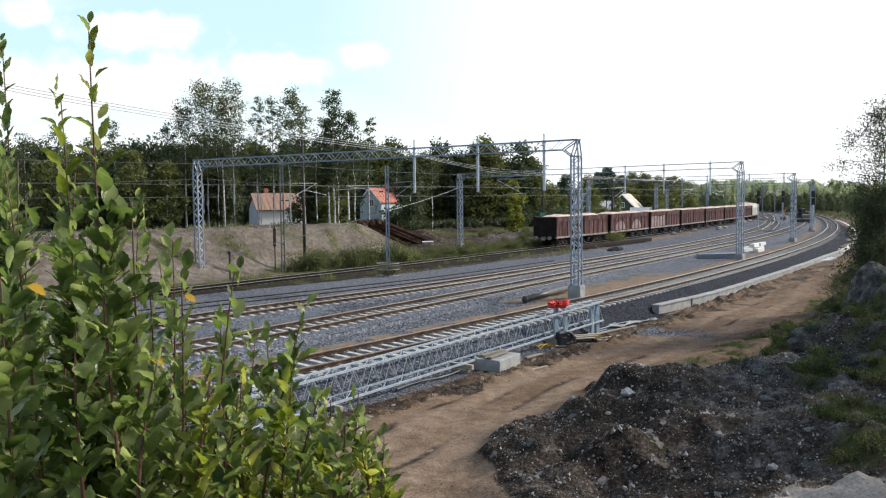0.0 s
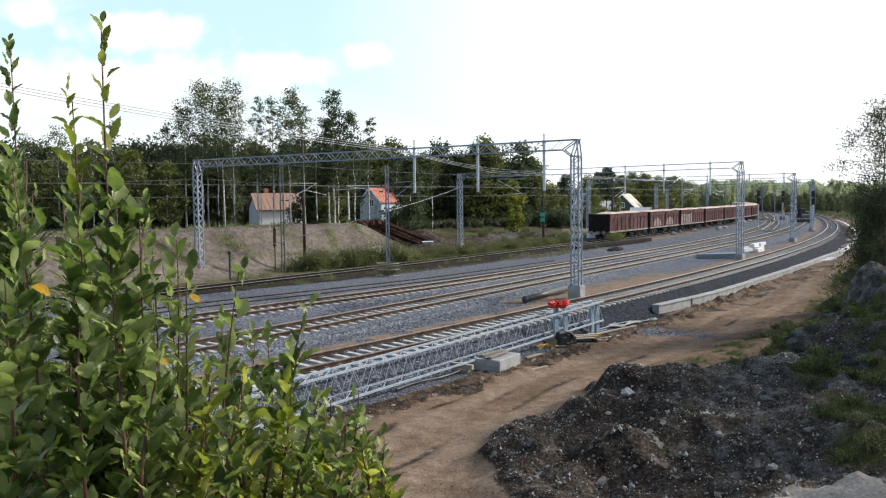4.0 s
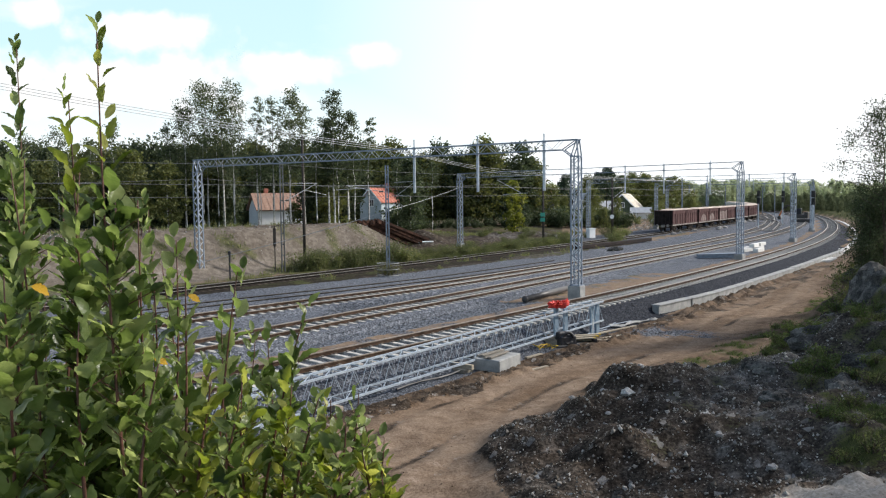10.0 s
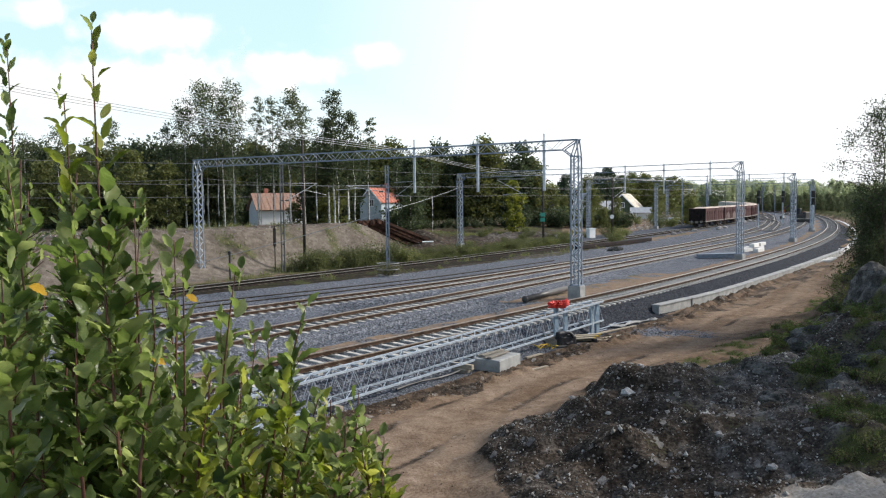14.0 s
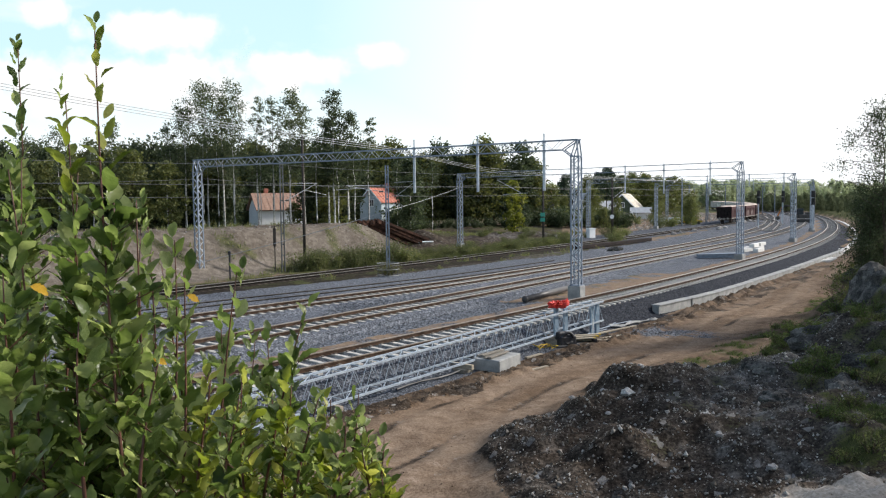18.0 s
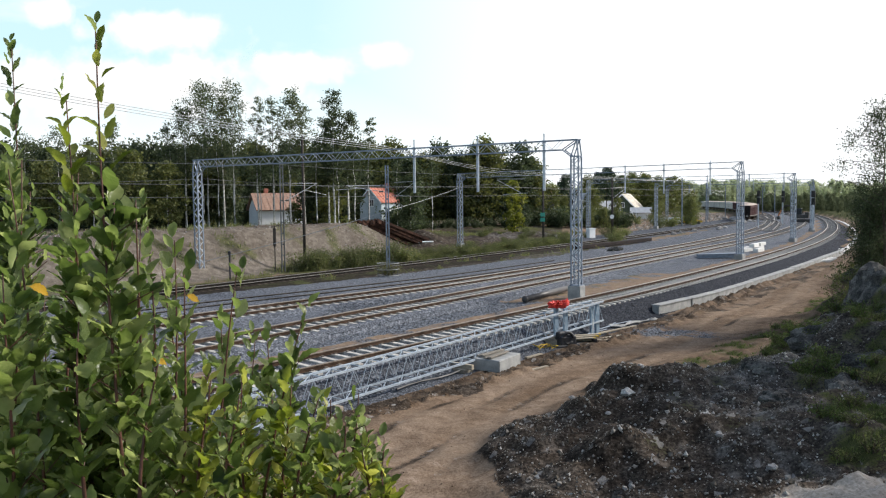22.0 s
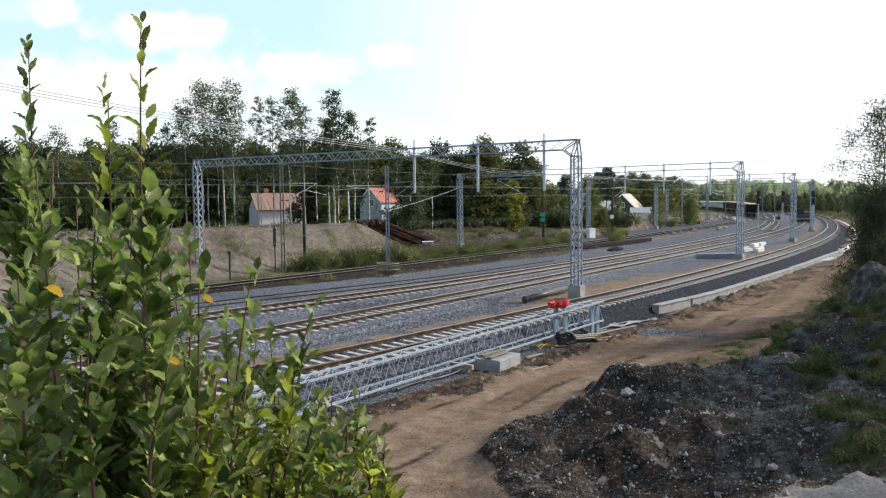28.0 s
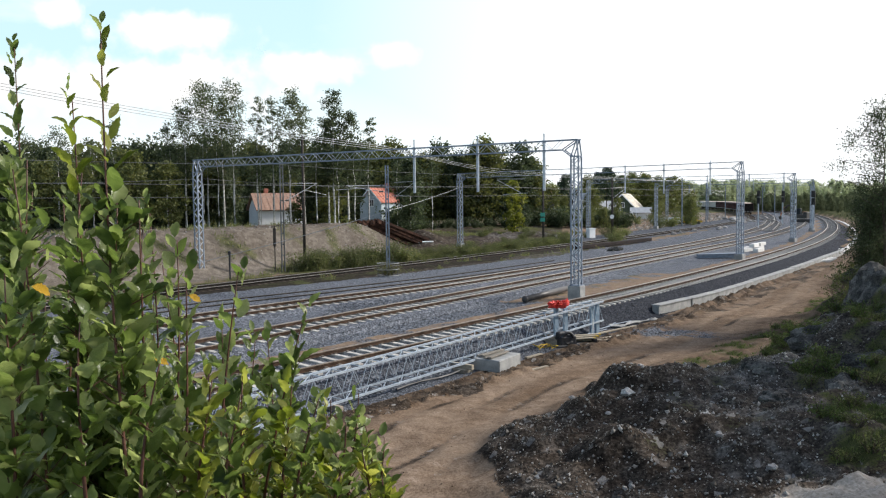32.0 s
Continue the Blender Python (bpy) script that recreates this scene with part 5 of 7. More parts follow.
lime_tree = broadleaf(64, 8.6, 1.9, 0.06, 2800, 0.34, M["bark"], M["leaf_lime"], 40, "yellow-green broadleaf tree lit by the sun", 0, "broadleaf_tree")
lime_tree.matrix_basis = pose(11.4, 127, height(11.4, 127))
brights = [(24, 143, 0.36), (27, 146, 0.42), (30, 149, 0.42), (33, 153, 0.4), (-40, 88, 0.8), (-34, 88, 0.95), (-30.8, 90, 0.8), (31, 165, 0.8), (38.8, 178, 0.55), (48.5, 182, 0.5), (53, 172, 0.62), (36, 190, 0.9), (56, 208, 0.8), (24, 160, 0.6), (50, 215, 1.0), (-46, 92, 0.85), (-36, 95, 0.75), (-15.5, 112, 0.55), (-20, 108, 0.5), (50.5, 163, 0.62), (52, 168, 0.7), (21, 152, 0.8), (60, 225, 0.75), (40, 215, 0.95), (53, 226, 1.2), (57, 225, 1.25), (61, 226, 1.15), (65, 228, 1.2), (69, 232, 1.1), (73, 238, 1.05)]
grove(bright, brights, 3)
pines = [conifer(80, 13, 3.2, M["needle"], "dark domed pine above the houses", "pine_tree", True), conifer(81, 13.5, 2.2, M["needle"], "dark pointed spruce behind the houses")]
plant(pines[0], [(36.5, 178, 0.0, 0.94), (45, 232, 0, 1.0), (55, 246, 0, 0.95), (29, 188, 0, 0.85)], frnd)
plant(pines[1], [(20.5, 165, 0, 0.8), (43, 226, 0, 0.85), (27, 178, 0, 0.8)], frnd)
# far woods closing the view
hazed_far_leaf = [broadleaf(90 + 8 * k, 15, (4.2, 3.2, 5.0)[k], 0.05, 3200, 0.5, M["bark"], M["leaf_far_haze"], 40, "distant mixed wood along the horizon", 0, "far_wood") for k in range(3)]
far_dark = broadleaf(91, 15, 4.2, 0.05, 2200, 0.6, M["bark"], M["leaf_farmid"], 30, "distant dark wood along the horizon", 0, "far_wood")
rows_l, rows_d = [], []
for k in range(96):
    a = radians(-1 + 0.39 * k)
    out = 120 if 0.20 < a < 0.40 else 0         # beyond the goods track's curve
    for dist in (345 + frnd.uniform(-8, 8), 362 + frnd.uniform(-10, 14), 395 + frnd.uniform(-10, 20)):
        b = a + frnd.uniform(-0.004, 0.004)
        rows_l.append((math.sin(b) * (dist + out), math.cos(b) * (dist + out), 0.0, frnd.uniform(0.54, 0.82) * (1 + out / 420)))
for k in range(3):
    plant(hazed_far_leaf[k], rows_l[k::3], frnd)
for k in range(56):          # dark thicket where the main line leaves the view
    a, d = radians(21.0 + 0.135 * k), 318 - 10 * (k % 3) + frnd.uniform(-5, 5)
    rows_d.append((math.sin(a) * d, math.cos(a) * d, 0.0, frnd.uniform(0.30, 0.46)))
for k in range(40):
    a, d = radians(24.6 + 0.16 * k), frnd.uniform(212, 290)
    p = (math.sin(a) * d, math.cos(a) * d)
    if to_line(LINES["main"], np.array([p[0]]), np.array([p[1]]))[0] > 7:
        rows_d.append((*p, 0.0, frnd.uniform(0.24, 0.42)))
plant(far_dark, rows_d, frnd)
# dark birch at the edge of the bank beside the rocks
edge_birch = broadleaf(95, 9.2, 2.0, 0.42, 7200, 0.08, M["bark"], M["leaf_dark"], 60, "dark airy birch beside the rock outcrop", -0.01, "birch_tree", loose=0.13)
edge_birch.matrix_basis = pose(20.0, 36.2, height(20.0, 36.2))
edge = [broadleaf(94, 12, 2.6, 0.28, 3600, 0.18, M["bark"], M["leaf_dark"], 48, "dark leafy tree just out of view beside the rock outcrop", 0, "birch_tree", loose=0.115), broadleaf(96, 6.0, 1.5, 0.34, 6000, 0.09, M["bark"], M["leaf_wood"], 60, "low dark leafy tree beside the rocks", 0, "broadleaf_tree", loose=0.2)]
# these two stand just out of view and only add shade
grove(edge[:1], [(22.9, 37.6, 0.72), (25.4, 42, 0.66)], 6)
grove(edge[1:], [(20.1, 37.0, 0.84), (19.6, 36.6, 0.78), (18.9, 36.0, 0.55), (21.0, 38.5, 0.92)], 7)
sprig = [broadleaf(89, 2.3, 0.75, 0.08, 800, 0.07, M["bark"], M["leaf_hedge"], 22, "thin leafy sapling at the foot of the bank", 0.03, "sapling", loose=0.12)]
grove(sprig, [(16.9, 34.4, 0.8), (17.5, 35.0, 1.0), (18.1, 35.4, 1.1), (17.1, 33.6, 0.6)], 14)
# unseen trees added along the bank to cast shade on the heap
shady = [broadleaf(97, 12, 3.0, 0.15, 3600, 0.26, M["bark"], M["leaf_dark"], 50, "dark leafy tree on the bank, out of view and added for shade", 0, "broadleaf_tree")]
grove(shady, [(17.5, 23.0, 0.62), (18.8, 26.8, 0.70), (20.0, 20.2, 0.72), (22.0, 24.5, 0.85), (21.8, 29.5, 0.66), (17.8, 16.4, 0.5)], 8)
clump = [bush(110, 0.5, 0.42, 420, 0.06, M["leaf_bank"], "low leafy weeds on the rocky bank", "weeds"), bush(111, 0.45, 0.36, 360, 0.05, M["leaf_hedge"], "low leafy weeds on the rocky bank", "weeds")]
wx, wy = np.array([frnd.uniform(6.5, 19) for k in range(900)]), np.array([frnd.uniform(13.5, 38) for k in range(900)])
wl_ = land(wx, wy)
wok = [(x, y, frnd.uniform(0.5, 1.1)) for x, y, q, d in zip(wx, wy, wl_[2], wl_[3]) if q > 0.42 and d > 0.2 and (0.455 if y < 25.5 else 0.40) < x / y < 0.62][:130]
grove(clump, wok, 31)
white_bush = bush(112, 0.7, 0.75, 900, 0.05, M["leaf_flower"], "low bush covered in small white flowers on the rock", "flowering_bush")
white_bush.matrix_basis = pose(17.6, 32.2, height(17.6, 32.2) + 0.05)
hedge = [bush(100, 1.5, 1.5, 3200, 0.075, M["leaf_hedge"], "low green bushes on the trackside"), bush(101, 1.2, 1.0, 1100, 0.12, M["grass"], "tall dry grass and weeds beside the track", "weeds")]
hline = smooth_line([(-12.3, 67.3), (-9.0, 70.3), (-4.4, 74.5), (1.0, 82.0), (8.0, 92.0), (17.0, 107.0)], 0.75)
hsp = [(p[0] + frnd.uniform(-0.5, 0.5), p[1] + frnd.uniform(-0.6, 0.8), frnd.uniform(0.85, 1.35) if p[0] < -4 else frnd.uniform(0.5, 0.85)) for p in hline]
hsp += [(38, 172, 1.7), (34.5, 171, 1.9), (44.6, 183, 0.9), (48.5, 186, 0.9), (42.0, 184, 1.6), (30, 165, 1.5), (41, 168, 1.2), (47, 176, 1.3), (26.5, 120.5, 1.5), (24.6, 119.5, 1.1), (22.9, 105.0, 1.25), (21.9, 103.4, 0.8), (28, 122.5, 1.0), (41, 152, 1.6), (45, 158, 1.8), (52, 176, 1.9)]
hsp += [(3 + 1.15 * k + frnd.uniform(-1, 1), 100 + 1.3 * k + frnd.uniform(-3, 7), frnd.uniform(0.4, 0.85)) for k in range(18)]
grove(hedge, hsp, 7)


# ---------------------------------------------------------------- lying lattice beam, posts and site clutter beside the main track
def site_beam():
    t = thing("lattice_beam", "galvanised lattice portal beam lying beside the main track", "steel beam")
    a, b = Vector((-9.67, 16.8, -1.06)), Vector((7.3, 37.7, -0.44))
    length = (b - a).length
    rz = math.degrees(math.atan2(b.y - a.y, b.x - a.x))
    m = pose(a.x, a.y, a.z, 0, -math.degrees(math.asin((b.z - a.z) / length)), rz)
    w, h = 0.62, 0.93
    for y in (-w / 2, w / 2):
        for z in (0.04, h):
            part("chord", Geo().bar((0, y, z), (length, y, z), 0.066), M["zinc"], t, at=m)
    pitch = 0.42
    n = int(length / pitch)
    side = [Geo().bar((0, 0, 0.04), (pitch, 0, h), 0.014).mesh("lacing", M["zinc"]), Geo().bar((0, 0, h), (pitch, 0, 0.04), 0.014).mesh("lacing", M["zinc"])]
    for k in range(n):
        for y, j in ((-w / 2, k), (w / 2, k + 1)):
            part("lacing", side[j % 2], None, t, at=m @ pose(k * pitch, y, 0))
    flat = Geo().bar((0, -w / 2, 0), (2 * pitch, w / 2, 0), 0.022).bar((0, -w / 2, 0), (0, w / 2, 0), 0.028).mesh("cross_lacing", M["zinc"])
    for k in range(0, n - 1, 2):
        for z in (0.04, h):
            part("cross_lacing", flat, None, t, at=m @ pose(k * pitch, 0, z))
    for k in range(4):
        d = 3 + k * 6.6
        p = a.lerp(b, d / length)
        single("timber_bearer", Geo().box((0.16, 1.3, 0.18), bevel=0.015), M["timber"], "short timber bearer under the lying beam", "timber", "timber bearers", at=pose(p.x, p.y, p.z - 0.09, 0, 0, rz))
        z0 = height(p.x, p.y)
        if p.z - 0.18 - z0 > 0.02:
            single("timber_packing", Geo().box((0.5, 0.9, p.z - 0.17 - z0 + 0.1)), M["timber"], "timber packing under the lying beam", "timber", "timber bearers", at=pose(p.x, p.y, (p.z - 0.17 + z0 - 0.1) / 2, 0, 0, rz))


site_beam()


def foot_block(x, y, rz):
    t = thing("foundation_block", "pale precast concrete foundation block with planks on top", "concrete block", at=pose(x, y, -1.13, 0, 0, rz))
    part("block", Geo().box((1.75, 1.15, 0.56), pose(0, 0, 0.28), 0.03), M["concrete"], t)
    return t


foot_block(2.0, 30.1, 58)
for k in range(4):
    single("plank", Geo().box((1.5, 0.17, 0.05), bevel=0.008), M["oldplank"], "weathered plank on the concrete block", "plank", "loose planks", at=pose(1.75 + 0.1 * k, 30.5 - 0.19 * k, -0.54 + 0.05 * (k % 2), 0, 0, 50 + 3 * k))
for x, y, rz, L in ((3.5, 29.35, 40, 0.95), (6.3, 35.3, 12, 2.2), (6.2, 35.6, 8, 2.0), (7.4, 36.2, 40, 2.4), (6.9, 36.7, 42, 2.6), (3.6, 31.9, 50, 1.1), (8.4, 38.2, 44, 3.0)):
    single("plank", Geo().box((L, 0.15, 0.05), bevel=0.008), M["timber"], "pale sawn plank lying on the dirt", "plank", "loose planks", at=pose(x, y, height(x, y) + 0.05, 0, random.uniform(-2, 2), rz))


def channel_post(x, y, h, double=False):
    z0 = height(x, y)
    t = thing("channel_post", "short blue-grey steel channel post standing in the dirt", "steel post", "steel posts beside the beam", at=pose(x, y, z0 - 0.1, 0, 0, 35))
    for s in ((-0.17, 0.17) if double else (0,)):
        g = Geo().box((0.2, 0.02, h), pose(s, 0, h / 2)).box((0.02, 0.1, h), pose(s - 0.09, 0.05, h / 2)).box((0.02, 0.1, h), pose(s + 0.09, 0.05, h / 2))
        part("channel", g, M["blueprimer"], t)
    part("base_plate", Geo().box((0.7, 0.4, 0.03), pose(0, 0.03, 0.1)), M["blueprimer"], t)


channel_post(4.92, 34.6, 1.75)
channel_post(5.42, 35.2, 1.6)
channel_post(7.1, 37.2, 1.55, True)


def red_bundle(x, y, z):
    t = thing("warning_fence_roll", "crumpled red plastic barrier netting hung on the post", "barrier netting", at=pose(x, y, z))
    rnd = random.Random(3)
    for k in range(9):
        bm = bmesh.new()
        bmesh.ops.create_icosphere(bm, subdivisions=3, radius=0.19)
        for v in bm.verts:
            v.co *= 1 + 0.75 * noise.noise(v.co * 7 + Vector((k, 0, 0))) + 0.35 * noise.noise(v.co * 22 + Vector((0, k, 0)))
            v.co.z *= 0.5
        me = bpy.data.meshes.new("fold")
        bm.to_mesh(me)
        bm.free()
        me.materials.append(M["red"])
        part("fold", me, None, t, at=pose(-0.26 + 0.065 * k, rnd.uniform(-0.08, 0.08), rnd.uniform(-0.06, 0.06), rnd.uniform(-40, 40), rnd.uniform(-40, 40), 30 * k))


red_bundle(5.0, 34.55, 0.78)
single("site_pump", Geo().box((0.85, 0.5, 0.5), pose(0, 0, 0.3), 0.08).box((0.5, 0.3, 0.2), pose(-0.2, 0, 0.6), 0.05).rod((-0.6, -0.2, 0.1), (0.5, -0.3, 0.1), 0.06), M["blackplastic"], "black plastic pump box at the foot of the posts", "pump", at=pose(5.25, 34.2, height(5.25, 34.2) - 0.05, 0, 0, 25))
ring = Geo()
rings = [[((0.24 + 0.06 * math.cos(b)) * math.cos(a), 0.06 * math.sin(b), (0.24 + 0.06 * math.cos(b)) * math.sin(a)) for b in [q * math.pi / 4 for q in range(8)]] for a in [k * math.pi / 10 for k in range(19)]]
single("rubber_hose_coil", ring.loft(rings), M["blackplastic"], "thick black rubber hose coiled before the posts", "hose", at=pose(5.32, 34.0, height(5.32, 34.0) + 0.38, 0, 0, 20), smooth=True)
for k in range(4):
    p = (5.85 + 0.12 * k, 35.05 + 0.22 * k)
    bd = thing("form_board", "pale form board with yellow painted end on black bearers", "board", "boards with yellow ends", at=pose(p[0], p[1], height(5.9, 35.2) + 0.16 + 0.05 * (k % 2), 0, 0, 14))
    part("board", Geo().box((1.75, 0.2, 0.05), bevel=0.008), M["timber"], bd)
    part("painted_end", Geo().box((0.07, 0.204, 0.054), pose(0.845, 0, 0)), M["yellow"], bd, "yellow painted end")
for k in (-1, 1):
    single("bearer", Geo().box((0.14, 0.9, 0.16), bevel=0.01), M["blackplastic"], "short black bearer under the boards", "bearer", "board bearers", at=pose(6.05 + 0.55 * k, 35.35 + 0.14 * k, height(5.9, 35.2) + 0.06, 0, 0, 14))
single("striped_stake", Geo().rod((0, 0, 0), (0, 0, 1.0), 0.03, n=8), M["whitepaint"], "thin white survey stake before the steel post", "stake", at=pose(6.75, 36.1, height(6.75, 36.1) - 0.1, 3, 2))
for k in range(6):
    x, y = 6.3 + 0.42 * k, 36.3 + 0.62 * k
    single("steel_bar", Geo().pipe([(0, 0, 0), (1.3, 0.05, 0.04 * (k % 2)), (2.4 + 0.25 * k, 0.02, 0.0)], 0.02, 6), M["zincshade"], "loose steel bar lying beyond the lattice beam", "steel bar", "loose steel bars", at=pose(x, y, height(x + 0.7, y + 0.8) + 0.07, 0, 0, 50 + 4 * (k % 3)))
single("yellow_strap", Geo().pipe([(0.25 * math.cos(a * 0.7) * (1 + 0.1 * a), 0.22 * math.sin(a * 1.1), 0.05 + 0.2 * abs(math.sin(a * 0.8))) for a in range(16)], 0.018, 6), M["yellow"], "coiled yellow lifting strap on the dirt", "strap", at=pose(4.3, 33.3, height(4.3, 33.3)))
single("drain_pipe", Geo().pipe([(4.53, 44.2, 0.0), (7.75, 49.4, 0.02)], 0.165, 18).rod((4.53 - 0.02, 44.2 - 0.03, 0.0), (4.54, 44.22, 0.0), 0.185, n=18), M["pipe"], "thick grey plastic pipe lying beside the portal foot", "pipe", at=pose(0, 0, -0.2), smooth=True)
single("black_hose", Geo().pipe([(-1.6 + 0.35 * k, 26.2 + 0.46 * k + 0.2 * math.sin(k), -0.9) for k in range(12)], 0.04, 6), M["blackplastic"], "black hose lying along the lattice beam", "hose")


guard = thing("mesh_guard", "round grey wire mesh guard full of weeds at the pole's foot", "mesh guard", at=pose(-4.14, 59.9, height(-4.14, 59.9)))
for z in (0.05, 0.5, 0.95):
    part("hoop", Geo().pipe([(0.82 * math.cos(q * math.pi / 12), 0.82 * math.sin(q * math.pi / 12), z) for q in range(25)], 0.03, 5), M["concrete"], guard)
bar_me = Geo().rod((0, 0, 0), (0, 0, 0.95), 0.014, n=4).mesh("wire_bar", M["zincold"])
guard_weeds = bush(113, 1.0, 1.0, 2600, 0.06, M["leaf_guard"], "dry weeds growing inside the mesh guard", "weeds")
guard_weeds.matrix_basis = pose(-4.14, 59.9, height(-4.14, 59.9))
for q in range(0, 24, 2):
    part("wire_bar", bar_me, None, guard, at=pose(0.82 * math.cos(q * math.pi / 12), 0.82 * math.sin(q * math.pi / 12), 0))


# low wall of precast trough units along the dirt berm
def trough_wall():
    pts = smooth_line([(12.9, 44.8), (16.82, 49.28), (23.31, 58.05), (30.85, 68.42), (37.2, 77.6), (42.5, 85.2)], 4.02)
    d, n = frames_of(pts)
    t = thing("trough_wall", "low row of pale precast concrete trough units beside the ballast", "concrete kerb", kind="structure")
    me = Geo().box((4.0, 0.40, 0.62), pose(0, 0, -0.095), 0.025).box((4.0, 0.5, 0.05), pose(0, 0, 0.24), 0.012).mesh("trough_unit", M["concrete"])
    for i in range(len(pts)):
        part("trough_unit", me, None, t, at=pose(pts[i, 0], pts[i, 1], -0.76 + random.uniform(-0.02, 0.02), 0, 0, math.degrees(math.atan2(d[i, 1], d[i, 0])) + random.uniform(-1, 1)))


trough_wall()


def cloth_strip():
    rnd = random.Random(3)
    g, rings = Geo(), []
    a, b = Vector((11.0, 41.3, 0)), Vector((8.2, 38.9, 0))
    side = Vector((0.57, -0.82, 0))
    for k in range(19):
        p = a.lerp(b, k / 18) + side * 0.14 * math.sin(k * 0.55)
        row = []
        for j in range(7):
            q = p + side * (0.075 * (j - 3) * (0.7 + 0.4 * math.sin(k * 0.9)))
            row.append((q.x, q.y, height(q.x, q.y) + 0.035 + 0.05 * abs(math.sin(j * 1.3 + k * 0.7)) + rnd.uniform(0, 0.02)))
        rings.append(row + [(x, y, z - 0.03) for x, y, z in reversed(row)])
    single("cloth_strip", g.loft(rings), M["concrete"], "crumpled pale cloth strip lying at the end of the trough wall", "cloth")


cloth_strip()


def far_kerb():
    line = LINES["main"]
    d, n = frames_of(line)
    t = thing("trough_line", "pale concrete cable trough along the outer side of the curve", "concrete kerb", kind="structure")
    me = Geo().box((3.6, 0.5, 0.2), bevel=0.03).mesh("trough_unit", M["whiteblock"])
    for i in range(0, len(line), 6):
        if 88 < line[i, 1] < 205:
            p = line[i] + n[i] * 3.5
            part("trough_unit", me, None, t, at=pose(p[0], p[1], height(p[0], p[1]) + 0.1, 0, 0, math.degrees(math.atan2(d[i, 1], d[i, 0]))))


far_kerb()
for k, (x, y, rz) in enumerate(((44.0, 88.0, 60), (46.0, 92.0, 62), (36.2, 76.0, 20), (37.3, 77.4, 25), (35.4, 75.0, 15))):
    single("concrete_slab", Geo().box((2.0, 0.7, 0.22), bevel=0.03), M["whiteblock"], "pale concrete slab lying on the dirt", "concrete slab", "loose concrete slabs", at=pose(x, y, height(x, y) + 0.12, 0, random.uniform(-3, 3), rz))
for x, y, z, rz in ((32.1, 84.3, 0, 50), (33.1, 83.6, 0, 52), (32.9, 86.3, 0, 55), (34.3, 86.4, 0, 55), (33.6, 86.1, 0.36, 54), (35.2, 88.3, 0.36, 54), (34.8, 88.4, 0, 54)):
    single("concrete_beam", Geo().box((2.7, 0.52, 0.36), bevel=0.03), M["whiteblock"], "pale precast concrete beam stacked beside the portal foot", "concrete beam", "stacked concrete beams", at=pose(x, y, -0.25 + z, 0, 0, rz + 6 * math.sin(9 * x)))
for k in range(3):
    single("steel_girder", Geo().box((4.4, 0.12, 0.35)).box((4.4, 0.4, 0.03), pose(0, 0, 0.18)).box((4.4, 0.4, 0.03), pose(0, 0, -0.18)), M["zincshade"], "grey steel girder lying between the tracks", "steel girder", "lying steel girders", at=pose(26.1 + 0.3 * k, 75.4 + 0.5 * k, -0.2, 0, 0, 8 + 4 * k))


# dark timber edge, rubble and debris beside the goods track
single("timber_edge", Geo().box((20.0, 0.6, 0.4), bevel=0.04), M["wagonend"], "long dark timber edge beside the goods track", "timber edge", at=pose(21.2, 98.0, -0.15, 0, 0, 51.5))
drnd = random.Random(8)


for k, (x, y, w, rz) in enumerate(((15.2, 109.5, 1.9, 30), (15.9, 110.3, 1.2, 70), (16.6, 111.2, 2.2, 15), (14.5, 108.4, 1.4, 50), (17.3, 112.6, 1.0, 80), (16.2, 109.4, 1.6, 5))):
    single("scrap_board", Geo().box((w, 0.7, 0.1), bevel=0.02), M["whiteblock" if k % 2 else "oldplank"], "pale scrap board thrown down beside the goods track", "board", "scrap boards", at=pose(x, y, height(x, y) + 0.14 + 0.05 * (k % 3), 8 * math.sin(3 * k), 10 * math.cos(2 * k), rz))


def stone_mesh(seed, r=1.0, sub=1):
    bm = bmesh.new()
    bmesh.ops.create_icosphere(bm, subdivisions=sub, radius=r)
    for v in bm.verts:
        v.co *= 1 + 0.6 * noise.noise(v.co * 1.7 / r + Vector((seed * 3.1, seed, 0)))
        v.co.z *= 0.65
    me = bpy.data.meshes.new("stone")
    bm.to_mesh(me)
    bm.free()
    return me


STONES = [stone_mesh(k, 1.0, 2) for k in range(5)]
for me in STONES:
    me.materials.append(M["stone"])
for k, (x, y, s) in enumerate(((17.2, 118.1, 0.4), (16.4, 116.6, 0.35), (18.3, 118.9, 0.3), (49.5, 143.5, 0.5), (50.8, 146.2, 0.4), (52.9, 149.7, 0.4), (36.0, 124.5, 0.45), (43.0, 136.5, 0.4), (39.0, 131.0, 0.3),
                             (4.67, 20.2, 0.17), (6.04, 18.2, 0.10), (5.95, 17.1, 0.09), (6.5, 15.6, 0.10), (11.4, 26.0, 0.15), (4.2, 20.9, 0.08), (5.3, 21.4, 0.09), (4.0, 19.3, 0.07), (3.3, 20.5, 0.08), (4.5, 22.5, 0.07), (6.6, 19.5, 0.07), (8.2, 20.6, 0.09))):
    ob = tagged(new("stone", STONES[k % 5]), "pale rough stone lying on the ground", "stone", "loose stones")
    ob.matrix_basis = pose(x, y, height(x, y) + s * 0.3, 0, 0, 40 * k)
    ob.scale = (s, s, s)


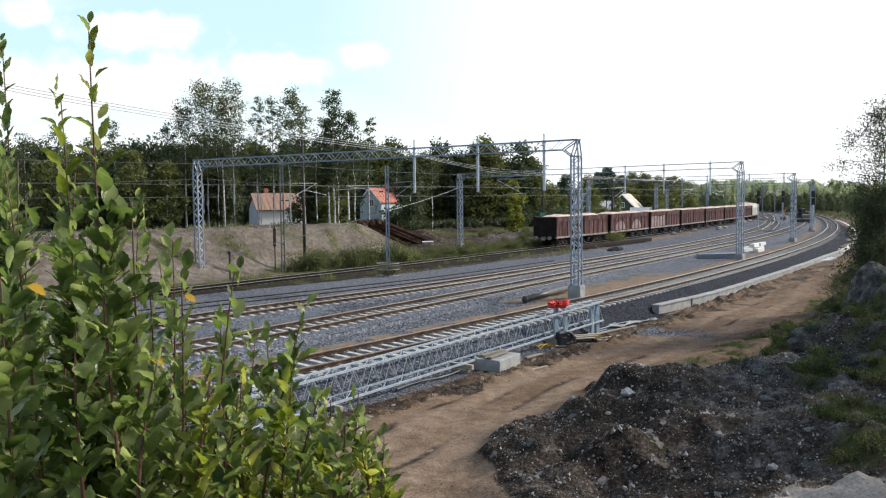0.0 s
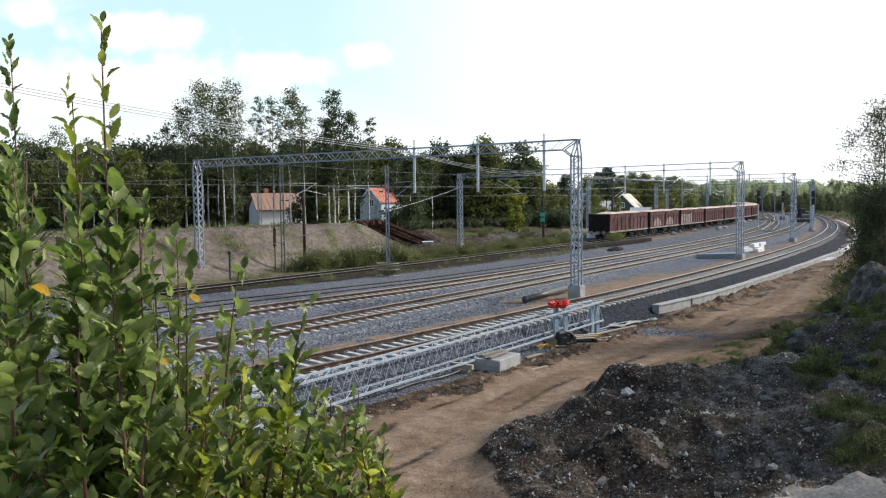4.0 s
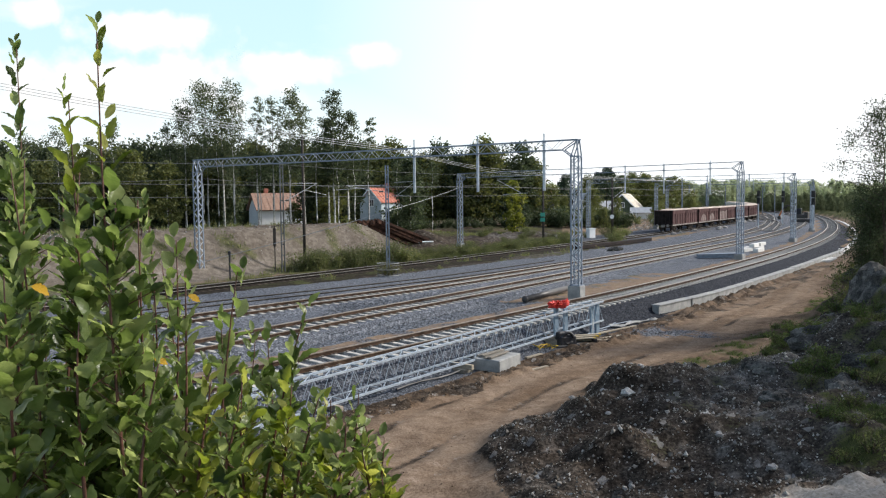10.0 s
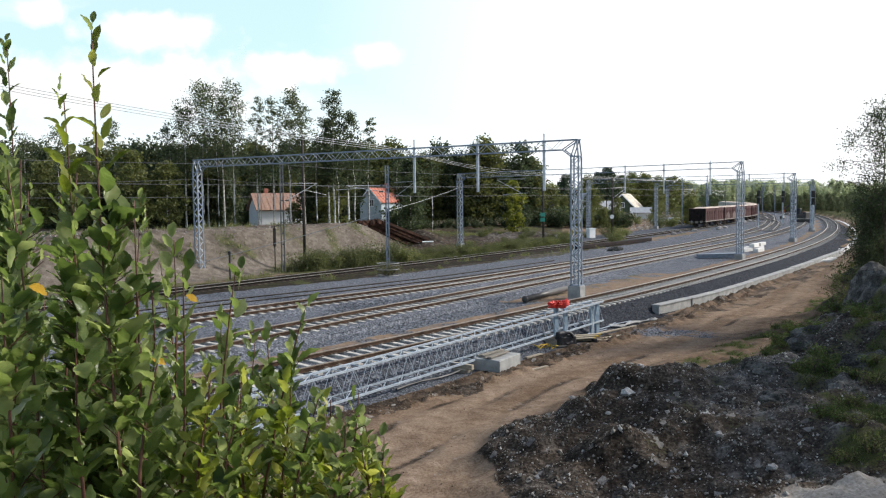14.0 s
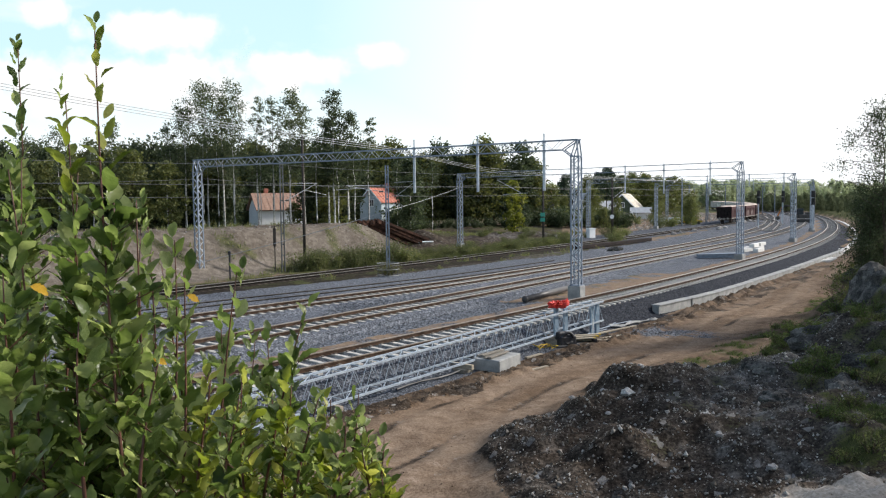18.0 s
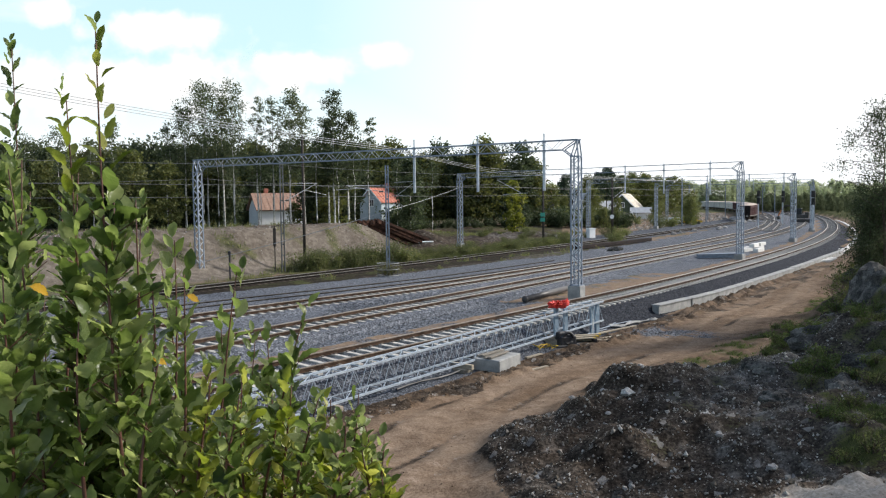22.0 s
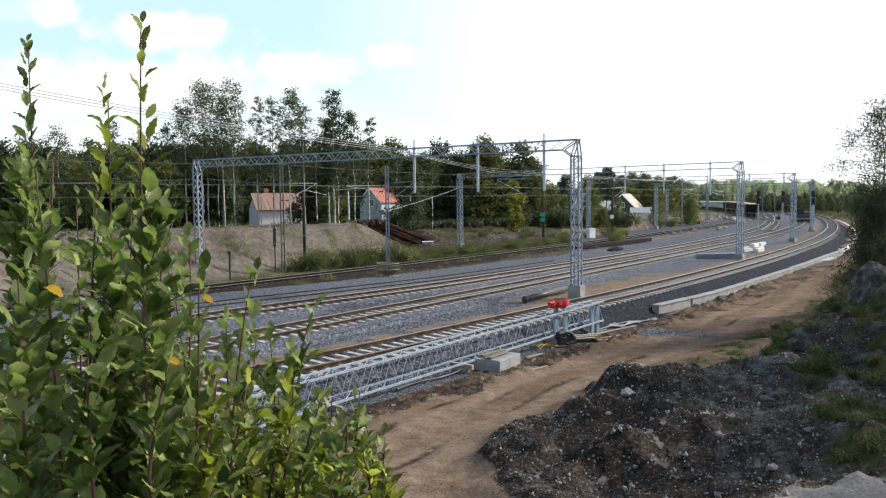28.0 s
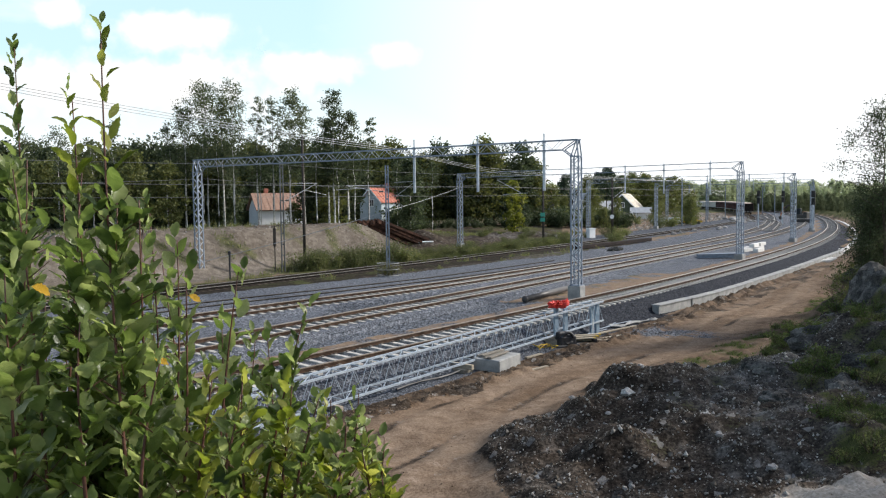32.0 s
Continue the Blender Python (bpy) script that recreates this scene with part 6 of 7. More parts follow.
def scatter_stones(name, n, box, keep, size, material, seed, label):
    """Many small stones as one mesh, on the ground inside a plan box where keep() holds."""
    rnd = np.random.default_rng(seed)
    xs, ys = rnd.uniform(box[0], box[1], n), rnd.uniform(box[2], box[3], n)
    z, bal, gra, dar, fre = land(xs, ys)
    ok = keep(xs, ys, z, bal - fre * bal, gra, dar) if name != "dark_ballast" else (bal > 0.5) & (fre > 0.45)
    g = Geo()
    base = [Vector(p) for p in ((1, 0, 0), (-1, 0, 0), (0, 1, 0), (0, -1, 0), (0, 0, 0.8), (0, 0, -0.6))]
    faces = [(4, 0, 2), (4, 2, 1), (4, 1, 3), (4, 3, 0), (5, 2, 0), (5, 1, 2), (5, 3, 1), (5, 0, 3)]
    for x, y, h in zip(xs[ok], ys[ok], z[ok]):
        s = size * float(min(2.0, rnd.lognormal(0, 0.45)))
        q = Euler(rnd.uniform(0, 6.28, 3)).to_matrix()
        j = rnd.uniform(0.6, 1.2, 6)
        g.add([q @ (p * s * float(k)) + Vector((x, y, h + s * 0.25)) for p, k in zip(base, j)], faces)
    return single(name, g, material, label, "stones", kind="stuff")


def stony(name, colors):
    m = leafmat(name, colors, 3, 0.9, through_light=0.0)
    return m


M["cobbles"] = stony("pale_cobbles", [(0.16, 0.15, 0.14), (0.32, 0.31, 0.295), (0.58, 0.56, 0.53)])
M["pebbles"] = stony("soil_pebbles", [(0.05, 0.043, 0.034), (0.14, 0.122, 0.10), (0.60, 0.57, 0.53)])
M["ballaststone"] = stony("ballast_stones", [(0.06, 0.064, 0.07), (0.14, 0.15, 0.16), (0.32, 0.33, 0.35)])
scatter_stones("heap_stones", 22000, (1, 12, 14, 28), lambda x, y, z, b, g, d: (d > 0.35) & (g < 0.35) & (z > -0.86), 0.017, M["pebbles"], 1, "pale and dark stones in the soil heap")
scatter_stones("heap_cobbles", 1100, (1, 12, 13.5, 28), lambda x, y, z, b, g, d: (d > 0.6) & (g < 0.4) & (lumps(x, y, 1.6, 5) > -0.25), 0.034, M["cobbles"], 21, "pale cobbles and stones in the soil heap")
scatter_stones("soil_clods", 1500, (1, 13, 13.5, 29), lambda x, y, z, b, g, d: (d > 0.35) & (g < 0.35) & (z > -0.86), 0.042, M["pebbles"], 2, "clods and stones in the dark soil heap")
scatter_stones("ballast_stones", 42000, (-6, 12, 21, 50), lambda x, y, z, b, g, d: (b > 0.5) & (z < -0.2), 0.026, M["ballaststone"], 3, "grey crushed ballast stones between the tracks")
M["stonepale"] = stony("yard_rubble", [(0.16, 0.14, 0.12), (0.36, 0.32, 0.28), (0.64, 0.60, 0.56)])
M["clods"] = stony("brown_clods", [(0.09, 0.065, 0.046), (0.16, 0.118, 0.085), (0.28, 0.22, 0.17)])
scatter_stones("bank_stones", 2600, (-40, -2, 54, 92), lambda x, y, z, b, g, d: (z > 0.0), 0.045, M["cobbles"], 14, "pale stones in the sand bank")
scatter_stones("bank_pebbles", 9000, (-40, -2, 54, 92), lambda x, y, z, b, g, d: (z > 0.0), 0.032, M["clods"], 11, "stones and clods in the sand bank")
scatter_stones("yard_rubble", 9000, (34, 96, 126, 285), lambda x, y, z, b, g, d: (to_line(LINES["goods"], x, y) < -6.5) & (lumps(x, y, 4, 2) > -0.5), 0.19, M["stonepale"], 12, "pale rubble and gravel heaps in the far yard")
scatter_stones("dirt_clods", 20000, (-5, 20, 18, 52), lambda x, y, z, b, g, d: (b < 0.3) & (d > 0.18) & (d < 0.8) & (z < -0.2) & (to_line(LINES["main"], x, y) < 4.7), 0.032, M["clods"], 9, "brown clods and rubble on the dirt berm")
M["darkstone"] = stony("fresh_dark_stones", [(0.02, 0.021, 0.024), (0.05, 0.053, 0.06), (0.12, 0.125, 0.135)])
scatter_stones("dark_ballast", 26000, (-6, 16, 18, 56), None, 0.028, M["darkstone"], 6, "dark fresh ballast stones on the shoulder")
scatter_stones("dirt_pebbles", 2200, (-4, 16, 12.4, 44), lambda x, y, z, b, g, d: (b < 0.3) & (d < 0.3), 0.015, M["clods"], 4, "small stones on the dirt road")


# rock outcrops on the bank
def rock(x, y, z, sx, sy, sz, seed, label="grey rock outcrop on the grassy bank"):
    bm = bmesh.new()
    bmesh.ops.create_icosphere(bm, subdivisions=4, radius=1)
    for v in bm.verts:
        p = v.co.copy()
        k = 1 + 0.34 * abs(noise.noise(p * 1.5 + Vector((seed, seed, 0)))) - 0.1 + 0.30 * noise.noise(p * 1.1 + Vector((seed, 0, seed))) + 0.14 * noise.noise(p * 3.1 + Vector((0, seed, 0))) + 0.05 * noise.noise(p * 8) + 0.28 * (noise.voronoi(p * 1.5 + Vector((seed, 0, 0)))[0][0] - 0.45) + 0.12 * (noise.voronoi(p * 3.7)[0][0] - 0.4)
        v.co = Vector((p.x * sx, p.y * sy, p.z * sz)) * k
    me = bpy.data.meshes.new("rock")
    bm.to_mesh(me)
    bm.free()
    me.materials.append(M["rock"])
    ob = tagged(new("rock", me), label, "rock", "rocks on the bank")
    ob.matrix_basis = pose(x, y, height(x, y) + z, 0, 0, seed * 50)
    return ob


for k, r in enumerate(((17.3, 31.0, -0.75, 1.7, 1.4, 1.35), (16.2, 31.4, -0.45, 0.8, 0.7, 0.6), (12.5, 25.6, -0.25, 1.3, 0.45, 0.55), (15.0, 26.6, -0.3, 1.4, 0.8, 0.8), (9.7, 19.2, -0.16, 0.85, 0.35, 0.36), (8.6, 21.6, -0.1, 0.55, 0.4, 0.3),
                       (14.4, 29.2, -0.2, 0.8, 0.4, 0.35), (13.7, 21.4, -0.3, 1.2, 0.8, 0.7), (18.9, 33.0, -0.3, 1.5, 1.2, 1.0), (8.1, 19.4, -0.1, 0.45, 0.35, 0.26), (11.2, 24.4, -0.2, 0.6, 0.35, 0.35), (12.0, 21.8, -0.2, 0.8, 0.4, 0.4), (13.0, 27.6, -0.25, 0.9, 0.5, 0.45), (11.0, 20.4, -0.2, 0.8, 0.35, 0.4))):
    rock(*r, seed=k + 1)
for k, r in enumerate(((18.6, 86.0, 0.12, 0.7, 0.35, 0.3), (18.0, 85.5, 0.08, 0.4, 0.3, 0.2), (19.2, 86.6, 0.08, 0.35, 0.3, 0.25))):
    rock(*r, seed=k + 31, label="dark broken lump of rock on the ballast")


# ---------------------------------------------------------------- signs, signals, cabinets
def plain_sign(x, y, z, w, h, rz, material, label, name="sign"):
    single(name, Geo().box((w, 0.03, h), bevel=0.01), material, label, "sign", at=pose(x, y, z, 0, 0, rz))


plain_sign(12.9, 103.1, 3.35, 0.62, 0.5, 10, M["green"], "green sign board fixed to the dark pole")
plain_sign(12.9, 103.1, 2.7, 0.62, 0.5, 10, M["green"], "green sign board fixed to the dark pole")
single("round_sign", Geo().rod((0, -0.02, 0), (0, 0.02, 0), 0.32, n=24), M["whitepaint"], "round white sign on the dark pole", "sign", at=pose(25.3, 119.4, 2.6))
single("relay_cabinet", Geo().box((1.15, 0.7, 1.35), pose(0, 0, 0.6), 0.04).box((1.25, 0.8, 0.08), pose(0, 0, 1.3)), M["whitepaint"], "white relay cabinet beside the goods track", "cabinet", at=pose(21.7, 117.0, -0.35, 0, 0, 30))
single("marker_post", Geo().rod((0, 0, -0.2), (0, 0, 1.9), 0.07, n=8).box((0.22, 0.2, 0.3), pose(0, 0, 1.85), 0.04), M["blackplastic"], "short black marker post beside the old track", "post", at=pose(-16.2, 60.5, -0.3))
single("pole_cabinet", Geo().box((0.22, 0.26, 1.5), pose(0, 0, 2.6), 0.03).box((0.62, 0.5, 0.05), pose(0.06, 0, 3.5, 0, -14)).bar((0, 0, -0.2), (0, 0, 3.5), 0.08), M["darkpole"], "dark electrical cabinet under a small tilted roof at the bank's foot", "cabinet", at=pose(-13.75, 65.25, -0.1, 0, 0, 20))
single("plastic_sheet", Geo().box((3.2, 1.2, 0.12), bevel=0.05).box((1.4, 0.8, 0.2), pose(-0.6, 0.1, 0.1), 0.08), M["whitepaint"], "crumpled white plastic sheet on the ground", "sheet", at=pose(-2.8, 95.0, height(-2.8, 95.0) + 0.05, 0, 0, 15))


def signal_post(x, y, top, lattice_mast=False, rz=0):
    t = thing("railway_signal", "grey railway signal with two black heads", "railway signal", "railway signals", at=pose(x, y, 0, 0, 0, rz))
    part("post", Geo().rod((0, 0, -0.5), (0, 0, top - 0.1), 0.09, n=10), M["zinc"], t)
    part("concrete_foot", Geo().box((0.6, 0.6, 0.4), pose(0, 0, -0.35), 0.04), M["concrete"], t)
    for z in (top - 0.55, top - 1.75):
        h = part("signal_head", Geo().box((0.66, 0.22, 1.1), pose(0, -0.16, z), 0.08), M["signal"], t, "black signal head")
        for dz in (-0.28, 0.05, 0.38):
            part("lamp_hood", Geo().rod((0, -0.26, z + dz), (0, -0.5, z + dz), 0.12, n=10), M["signal"], h)
    g = Geo().bar((0.15, 0.16, -0.2), (0.15, 0.16, top - 0.6), 0.025).bar((-0.15, 0.16, -0.2), (-0.15, 0.16, top - 0.6), 0.025)
    for k in range(int((top - 0.6) / 0.4)):
        g.bar((-0.15, 0.16, 0.1 + 0.4 * k), (0.15, 0.16, 0.1 + 0.4 * k), 0.02)
    part("ladder", g, M["zinc"], t)


signal_post(55.5, 140.6, 6.4)
signal_post(67.5, 158.7, 6.4)
signal_post(60.0, 129.6, 6.2)


# rusty sheet piles heaped down the end of the sand bank
srnd = random.Random(4)
U_RING = [(-0.25, 0.26), (-0.25, 0.0), (0.25, 0.0), (0.25, 0.26), (0.19, 0.26), (0.19, 0.06), (-0.19, 0.06), (-0.19, 0.26)]
pile_me = Geo().loft([[(e * (3.9 if e < 0 else 3.7), u * 1.0, w * 1.1) for u, w in U_RING] for e in (-1, 1)]).mesh("sheet_pile", M["rustsheet"])
for k in range(16):
    ob = tagged(new("sheet_pile", pile_me), "long rusty sheet pile heaped on the bank's end", "sheet pile", "heap of rusty sheet piles")
    f, q = (k % 11) / 10, k // 11
    if q:
        f = 0.18 + 0.16 * (k - 11)
    a = Vector((-9.95 + 2.65 * f + srnd.uniform(-0.15, 0.15), 83.5 + 1.5 * f, 2.72 + 0.68 * f + 0.24 * q + srnd.uniform(-0.08, 0.08)))
    b = Vector((-6.45 + 5.0 * f + srnd.uniform(-0.3, 0.3), 88 + 4 * f + srnd.uniform(-0.4, 0.4), 0.42 + 0.12 * f + 0.26 * q))
    d = (b - a).normalized()
    ob.matrix_basis = Matrix.Translation(a * 0.45 + b * 0.55) @ d.to_track_quat("X", "Z").to_matrix().to_4x4()


# ---------------------------------------------------------------- houses
def window(parent, x, z, w, h, y, face):
    """A window in the wall at y, facing -y or +y by face."""
    g = Geo()
    for e in (-1, 1):
        g.box((0.09, 0.08, h + 0.12), pose(x + e * (w / 2 + 0.03), y + face * 0.05, z))
        g.box((w + 0.14, 0.08, 0.09), pose(x, y + face * 0.05, z + e * (h / 2 + 0.03)))
    g.box((0.06, 0.06, h), pose(x, y + face * 0.05, z))
    f = part("window", g, M["whitepaint"], parent, "white window frame")
    part("pane", Geo().box((w, 0.03, h), pose(x, y + face * 0.025, z)), M["glass"], f)


def house(x, y, z, rz, w, d, h, roof_h, wall, roof, label, wins=(), over=0.45, name="house", chimney=True):
    """Gabled house: width w along x, depth d along y, ridge along y; gable ends at -y and +y."""
    t = thing(name, label, "house", "houses behind the yard", at=pose(x, y, z, 0, 0, rz))
    g = Geo()
    v = [(-w / 2, -d / 2, -1.0), (w / 2, -d / 2, -1.0), (w / 2, -d / 2, h), (0, -d / 2, h + roof_h), (-w / 2, -d / 2, h)]
    v += [(a, d / 2, c) for a, b, c in v]
    g.add(v, [(0, 1, 2, 3, 4), (9, 8, 7, 6, 5), (1, 6, 7, 2), (0, 4, 9, 5)])
    part("wall", g, wall, t)
    sl = math.hypot(w / 2, roof_h)
    ang = math.degrees(math.atan2(roof_h, w / 2))
    for s in (-1, 1):
        g = Geo().box((sl + over, d + 2 * over, 0.14), pose(s * (w / 4 + over * 0.36), 0, h + roof_h / 2 - over * 0.36 * roof_h / (w / 2) + 0.09, 0, s * ang, 0))
        rf = part("roof", g, roof, t)
        for k in range(int((d + 2 * over) / 0.8)):
            part("roof_rib", Geo().box((sl + over, 0.06, 0.06), pose(s * (w / 4 + over * 0.36), -d / 2 - over + 0.4 + 0.8 * k, h + roof_h / 2 - over * 0.36 * roof_h / (w / 2) + 0.19, 0, s * ang, 0)), roof, rf)
    g = Geo()
    for s in (-1, 1):
        g.box((sl + over, 0.05, 0.22), pose(s * (w / 4 + over * 0.36), -d / 2 - over, h + roof_h / 2 - over * 0.36 * roof_h / (w / 2) + 0.02, 0, s * ang, 0))
    part("barge_board", g, M["whitepaint"], t)
    if chimney:
        part("chimney", Geo().box((0.6, 0.6, 1.3), pose(0.3, d * 0.2, h + roof_h + 0.2), 0.03), M["rooftile"], t)
    for wx, wz, ww, wh in wins:
        window(t, wx, wz, ww, wh, -d / 2, -1)
    return t


house(-25.6, 122.5, 1.2, 116, 6.4, 6.6, 3.1, 2.3, M["render_white"], M["roofbrown"], "white plastered house with faded brown roof behind birches", [(-1.8, 1.6, 1.0, 1.1)], 0.4)
house(-10.0, 131.5, 1.3, -35, 4.5, 5.6, 3.9, 2.2, M["boards_blue"], M["rooftile"], "pale blue-grey wooden house with orange tiled roof", [(0.25, 3.75, 0.85, 1.05)], 0.35)
house(27.5, 192, 0.3, 70, 8, 9, 3.4, 3.0, M["boards_blue"], M["roofdark"], "grey house with dark roof half hidden by bushes", [(-2, 1.6, 1, 1.2), (1.5, 1.6, 1, 1.2)])
house(33.5, 196, 0.3, 20, 7, 9, 3.2, 3.0, M["render_white"], M["roofgrey"], "white house with grey roof among bushes", [(-1.5, 1.6, 1, 1.2), (1.5, 1.6, 1, 1.2)])
house(47.3, 206, 0.0, -27, 6.6, 8, 2.9, 3.4, M["boards_green"], M["roofcream"], "dark green house with steep cream roof and white barge boards", [(0, 3.6, 1, 1.2)], chimney=False)
house(48.4, 195, -0.2, 77, 4.4, 4.4, 2.0, 1.1, M["whitepaint"], M["roofgrey"], "low white outbuilding with flat grey roof", [(0, 1.0, 0.8, 0.8)], name="outbuilding", chimney=False)
house(41.0, 178.0, -0.3, 30, 2.4, 3.2, 1.7, 0.5, M["yellowboards"], M["roofdark"], "small yellow shed with dark roof beside the bushes", [], 0.2, "shed", False)
house(39.5, 196, 0.0, 100, 5, 6, 2.2, 2.4, M["render_white"], M["roofgrey"], "white house with pale roof behind the pine", [(-1.2, 1.5, 1, 1.1), (1.2, 1.5, 1, 1.1)])


# parked cars at the far yard and a digger
def car(x, y, rz, material, label):
    t = thing("parked_car", label, "car", "parked cars", at=pose(x, y, height(x, y), 0, 0, rz))
    prof = [(-2.1, 0.35), (2.1, 0.35), (2.15, 0.75), (1.2, 0.9), (0.6, 1.4), (-1.2, 1.42), (-1.9, 0.95), (-2.15, 0.8)]
    g = Geo().loft([[(px, -0.82, pz) for px, pz in prof], [(px, 0.82, pz) for px, pz in prof]])
    part("body", g, material, t)
    part("side_window", Geo().box((1.7, 1.68, 0.34), pose(-0.25, 0, 1.15), top=0.8), M["glass"], t)
    wh = Geo().rod((0, -0.1, 0), (0, 0.1, 0), 0.32, n=14).mesh("wheel", M["blackplastic"])
    for a in (-1.3, 1.3):
        for b in (-0.75, 0.75):
            part("wheel", wh, None, t, at=pose(a, b, 0.32))


car(54.0, 173.5, 10, M["yellow"], "small yellow car parked beyond the goods track")
car(51.0, 174.5, 15, M["whitepaint"], "white car parked beyond the goods track")
car(47.0, 172.0, 20, M["roofgrey"], "grey car parked beyond the goods track")

digger = thing("excavator", "dark tracked excavator working between the far tracks", "excavator", at=pose(75.6, 168.5, -0.35) @ Matrix.Scale(0.95, 4))
for s in (-1, 1):
    g = Geo()
    ring = [(0.45 * math.cos(a) + (1.3 if math.cos(a) > 0 else -1.3), 0.45 + 0.45 * math.sin(a)) for a in [2 * math.pi * k / 14 for k in range(14)]]
    g.loft([[(px, s * 1.05 - 0.25, pz) for px, pz in ring], [(px, s * 1.05 + 0.25, pz) for px, pz in ring]])
    part("crawler_track", g, M["blackplastic"], digger)
upper = part("upper_body", Geo().box((2.6, 2.2, 0.9), pose(-0.4, 0, 1.5), 0.1).box((0.9, 2.1, 0.7), pose(-1.3, 0, 2.1), 0.1), M["wetsteel"], digger)
part("cab", Geo().box((1.3, 0.95, 1.5), pose(0.4, 0.55, 2.5), 0.1), M["glass"], upper, "glazed cab")
part("boom", Geo().pipe([(0.6, -0.3, 1.8), (2.0, -0.3, 3.7), (3.2, -0.3, 3.9), (4.3, -0.3, 3.0)], 0.2, 6), M["wetsteel"], upper)
part("dipper_arm", Geo().pipe([(4.0, -0.3, 3.5), (4.9, -0.3, 1.6)], 0.15, 6), M["orange"], upper)
part("bucket", Geo().box((0.7, 1.0, 0.7), pose(4.8, -0.3, 1.2, 0, 30), 0.1), M["wetsteel"], upper)
single("tarpaulin", Geo().box((0.8, 0.6, 0.45), bevel=0.12), M["lime"], "small lime green cover on the ground", "cover", at=pose(75.6, 168, -0.1))
# track that leaves the yard beyond the signals
LINES["link"] = smooth_line([(52, 128), (62, 150), (70.5, 170), (80, 199), (90, 226), (99, 252)], STEP)
track("link", "track_link", "pale curved turnout rails on concrete sleepers", M["rust"], M["sleeper"], True, 0)
for k in range(22):
    s = drnd.uniform(0.25, 0.6)
    x, y = 66 + 0.55 * k + drnd.uniform(-2, 2), 172 + 2.2 * k + drnd.uniform(-3, 3)
    ob = tagged(new("stone", STONES[k % 5]), "pale rubble beside the far turnout", "stone", "rubble of the far yard")
    ob.matrix_basis = pose(x, y, -0.2, 0, 0, 33 * k)
    ob.scale = (s * 1.6, s, s)


# ---------------------------------------------------------------- grass and weeds
def tufts(name, n, box, keep, blade, seed, material, label, per=9):
    rnd = np.random.default_rng(seed)
    xs, ys = rnd.uniform(box[0], box[1], n), rnd.uniform(box[2], box[3], n)
    z, bal, gra, dar = land(xs, ys)[:4]
    ok = keep(xs, ys, z, bal, gra, dar)
    g = Geo()
    for x, y, h in zip(xs[ok], ys[ok], z[ok]):
        for _ in range(per):
            a, l = rnd.uniform(0, 6.28), blade * rnd.uniform(0.5, 1.3)
            bx, by = x + rnd.normal(0, blade * 0.35), y + rnd.normal(0, blade * 0.35)
            dx, dy = math.cos(a), math.sin(a)
            w, lean = blade * 0.05, rnd.uniform(0.15, 0.7)
            g.add([(bx - dy * w, by + dx * w, h - 0.02), (bx + dy * w, by - dx * w, h - 0.02), (bx + dx * l * lean * 0.5 + dy * w * 0.7, by + dy * l * lean * 0.5 - dx * w * 0.7, h + l * 0.6), (bx + dx * l * lean, by + dy * l * lean, h + l * 0.95)],
                  [(0, 1, 2), (0, 2, 3)])
    return single(name, g, material, label, "grass", kind="stuff")


tufts("bank_grass", 22000, (5.5, 26, 12.5, 46), lambda x, y, z, b, g, d: (g > 0.5) & (d > 0.2) & ((y > 25.5) | (x > 0.45 * y)), 0.09, 1, M["leaf_bank"], "green weeds and grass on the rocky bank", 10)
tufts("bank_weeds", 9000, (5.5, 26, 12.5, 46), lambda x, y, z, b, g, d: (g > 0.55) & (d > 0.2) & ((y > 25.5) | (x > 0.45 * y)), 0.11, 5, M["leaf_bank"], "lighter weeds on the rocky bank", 8)
tufts("track_grass", 6500, (-22, 26, 58, 122), lambda x, y, z, b, g, d: (g > 0.5) & (b < 0.4) & (z < 1.2), 0.34, 2, M["grass"], "tall dry grass beside the old track", 7)
def beside_hedge(x, y, z, b, g, d):
    near = np.full(x.shape, 9.0)
    for p in hline[::2]:
        near = np.minimum(near, np.hypot(x - p[0], y - p[1]))
    return near < 1.5


tufts("hedge_grass", 6500, (-14, 19, 65, 109), beside_hedge, 0.5, 8, M["leaf_hedge"], "tall soft grass among the trackside bushes", 8)
tufts("sandbank_grass", 900, (-34, -8, 55, 84), lambda x, y, z, b, g, d: (g > 0.25) & (z > 0.2), 0.4, 3, M["grass"], "sparse dry grass on the sand bank", 7)


# ---------------------------------------------------------------- leafy shoots in the foreground
LEAF_OUT = [(0.0, 0.0), (0.10, 0.11), (0.20, 0.19), (0.30, 0.225), (0.40, 0.262), (0.50, 0.25), (0.60, 0.262), (0.70, 0.215), (0.79, 0.185), (0.88, 0.105), (0.94, 0.065), (1.0, 0.0)]


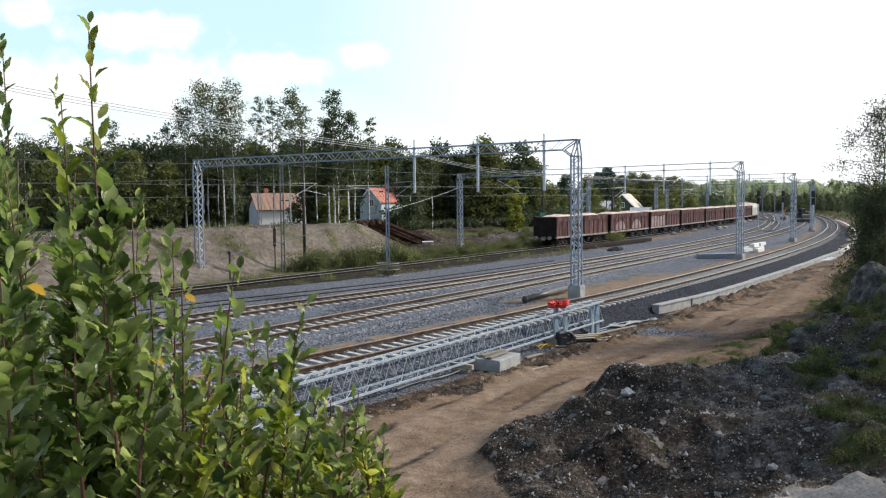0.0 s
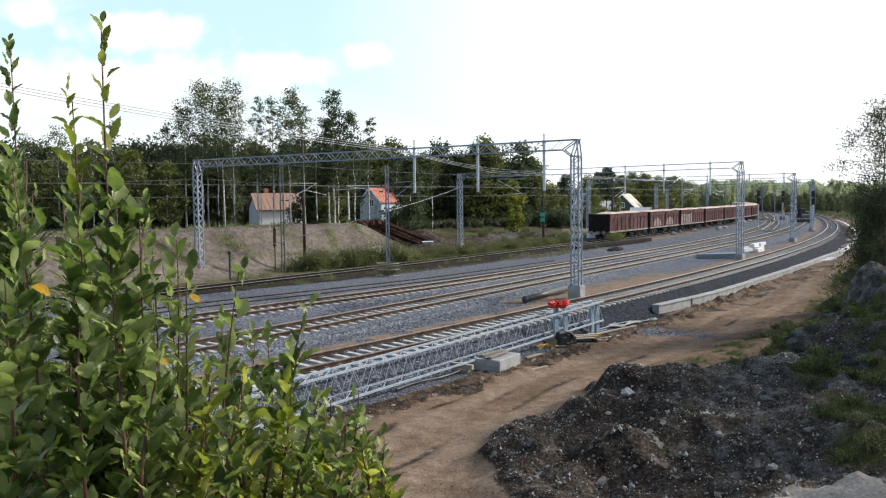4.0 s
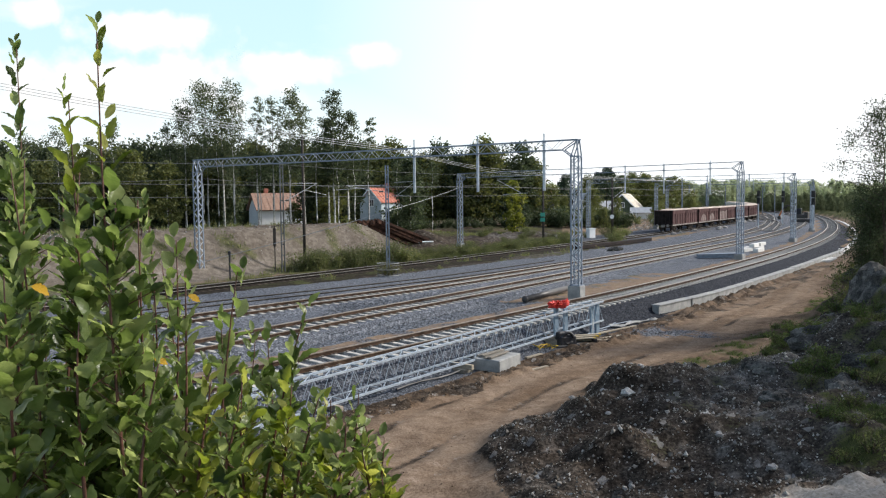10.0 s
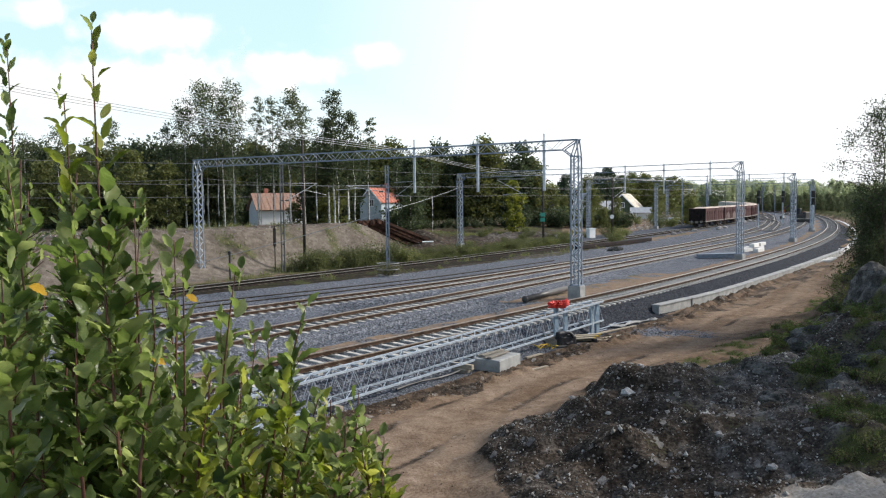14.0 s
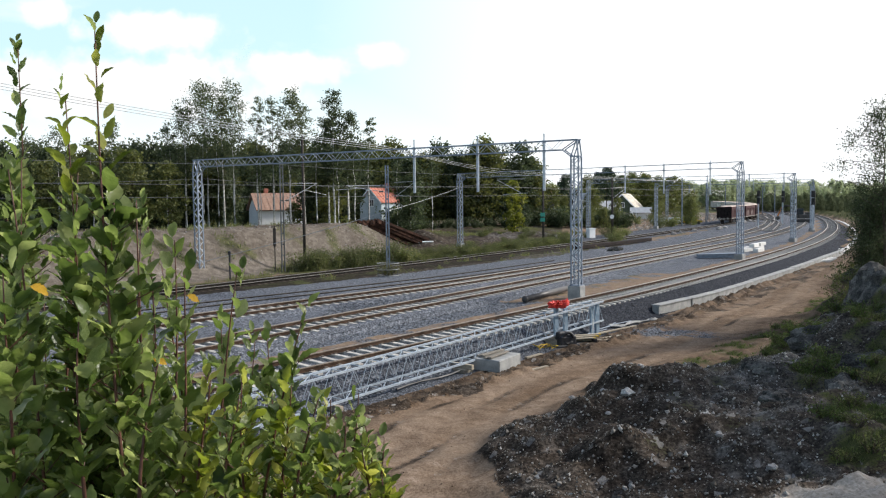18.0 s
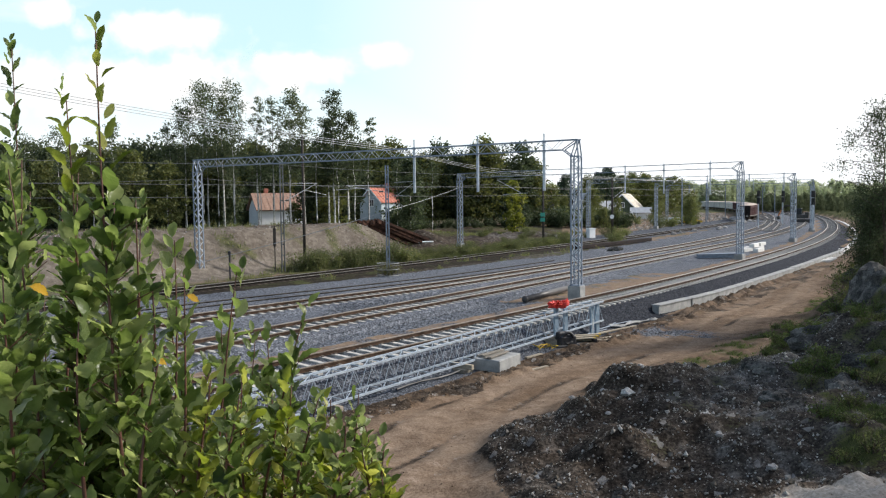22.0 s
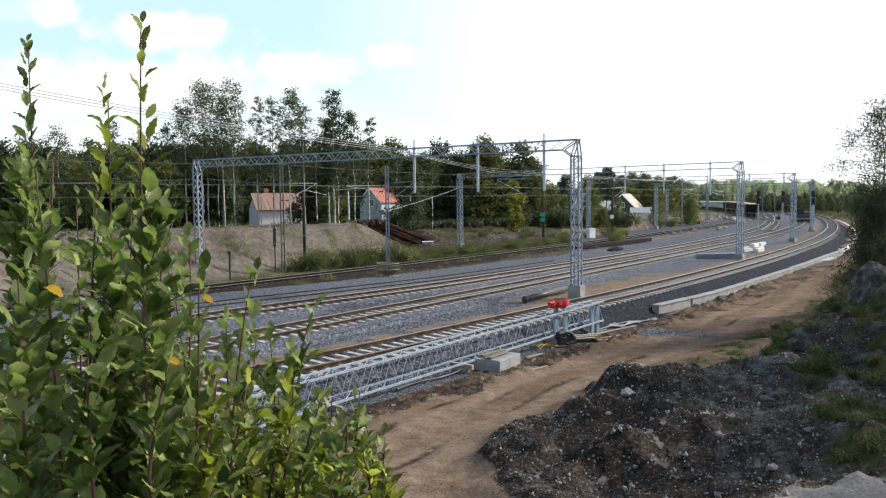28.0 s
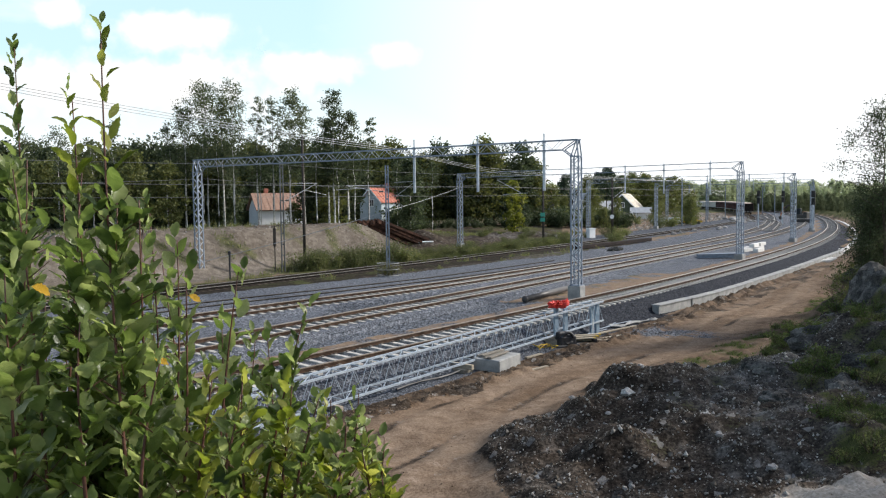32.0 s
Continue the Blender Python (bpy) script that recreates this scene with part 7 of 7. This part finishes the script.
def leaf_shape(seed):
    """One broad leaf, 1 long along +y, folded along its midrib and bent back."""
    rnd = random.Random(seed)
    fold, curl, twist = rnd.uniform(0.1, 0.55), rnd.uniform(-0.2, 0.4), rnd.uniform(-0.4, 0.4)
    v, f = [(0, -0.16, 0)], []
    rows = []
    for y, w in LEAF_OUT:
        z = -curl * y * y
        tw = twist * y
        if w == 0:
            rows.append([len(v)])
            v.append((0, y, z))
        else:
            rows.append([len(v), len(v) + 1, len(v) + 2])
            e, wave = rnd.uniform(0.9, 1.1), rnd.uniform(-0.05, 0.05)
            v += [(-w * e * math.cos(tw), y, z + w * fold + w * math.sin(tw) + wave), (0, y, z), (w * math.cos(tw), y, z + w * fold - w * math.sin(tw) - wave)]
    for a, b in zip(rows, rows[1:]):
        if len(a) == 1:
            f += [(a[0], b[1], b[0]), (a[0], b[2], b[1])]
        elif len(b) == 1:
            f += [(a[0], a[1], b[0]), (a[1], a[2], b[0])]
        else:
            f += [(a[0], a[1], b[1], b[0]), (a[1], a[2], b[2], b[1])]
    k = len(v)
    v += [(0.012, -0.16, 0), (0.012, 0, 0)]
    f.append((0, k, k + 1, 1))
    return v, f


LEAVES = [leaf_shape(k) for k in range(10)]
LEAF_MESH = {k: [Geo().add(*q).mesh("leaf", M[k], True) for q in LEAVES] for k in ("leaf_shrub", "leaf_sunlit")}
# shoots: place of the foot of the visible part, its height, the tip's x and height, leaf length, spacing, fullness
SHOOTS = [(-0.77, 1.9, 4.61, -0.82, 5.775, 0.066, 0.028, 0.9), (-0.92, 2.1, 4.54, -0.97, 5.63, 0.076, 0.024, 0.9), (-1.01, 2.0, 4.58, -1.09, 5.44, 0.066, 0.03, 0.8), (-1.25, 2.3, 4.46, -1.225, 5.81, 0.066, 0.021, 1.0),
          (-0.69, 2.0, 4.57, -0.65, 5.17, 0.068, 0.026, 0.9), (-0.64, 2.1, 4.53, -0.53, 5.17, 0.066, 0.028, 0.8), (-0.52, 2.2, 4.49, -0.38, 5.05, 0.064, 0.03, 0.7), (-0.38, 2.0, 4.57, -0.32, 4.86, 0.058, 0.026, 0.9),
          (-0.28, 2.3, 4.45, -0.26, 4.8, 0.055, 0.024, 0.9), (-0.88, 2.4, 4.42, -0.9, 5.34, 0.066, 0.024, 1.0), (-1.26, 2.6, 4.34, -1.25, 5.38, 0.066, 0.024, 1.0), (-0.83, 2.6, 4.34, -0.91, 5.15, 0.066, 0.024, 1.0)]
SHOOTS += [(-1.48, 2.8, 4.27, -1.44, 5.4, 0.066, 0.022, 1.0), (-0.67, 2.5, 4.38, -0.71, 4.99, 0.066, 0.024, 1.0), (-0.19, 2.4, 4.41, -0.2, 4.62, 0.05, 0.022, 1.0), (-0.27, 1.9, 4.61, -0.25, 4.82, 0.05, 0.024, 0.9),
           (-0.58, 2.6, 4.33, -0.59, 4.9, 0.064, 0.022, 1.0), (-1.01, 1.8, 4.65, -0.97, 5.2, 0.07, 0.026, 0.9), (-0.79, 1.7, 4.69, -0.77, 5.1, 0.07, 0.03, 0.8), (-0.66, 1.7, 4.69, -0.62, 5.02, 0.068, 0.03, 0.7),
           (-0.49, 1.75, 4.67, -0.47, 4.92, 0.064, 0.028, 0.8), (-1.06, 2.5, 4.38, -1.02, 5.38, 0.066, 0.022, 1.0), (-1.45, 2.6, 4.35, -1.44, 5.5, 0.062, 0.022, 1.0)]
SHOOTS += [(-0.83, 2.1, 4.5, -0.78, 5.36, 0.066, 0.026, 0.9), (-0.88, 2.2, 4.45, -0.83, 5.28, 0.066, 0.026, 1.0), (-0.98, 2.1, 4.5, -0.94, 5.38, 0.066, 0.026, 1.0), (-1.06, 2.2, 4.5, -1.03, 5.44, 0.066, 0.026, 1.0), (-1.16, 2.1, 4.5, -1.12, 5.47, 0.064, 0.026, 1.0), (-0.76, 2.15, 4.5, -0.74, 5.25, 0.066, 0.026, 0.9)]
SHRUB_BASE = Vector((-0.8, 2.2, 3.0))
shrub = thing("willow_shrub", "green leafy shrub of reddish upright shoots close by", "shrub", at=Matrix.Translation(SHRUB_BASE))
SWAYING = []


def shoot(spec, seed, singles=10, leaf="leaf_shrub", tip_leaf="", close=1.0):
    bx, by, bz, tx, tz, size, gap, full = spec
    rnd = random.Random(seed)
    foot = Vector((bx + (bx - tx) * 0.6 + rnd.uniform(-0.05, 0.05), by + rnd.uniform(0.0, 0.15), 3.05))
    low, tip = Vector((bx, by, bz)), Vector((tx, by + rnd.uniform(-0.05, 0.05), tz))
    pts = []
    for k in range(15):
        f = k / 14
        p = foot.lerp(low, f / 0.45) if f < 0.45 else low.lerp(tip, (f - 0.45) / 0.55)
        pts.append(p + Vector((math.sin(f * 5 + seed) * 0.012, math.cos(f * 4 + seed) * 0.012, 0)))
    pts = [p - foot for p in pts]
    stem = part("shoot", Geo().pipe(pts, 0.006, 6, [0.0058 * (1.25 - k / 14) for k in range(15)]), M["shrubbark"], shrub, "reddish brown upright shoot", at=Matrix.Translation(foot - SHRUB_BASE), smooth=True)
    rest, twigs, made = Geo(), Geo(), 0
    length = (tip - low).length + 0.30
    axis = (tip - low).normalized()

    def put_leaf(p, ang, rise, s, alone, slim=1.0):
        d = Vector((math.cos(ang) * math.cos(rise), math.sin(ang) * math.cos(rise), math.sin(rise)))
        m = Matrix.Translation(p + d * 0.16 * s) @ d.to_track_quat("Y", "Z").to_matrix().to_4x4() @ Matrix.Rotation(rnd.uniform(-0.9, 0.9), 4, "Y") @ Matrix.Diagonal((slim, 1, 1, 1))
        i = rnd.randrange(10)
        if alone:
            ob = part("leaf", LEAF_MESH[tip_leaf or leaf][i], None, stem, at=m)
            ob.scale = (s * slim, s, s)
        else:
            rest.add([m @ (Vector(q) * s) for q in LEAVES[i][0]], LEAVES[i][1])

    a, u = rnd.uniform(0, 6), 0.0
    while u < length:
        f = 1 - u / length                       # 1 at the tip
        p = (tip - foot) - axis * u
        big = size * ((0.56 if tz > 5.3 else 0.78) + (0.74 if tz > 5.3 else 0.5) * min(1, u / 0.55)) * rnd.uniform(0.75, 1.2)
        put_leaf(p, a, rnd.uniform(0.55, 1.3) if u > 0.42 else rnd.uniform(0.75, 1.2) if u > 0.06 else rnd.uniform(1.1, 1.4), big, made < singles and u > 0.04, 0.78 if u < 0.4 and tz > 5.3 else 1.0)
        made += 1
        a += 2.4 + rnd.uniform(-0.4, 0.4)
        u += close * gap * rnd.uniform(0.7, 1.1) * ((1.55 if u < 0.36 else 1.15) if tz > 5.3 else 1.2)
        if u > min(0.26, (0.25 if tz > 5.3 else 0.2) * length) and rnd.random() < (0.18 if u < 0.5 and length > 0.9 else 0.78) * full:
            tl = rnd.uniform(0.03, 0.07) if u < 0.55 else rnd.uniform(0.05, 0.13)
            d = Vector((math.cos(a + 1), math.sin(a + 1), rnd.uniform(0.5, 1.2))).normalized()
            twigs.rod(p, p + d * tl, 0.0018, 0.001, 4)
            for j in range(int(2 + (4 if tz > 5.3 else 2.5) * full)):
                put_leaf(p + d * tl * (0.25 + 0.8 * j / 6), a + j * 2.4, rnd.uniform(0.5, 1.35), size * rnd.uniform(0.6, 1.15), False)
    o = part("leaves", rest, M[leaf], stem, smooth=True)
    o["kind"] = "stuff"
    if twigs.v:
        o = part("twigwork", twigs, M["shrubbark"], stem)
        o["kind"] = "stuff"
    SWAYING.append((stem, foot - SHRUB_BASE, tz, by, (tip - foot).length, seed))
    return stem


for k, s in enumerate(SHOOTS):
    shoot(s, k + 1, 14 if k < 4 else 10, tip_leaf="leaf_sunlit" if k < 2 else "", close=(0.75, 0.64, 1.0, 0.62)[k] if k < 4 else 1.0)
for k, s in enumerate(((-0.44, 2.15, 4.5, -0.42, 4.86), (-0.36, 2.3, 4.45, -0.34, 4.78), (-0.30, 2.05, 4.5, -0.29, 4.74), (-0.22, 2.2, 4.45, -0.22, 4.67), (-0.16, 2.1, 4.5, -0.16, 4.62), (-0.50, 2.0, 4.5, -0.50, 4.92), (-0.58, 1.85, 4.6, -0.56, 4.94))):
    shoot((*s, 0.058, 0.024, 1.0), 40 + k, 6, "leaf_sunlit")
crnd = random.Random(77)
for k in range(20):       # fuller growth behind and below
    x, y = -1.85 + 0.08 * k + crnd.uniform(-0.08, 0.08), crnd.uniform(2.4, 3.2)
    top = 5.0 - 0.35 * max(0, (x / y + 0.42) / 0.25) + crnd.uniform(-0.15, 0.1)
    shoot((x, y, 4.15, x + crnd.uniform(-0.06, 0.06), top, 0.064, 0.022, 1.0), 60 + k, 0)
for k, (x, y, z) in enumerate(((-0.895, 1.72, 5.175), (-0.63, 1.95, 5.125), (-0.70, 1.9, 4.98))):
    ob = part("leaf", Geo().add(*LEAVES[k]).mesh("leaf", M["leaf_yellow"], True), None, SWAYING[17 if k == 0 else 4][0], "yellowed leaf")
    f = SWAYING[17 if k == 0 else 4][1] + SHRUB_BASE
    ob.matrix_basis = Matrix.Translation(Vector((x, y, z)) - f) @ pose(0, 0, 0, -35, 50, -70 - 20 * k)
    ob.scale = (0.048, 0.048, 0.048) if k == 0 else (0.035, 0.035, 0.035)


# ---------------------------------------------------------------- drifting clouds, far off
def cloud_material():
    m = bpy.data.materials.new("cloud")
    m.use_nodes = True
    n, l = m.node_tree.nodes, m.node_tree.links
    n.remove(n["Principled BSDF"])
    tc = n.new("ShaderNodeTexCoord")
    ln = n.new("ShaderNodeVectorMath")
    ln.operation = "LENGTH"
    mp = n.new("ShaderNodeMapping")
    mp.inputs["Location"].default_value = (-1, -1, 0)
    mp.inputs["Scale"].default_value = (2, 2, 0)
    l.new(tc.outputs["Generated"], mp.inputs[0])
    l.new(mp.outputs[0], ln.inputs[0])
    no = n.new("ShaderNodeTexNoise")
    no.inputs["Scale"].default_value, no.inputs["Detail"].default_value = 0.011, 6
    l.new(tc.outputs["Object"], no.inputs["Vector"])
    a = n.new("ShaderNodeMath")
    a.operation = "MULTIPLY_ADD"
    l.new(no.outputs["Fac"], a.inputs[0])
    a.inputs[1].default_value, a.inputs[2].default_value = 1.7, 0.05
    s = n.new("ShaderNodeMath")
    s.operation = "SUBTRACT"
    l.new(a.outputs[0], s.inputs[0])
    l.new(ln.outputs["Value"], s.inputs[1])
    mr = n.new("ShaderNodeMapRange")
    mr.interpolation_type = "SMOOTHSTEP"
    mr.inputs["From Min"].default_value, mr.inputs["From Max"].default_value = 0.0, 0.6
    l.new(s.outputs[0], mr.inputs["Value"])
    em, tr, mx = n.new("ShaderNodeEmission"), n.new("ShaderNodeBsdfTransparent"), n.new("ShaderNodeMixShader")
    em.inputs["Color"].default_value, em.inputs["Strength"].default_value = (1, 0.995, 0.985, 1), 1.05
    l.new(mr.outputs[0], mx.inputs[0])
    l.new(tr.outputs[0], mx.inputs[1])
    l.new(em.outputs[0], mx.inputs[2])
    l.new(mx.outputs[0], n["Material Output"].inputs["Surface"])
    return m


M["cloud"] = cloud_material()
CLOUDS = []
for cx, cz, cw, ch in ((-1130, 535, 190, 110), (-830, 480, 560, 170), (-960, 335, 1300, 260), (-450, 372, 380, 130), (-208, 408, 190, 95)):
    g, nx = Geo(), 12
    v = [(cw * (i / nx - 0.5), 60 * math.cos((i / nx - 0.5) * 3), ch * (j - 0.5)) for j in (0, 1) for i in range(nx + 1)]
    g.add([(a, c, -b) for a, b, c in v], [(i, i + 1, i + nx + 2, i + nx + 1) for i in range(nx)])
    c = single("cloud", g, M["cloud"], "soft white cloud drifting across the pale sky", "cloud", "clouds", "structure")
    CLOUDS.append((c, cx, cz))


# ---------------------------------------------------------------- movement
def train_place(s):
    line = LINES["goods"]
    i = min(max(s / STEP, 0), len(line) - 2)
    k = int(i)
    p = line[k] * (1 - (i - k)) + line[k + 1] * (i - k)
    return p


# how far the last wagon's rear end has come along the goods track
TAIL = [(0, 88.5), (2, 96.5), (4, 104.6), (6, 113.2), (8, 122.2), (11, 138.0), (14, 154.0), (17, 171.5), (19, 183.5), (21, 195.0), (23, 206.0), (25, 218.0), (28, 236.5), (30, 249.0), (32, 261.5)]


# lean of the tallest shoot's tip in the wind, centimetres, time by time
GUSTS = [(0, -1.5), (1, 0.3), (1.5, -1.1), (2, -1.3), (2.5, 0.5), (3.5, 1.3), (4.5, 2.2), (5.5, 3.2), (6, 3.0), (6.5, 2.1), (7, 2.0), (7.5, 0.1), (8, 0.8), (8.5, 2.0), (9, 0.8), (10, 0.8), (11, -0.1), (12, -0.7), (13, -0.7), (14.5, -0.5),
         (16.5, -0.3), (18, 0.1), (19, -0.1), (20.5, 0.9), (21.5, 1.2), (22, 0.1), (23, 0.1), (24, 1.7), (24.5, 0.3), (25.5, 0.1), (26.5, 1.5), (27.5, 5.9), (28, 11.0), (28.5, 12.1), (29, 5.9), (29.5, 1.2), (30, 3.6), (30.5, 1.2), (31, 0.5), (31.5, 0.1), (32, 1.6)]


# the same for the slack shoot at the shrub's edge, which swings further and later
SLACK = [(0, -1.6), (1, -0.8), (2, 0), (3.5, 0), (4.5, 1.4), (5.5, 3.0), (6, 3.2), (7, 8), (8, 13), (9, 4.2), (10, 2), (11, 0.5), (12, -0.5), (14, -0.6), (15.5, 0.6), (17, 1.6), (19, 3.0), (20, 3.0), (21.5, 1.5), (23, 0), (24, 1.4), (25.3, 2.3), (26.5, 2.0), (27.5, 1.6),
         (28, 5.7), (28.5, 13), (29.3, 14.5), (30, 17), (30.5, 6), (31.5, 4.5), (32, 1.5)]


def motions():
    for stem, foot, top, dist, length, seed in SWAYING:
        give = min(1.0, max(0.06, (top - 4.75) / 1.0)) ** 1.3 * (1.0 + 0.15 * math.sin(seed * 1.7 + 4.6))
        give = 1.0 if seed == 4 else give
        rows = []
        for t, cm in (SLACK if seed == 4 else GUSTS):
            flutter = 0.25 * math.sin(t * 2.9 + seed) * give
            side = math.degrees((cm * give + flutter) / 100 / length)
            rows.append((t, pose(*foot, math.degrees(0.2 * flutter / 100 / length), side, 0)))
        walk(stem, rows)
    for c, cx, cz in CLOUDS:
        walk(c, [(0, pose(cx, 2200, cz, 90)), (16, pose(cx + 42.5, 2200, cz, 90)), (32, pose(cx + 85, 2200, cz, 90))])
    turns = ((0, 200), (6, 190), (9, 150), (13, 120), (17, 160), (19, 170), (23, 140), (28, 175), (32, 130))
    walk(upper, [(t, pose(0, 0, 0, 0, 0, a)) for t, a in turns])
    for k, w in enumerate(WAGONS):
        rows = []
        for t in [x * 1.0 for x in range(0, 33)]:
            s0 = float(np.interp(t, [a for a, b in TAIL], [b for a, b in TAIL]))
            s = s0 + 0.7 + k * WAGON
            a, b = train_place(s + 2.5), train_place(s + 12.7)
            c = (a + b) / 2
            rows.append((t, pose(c[0], c[1], -0.3, 0, 0, math.degrees(math.atan2(b[1] - a[1], b[0] - a[0])) - 90)))
        walk(w, rows)


motions()
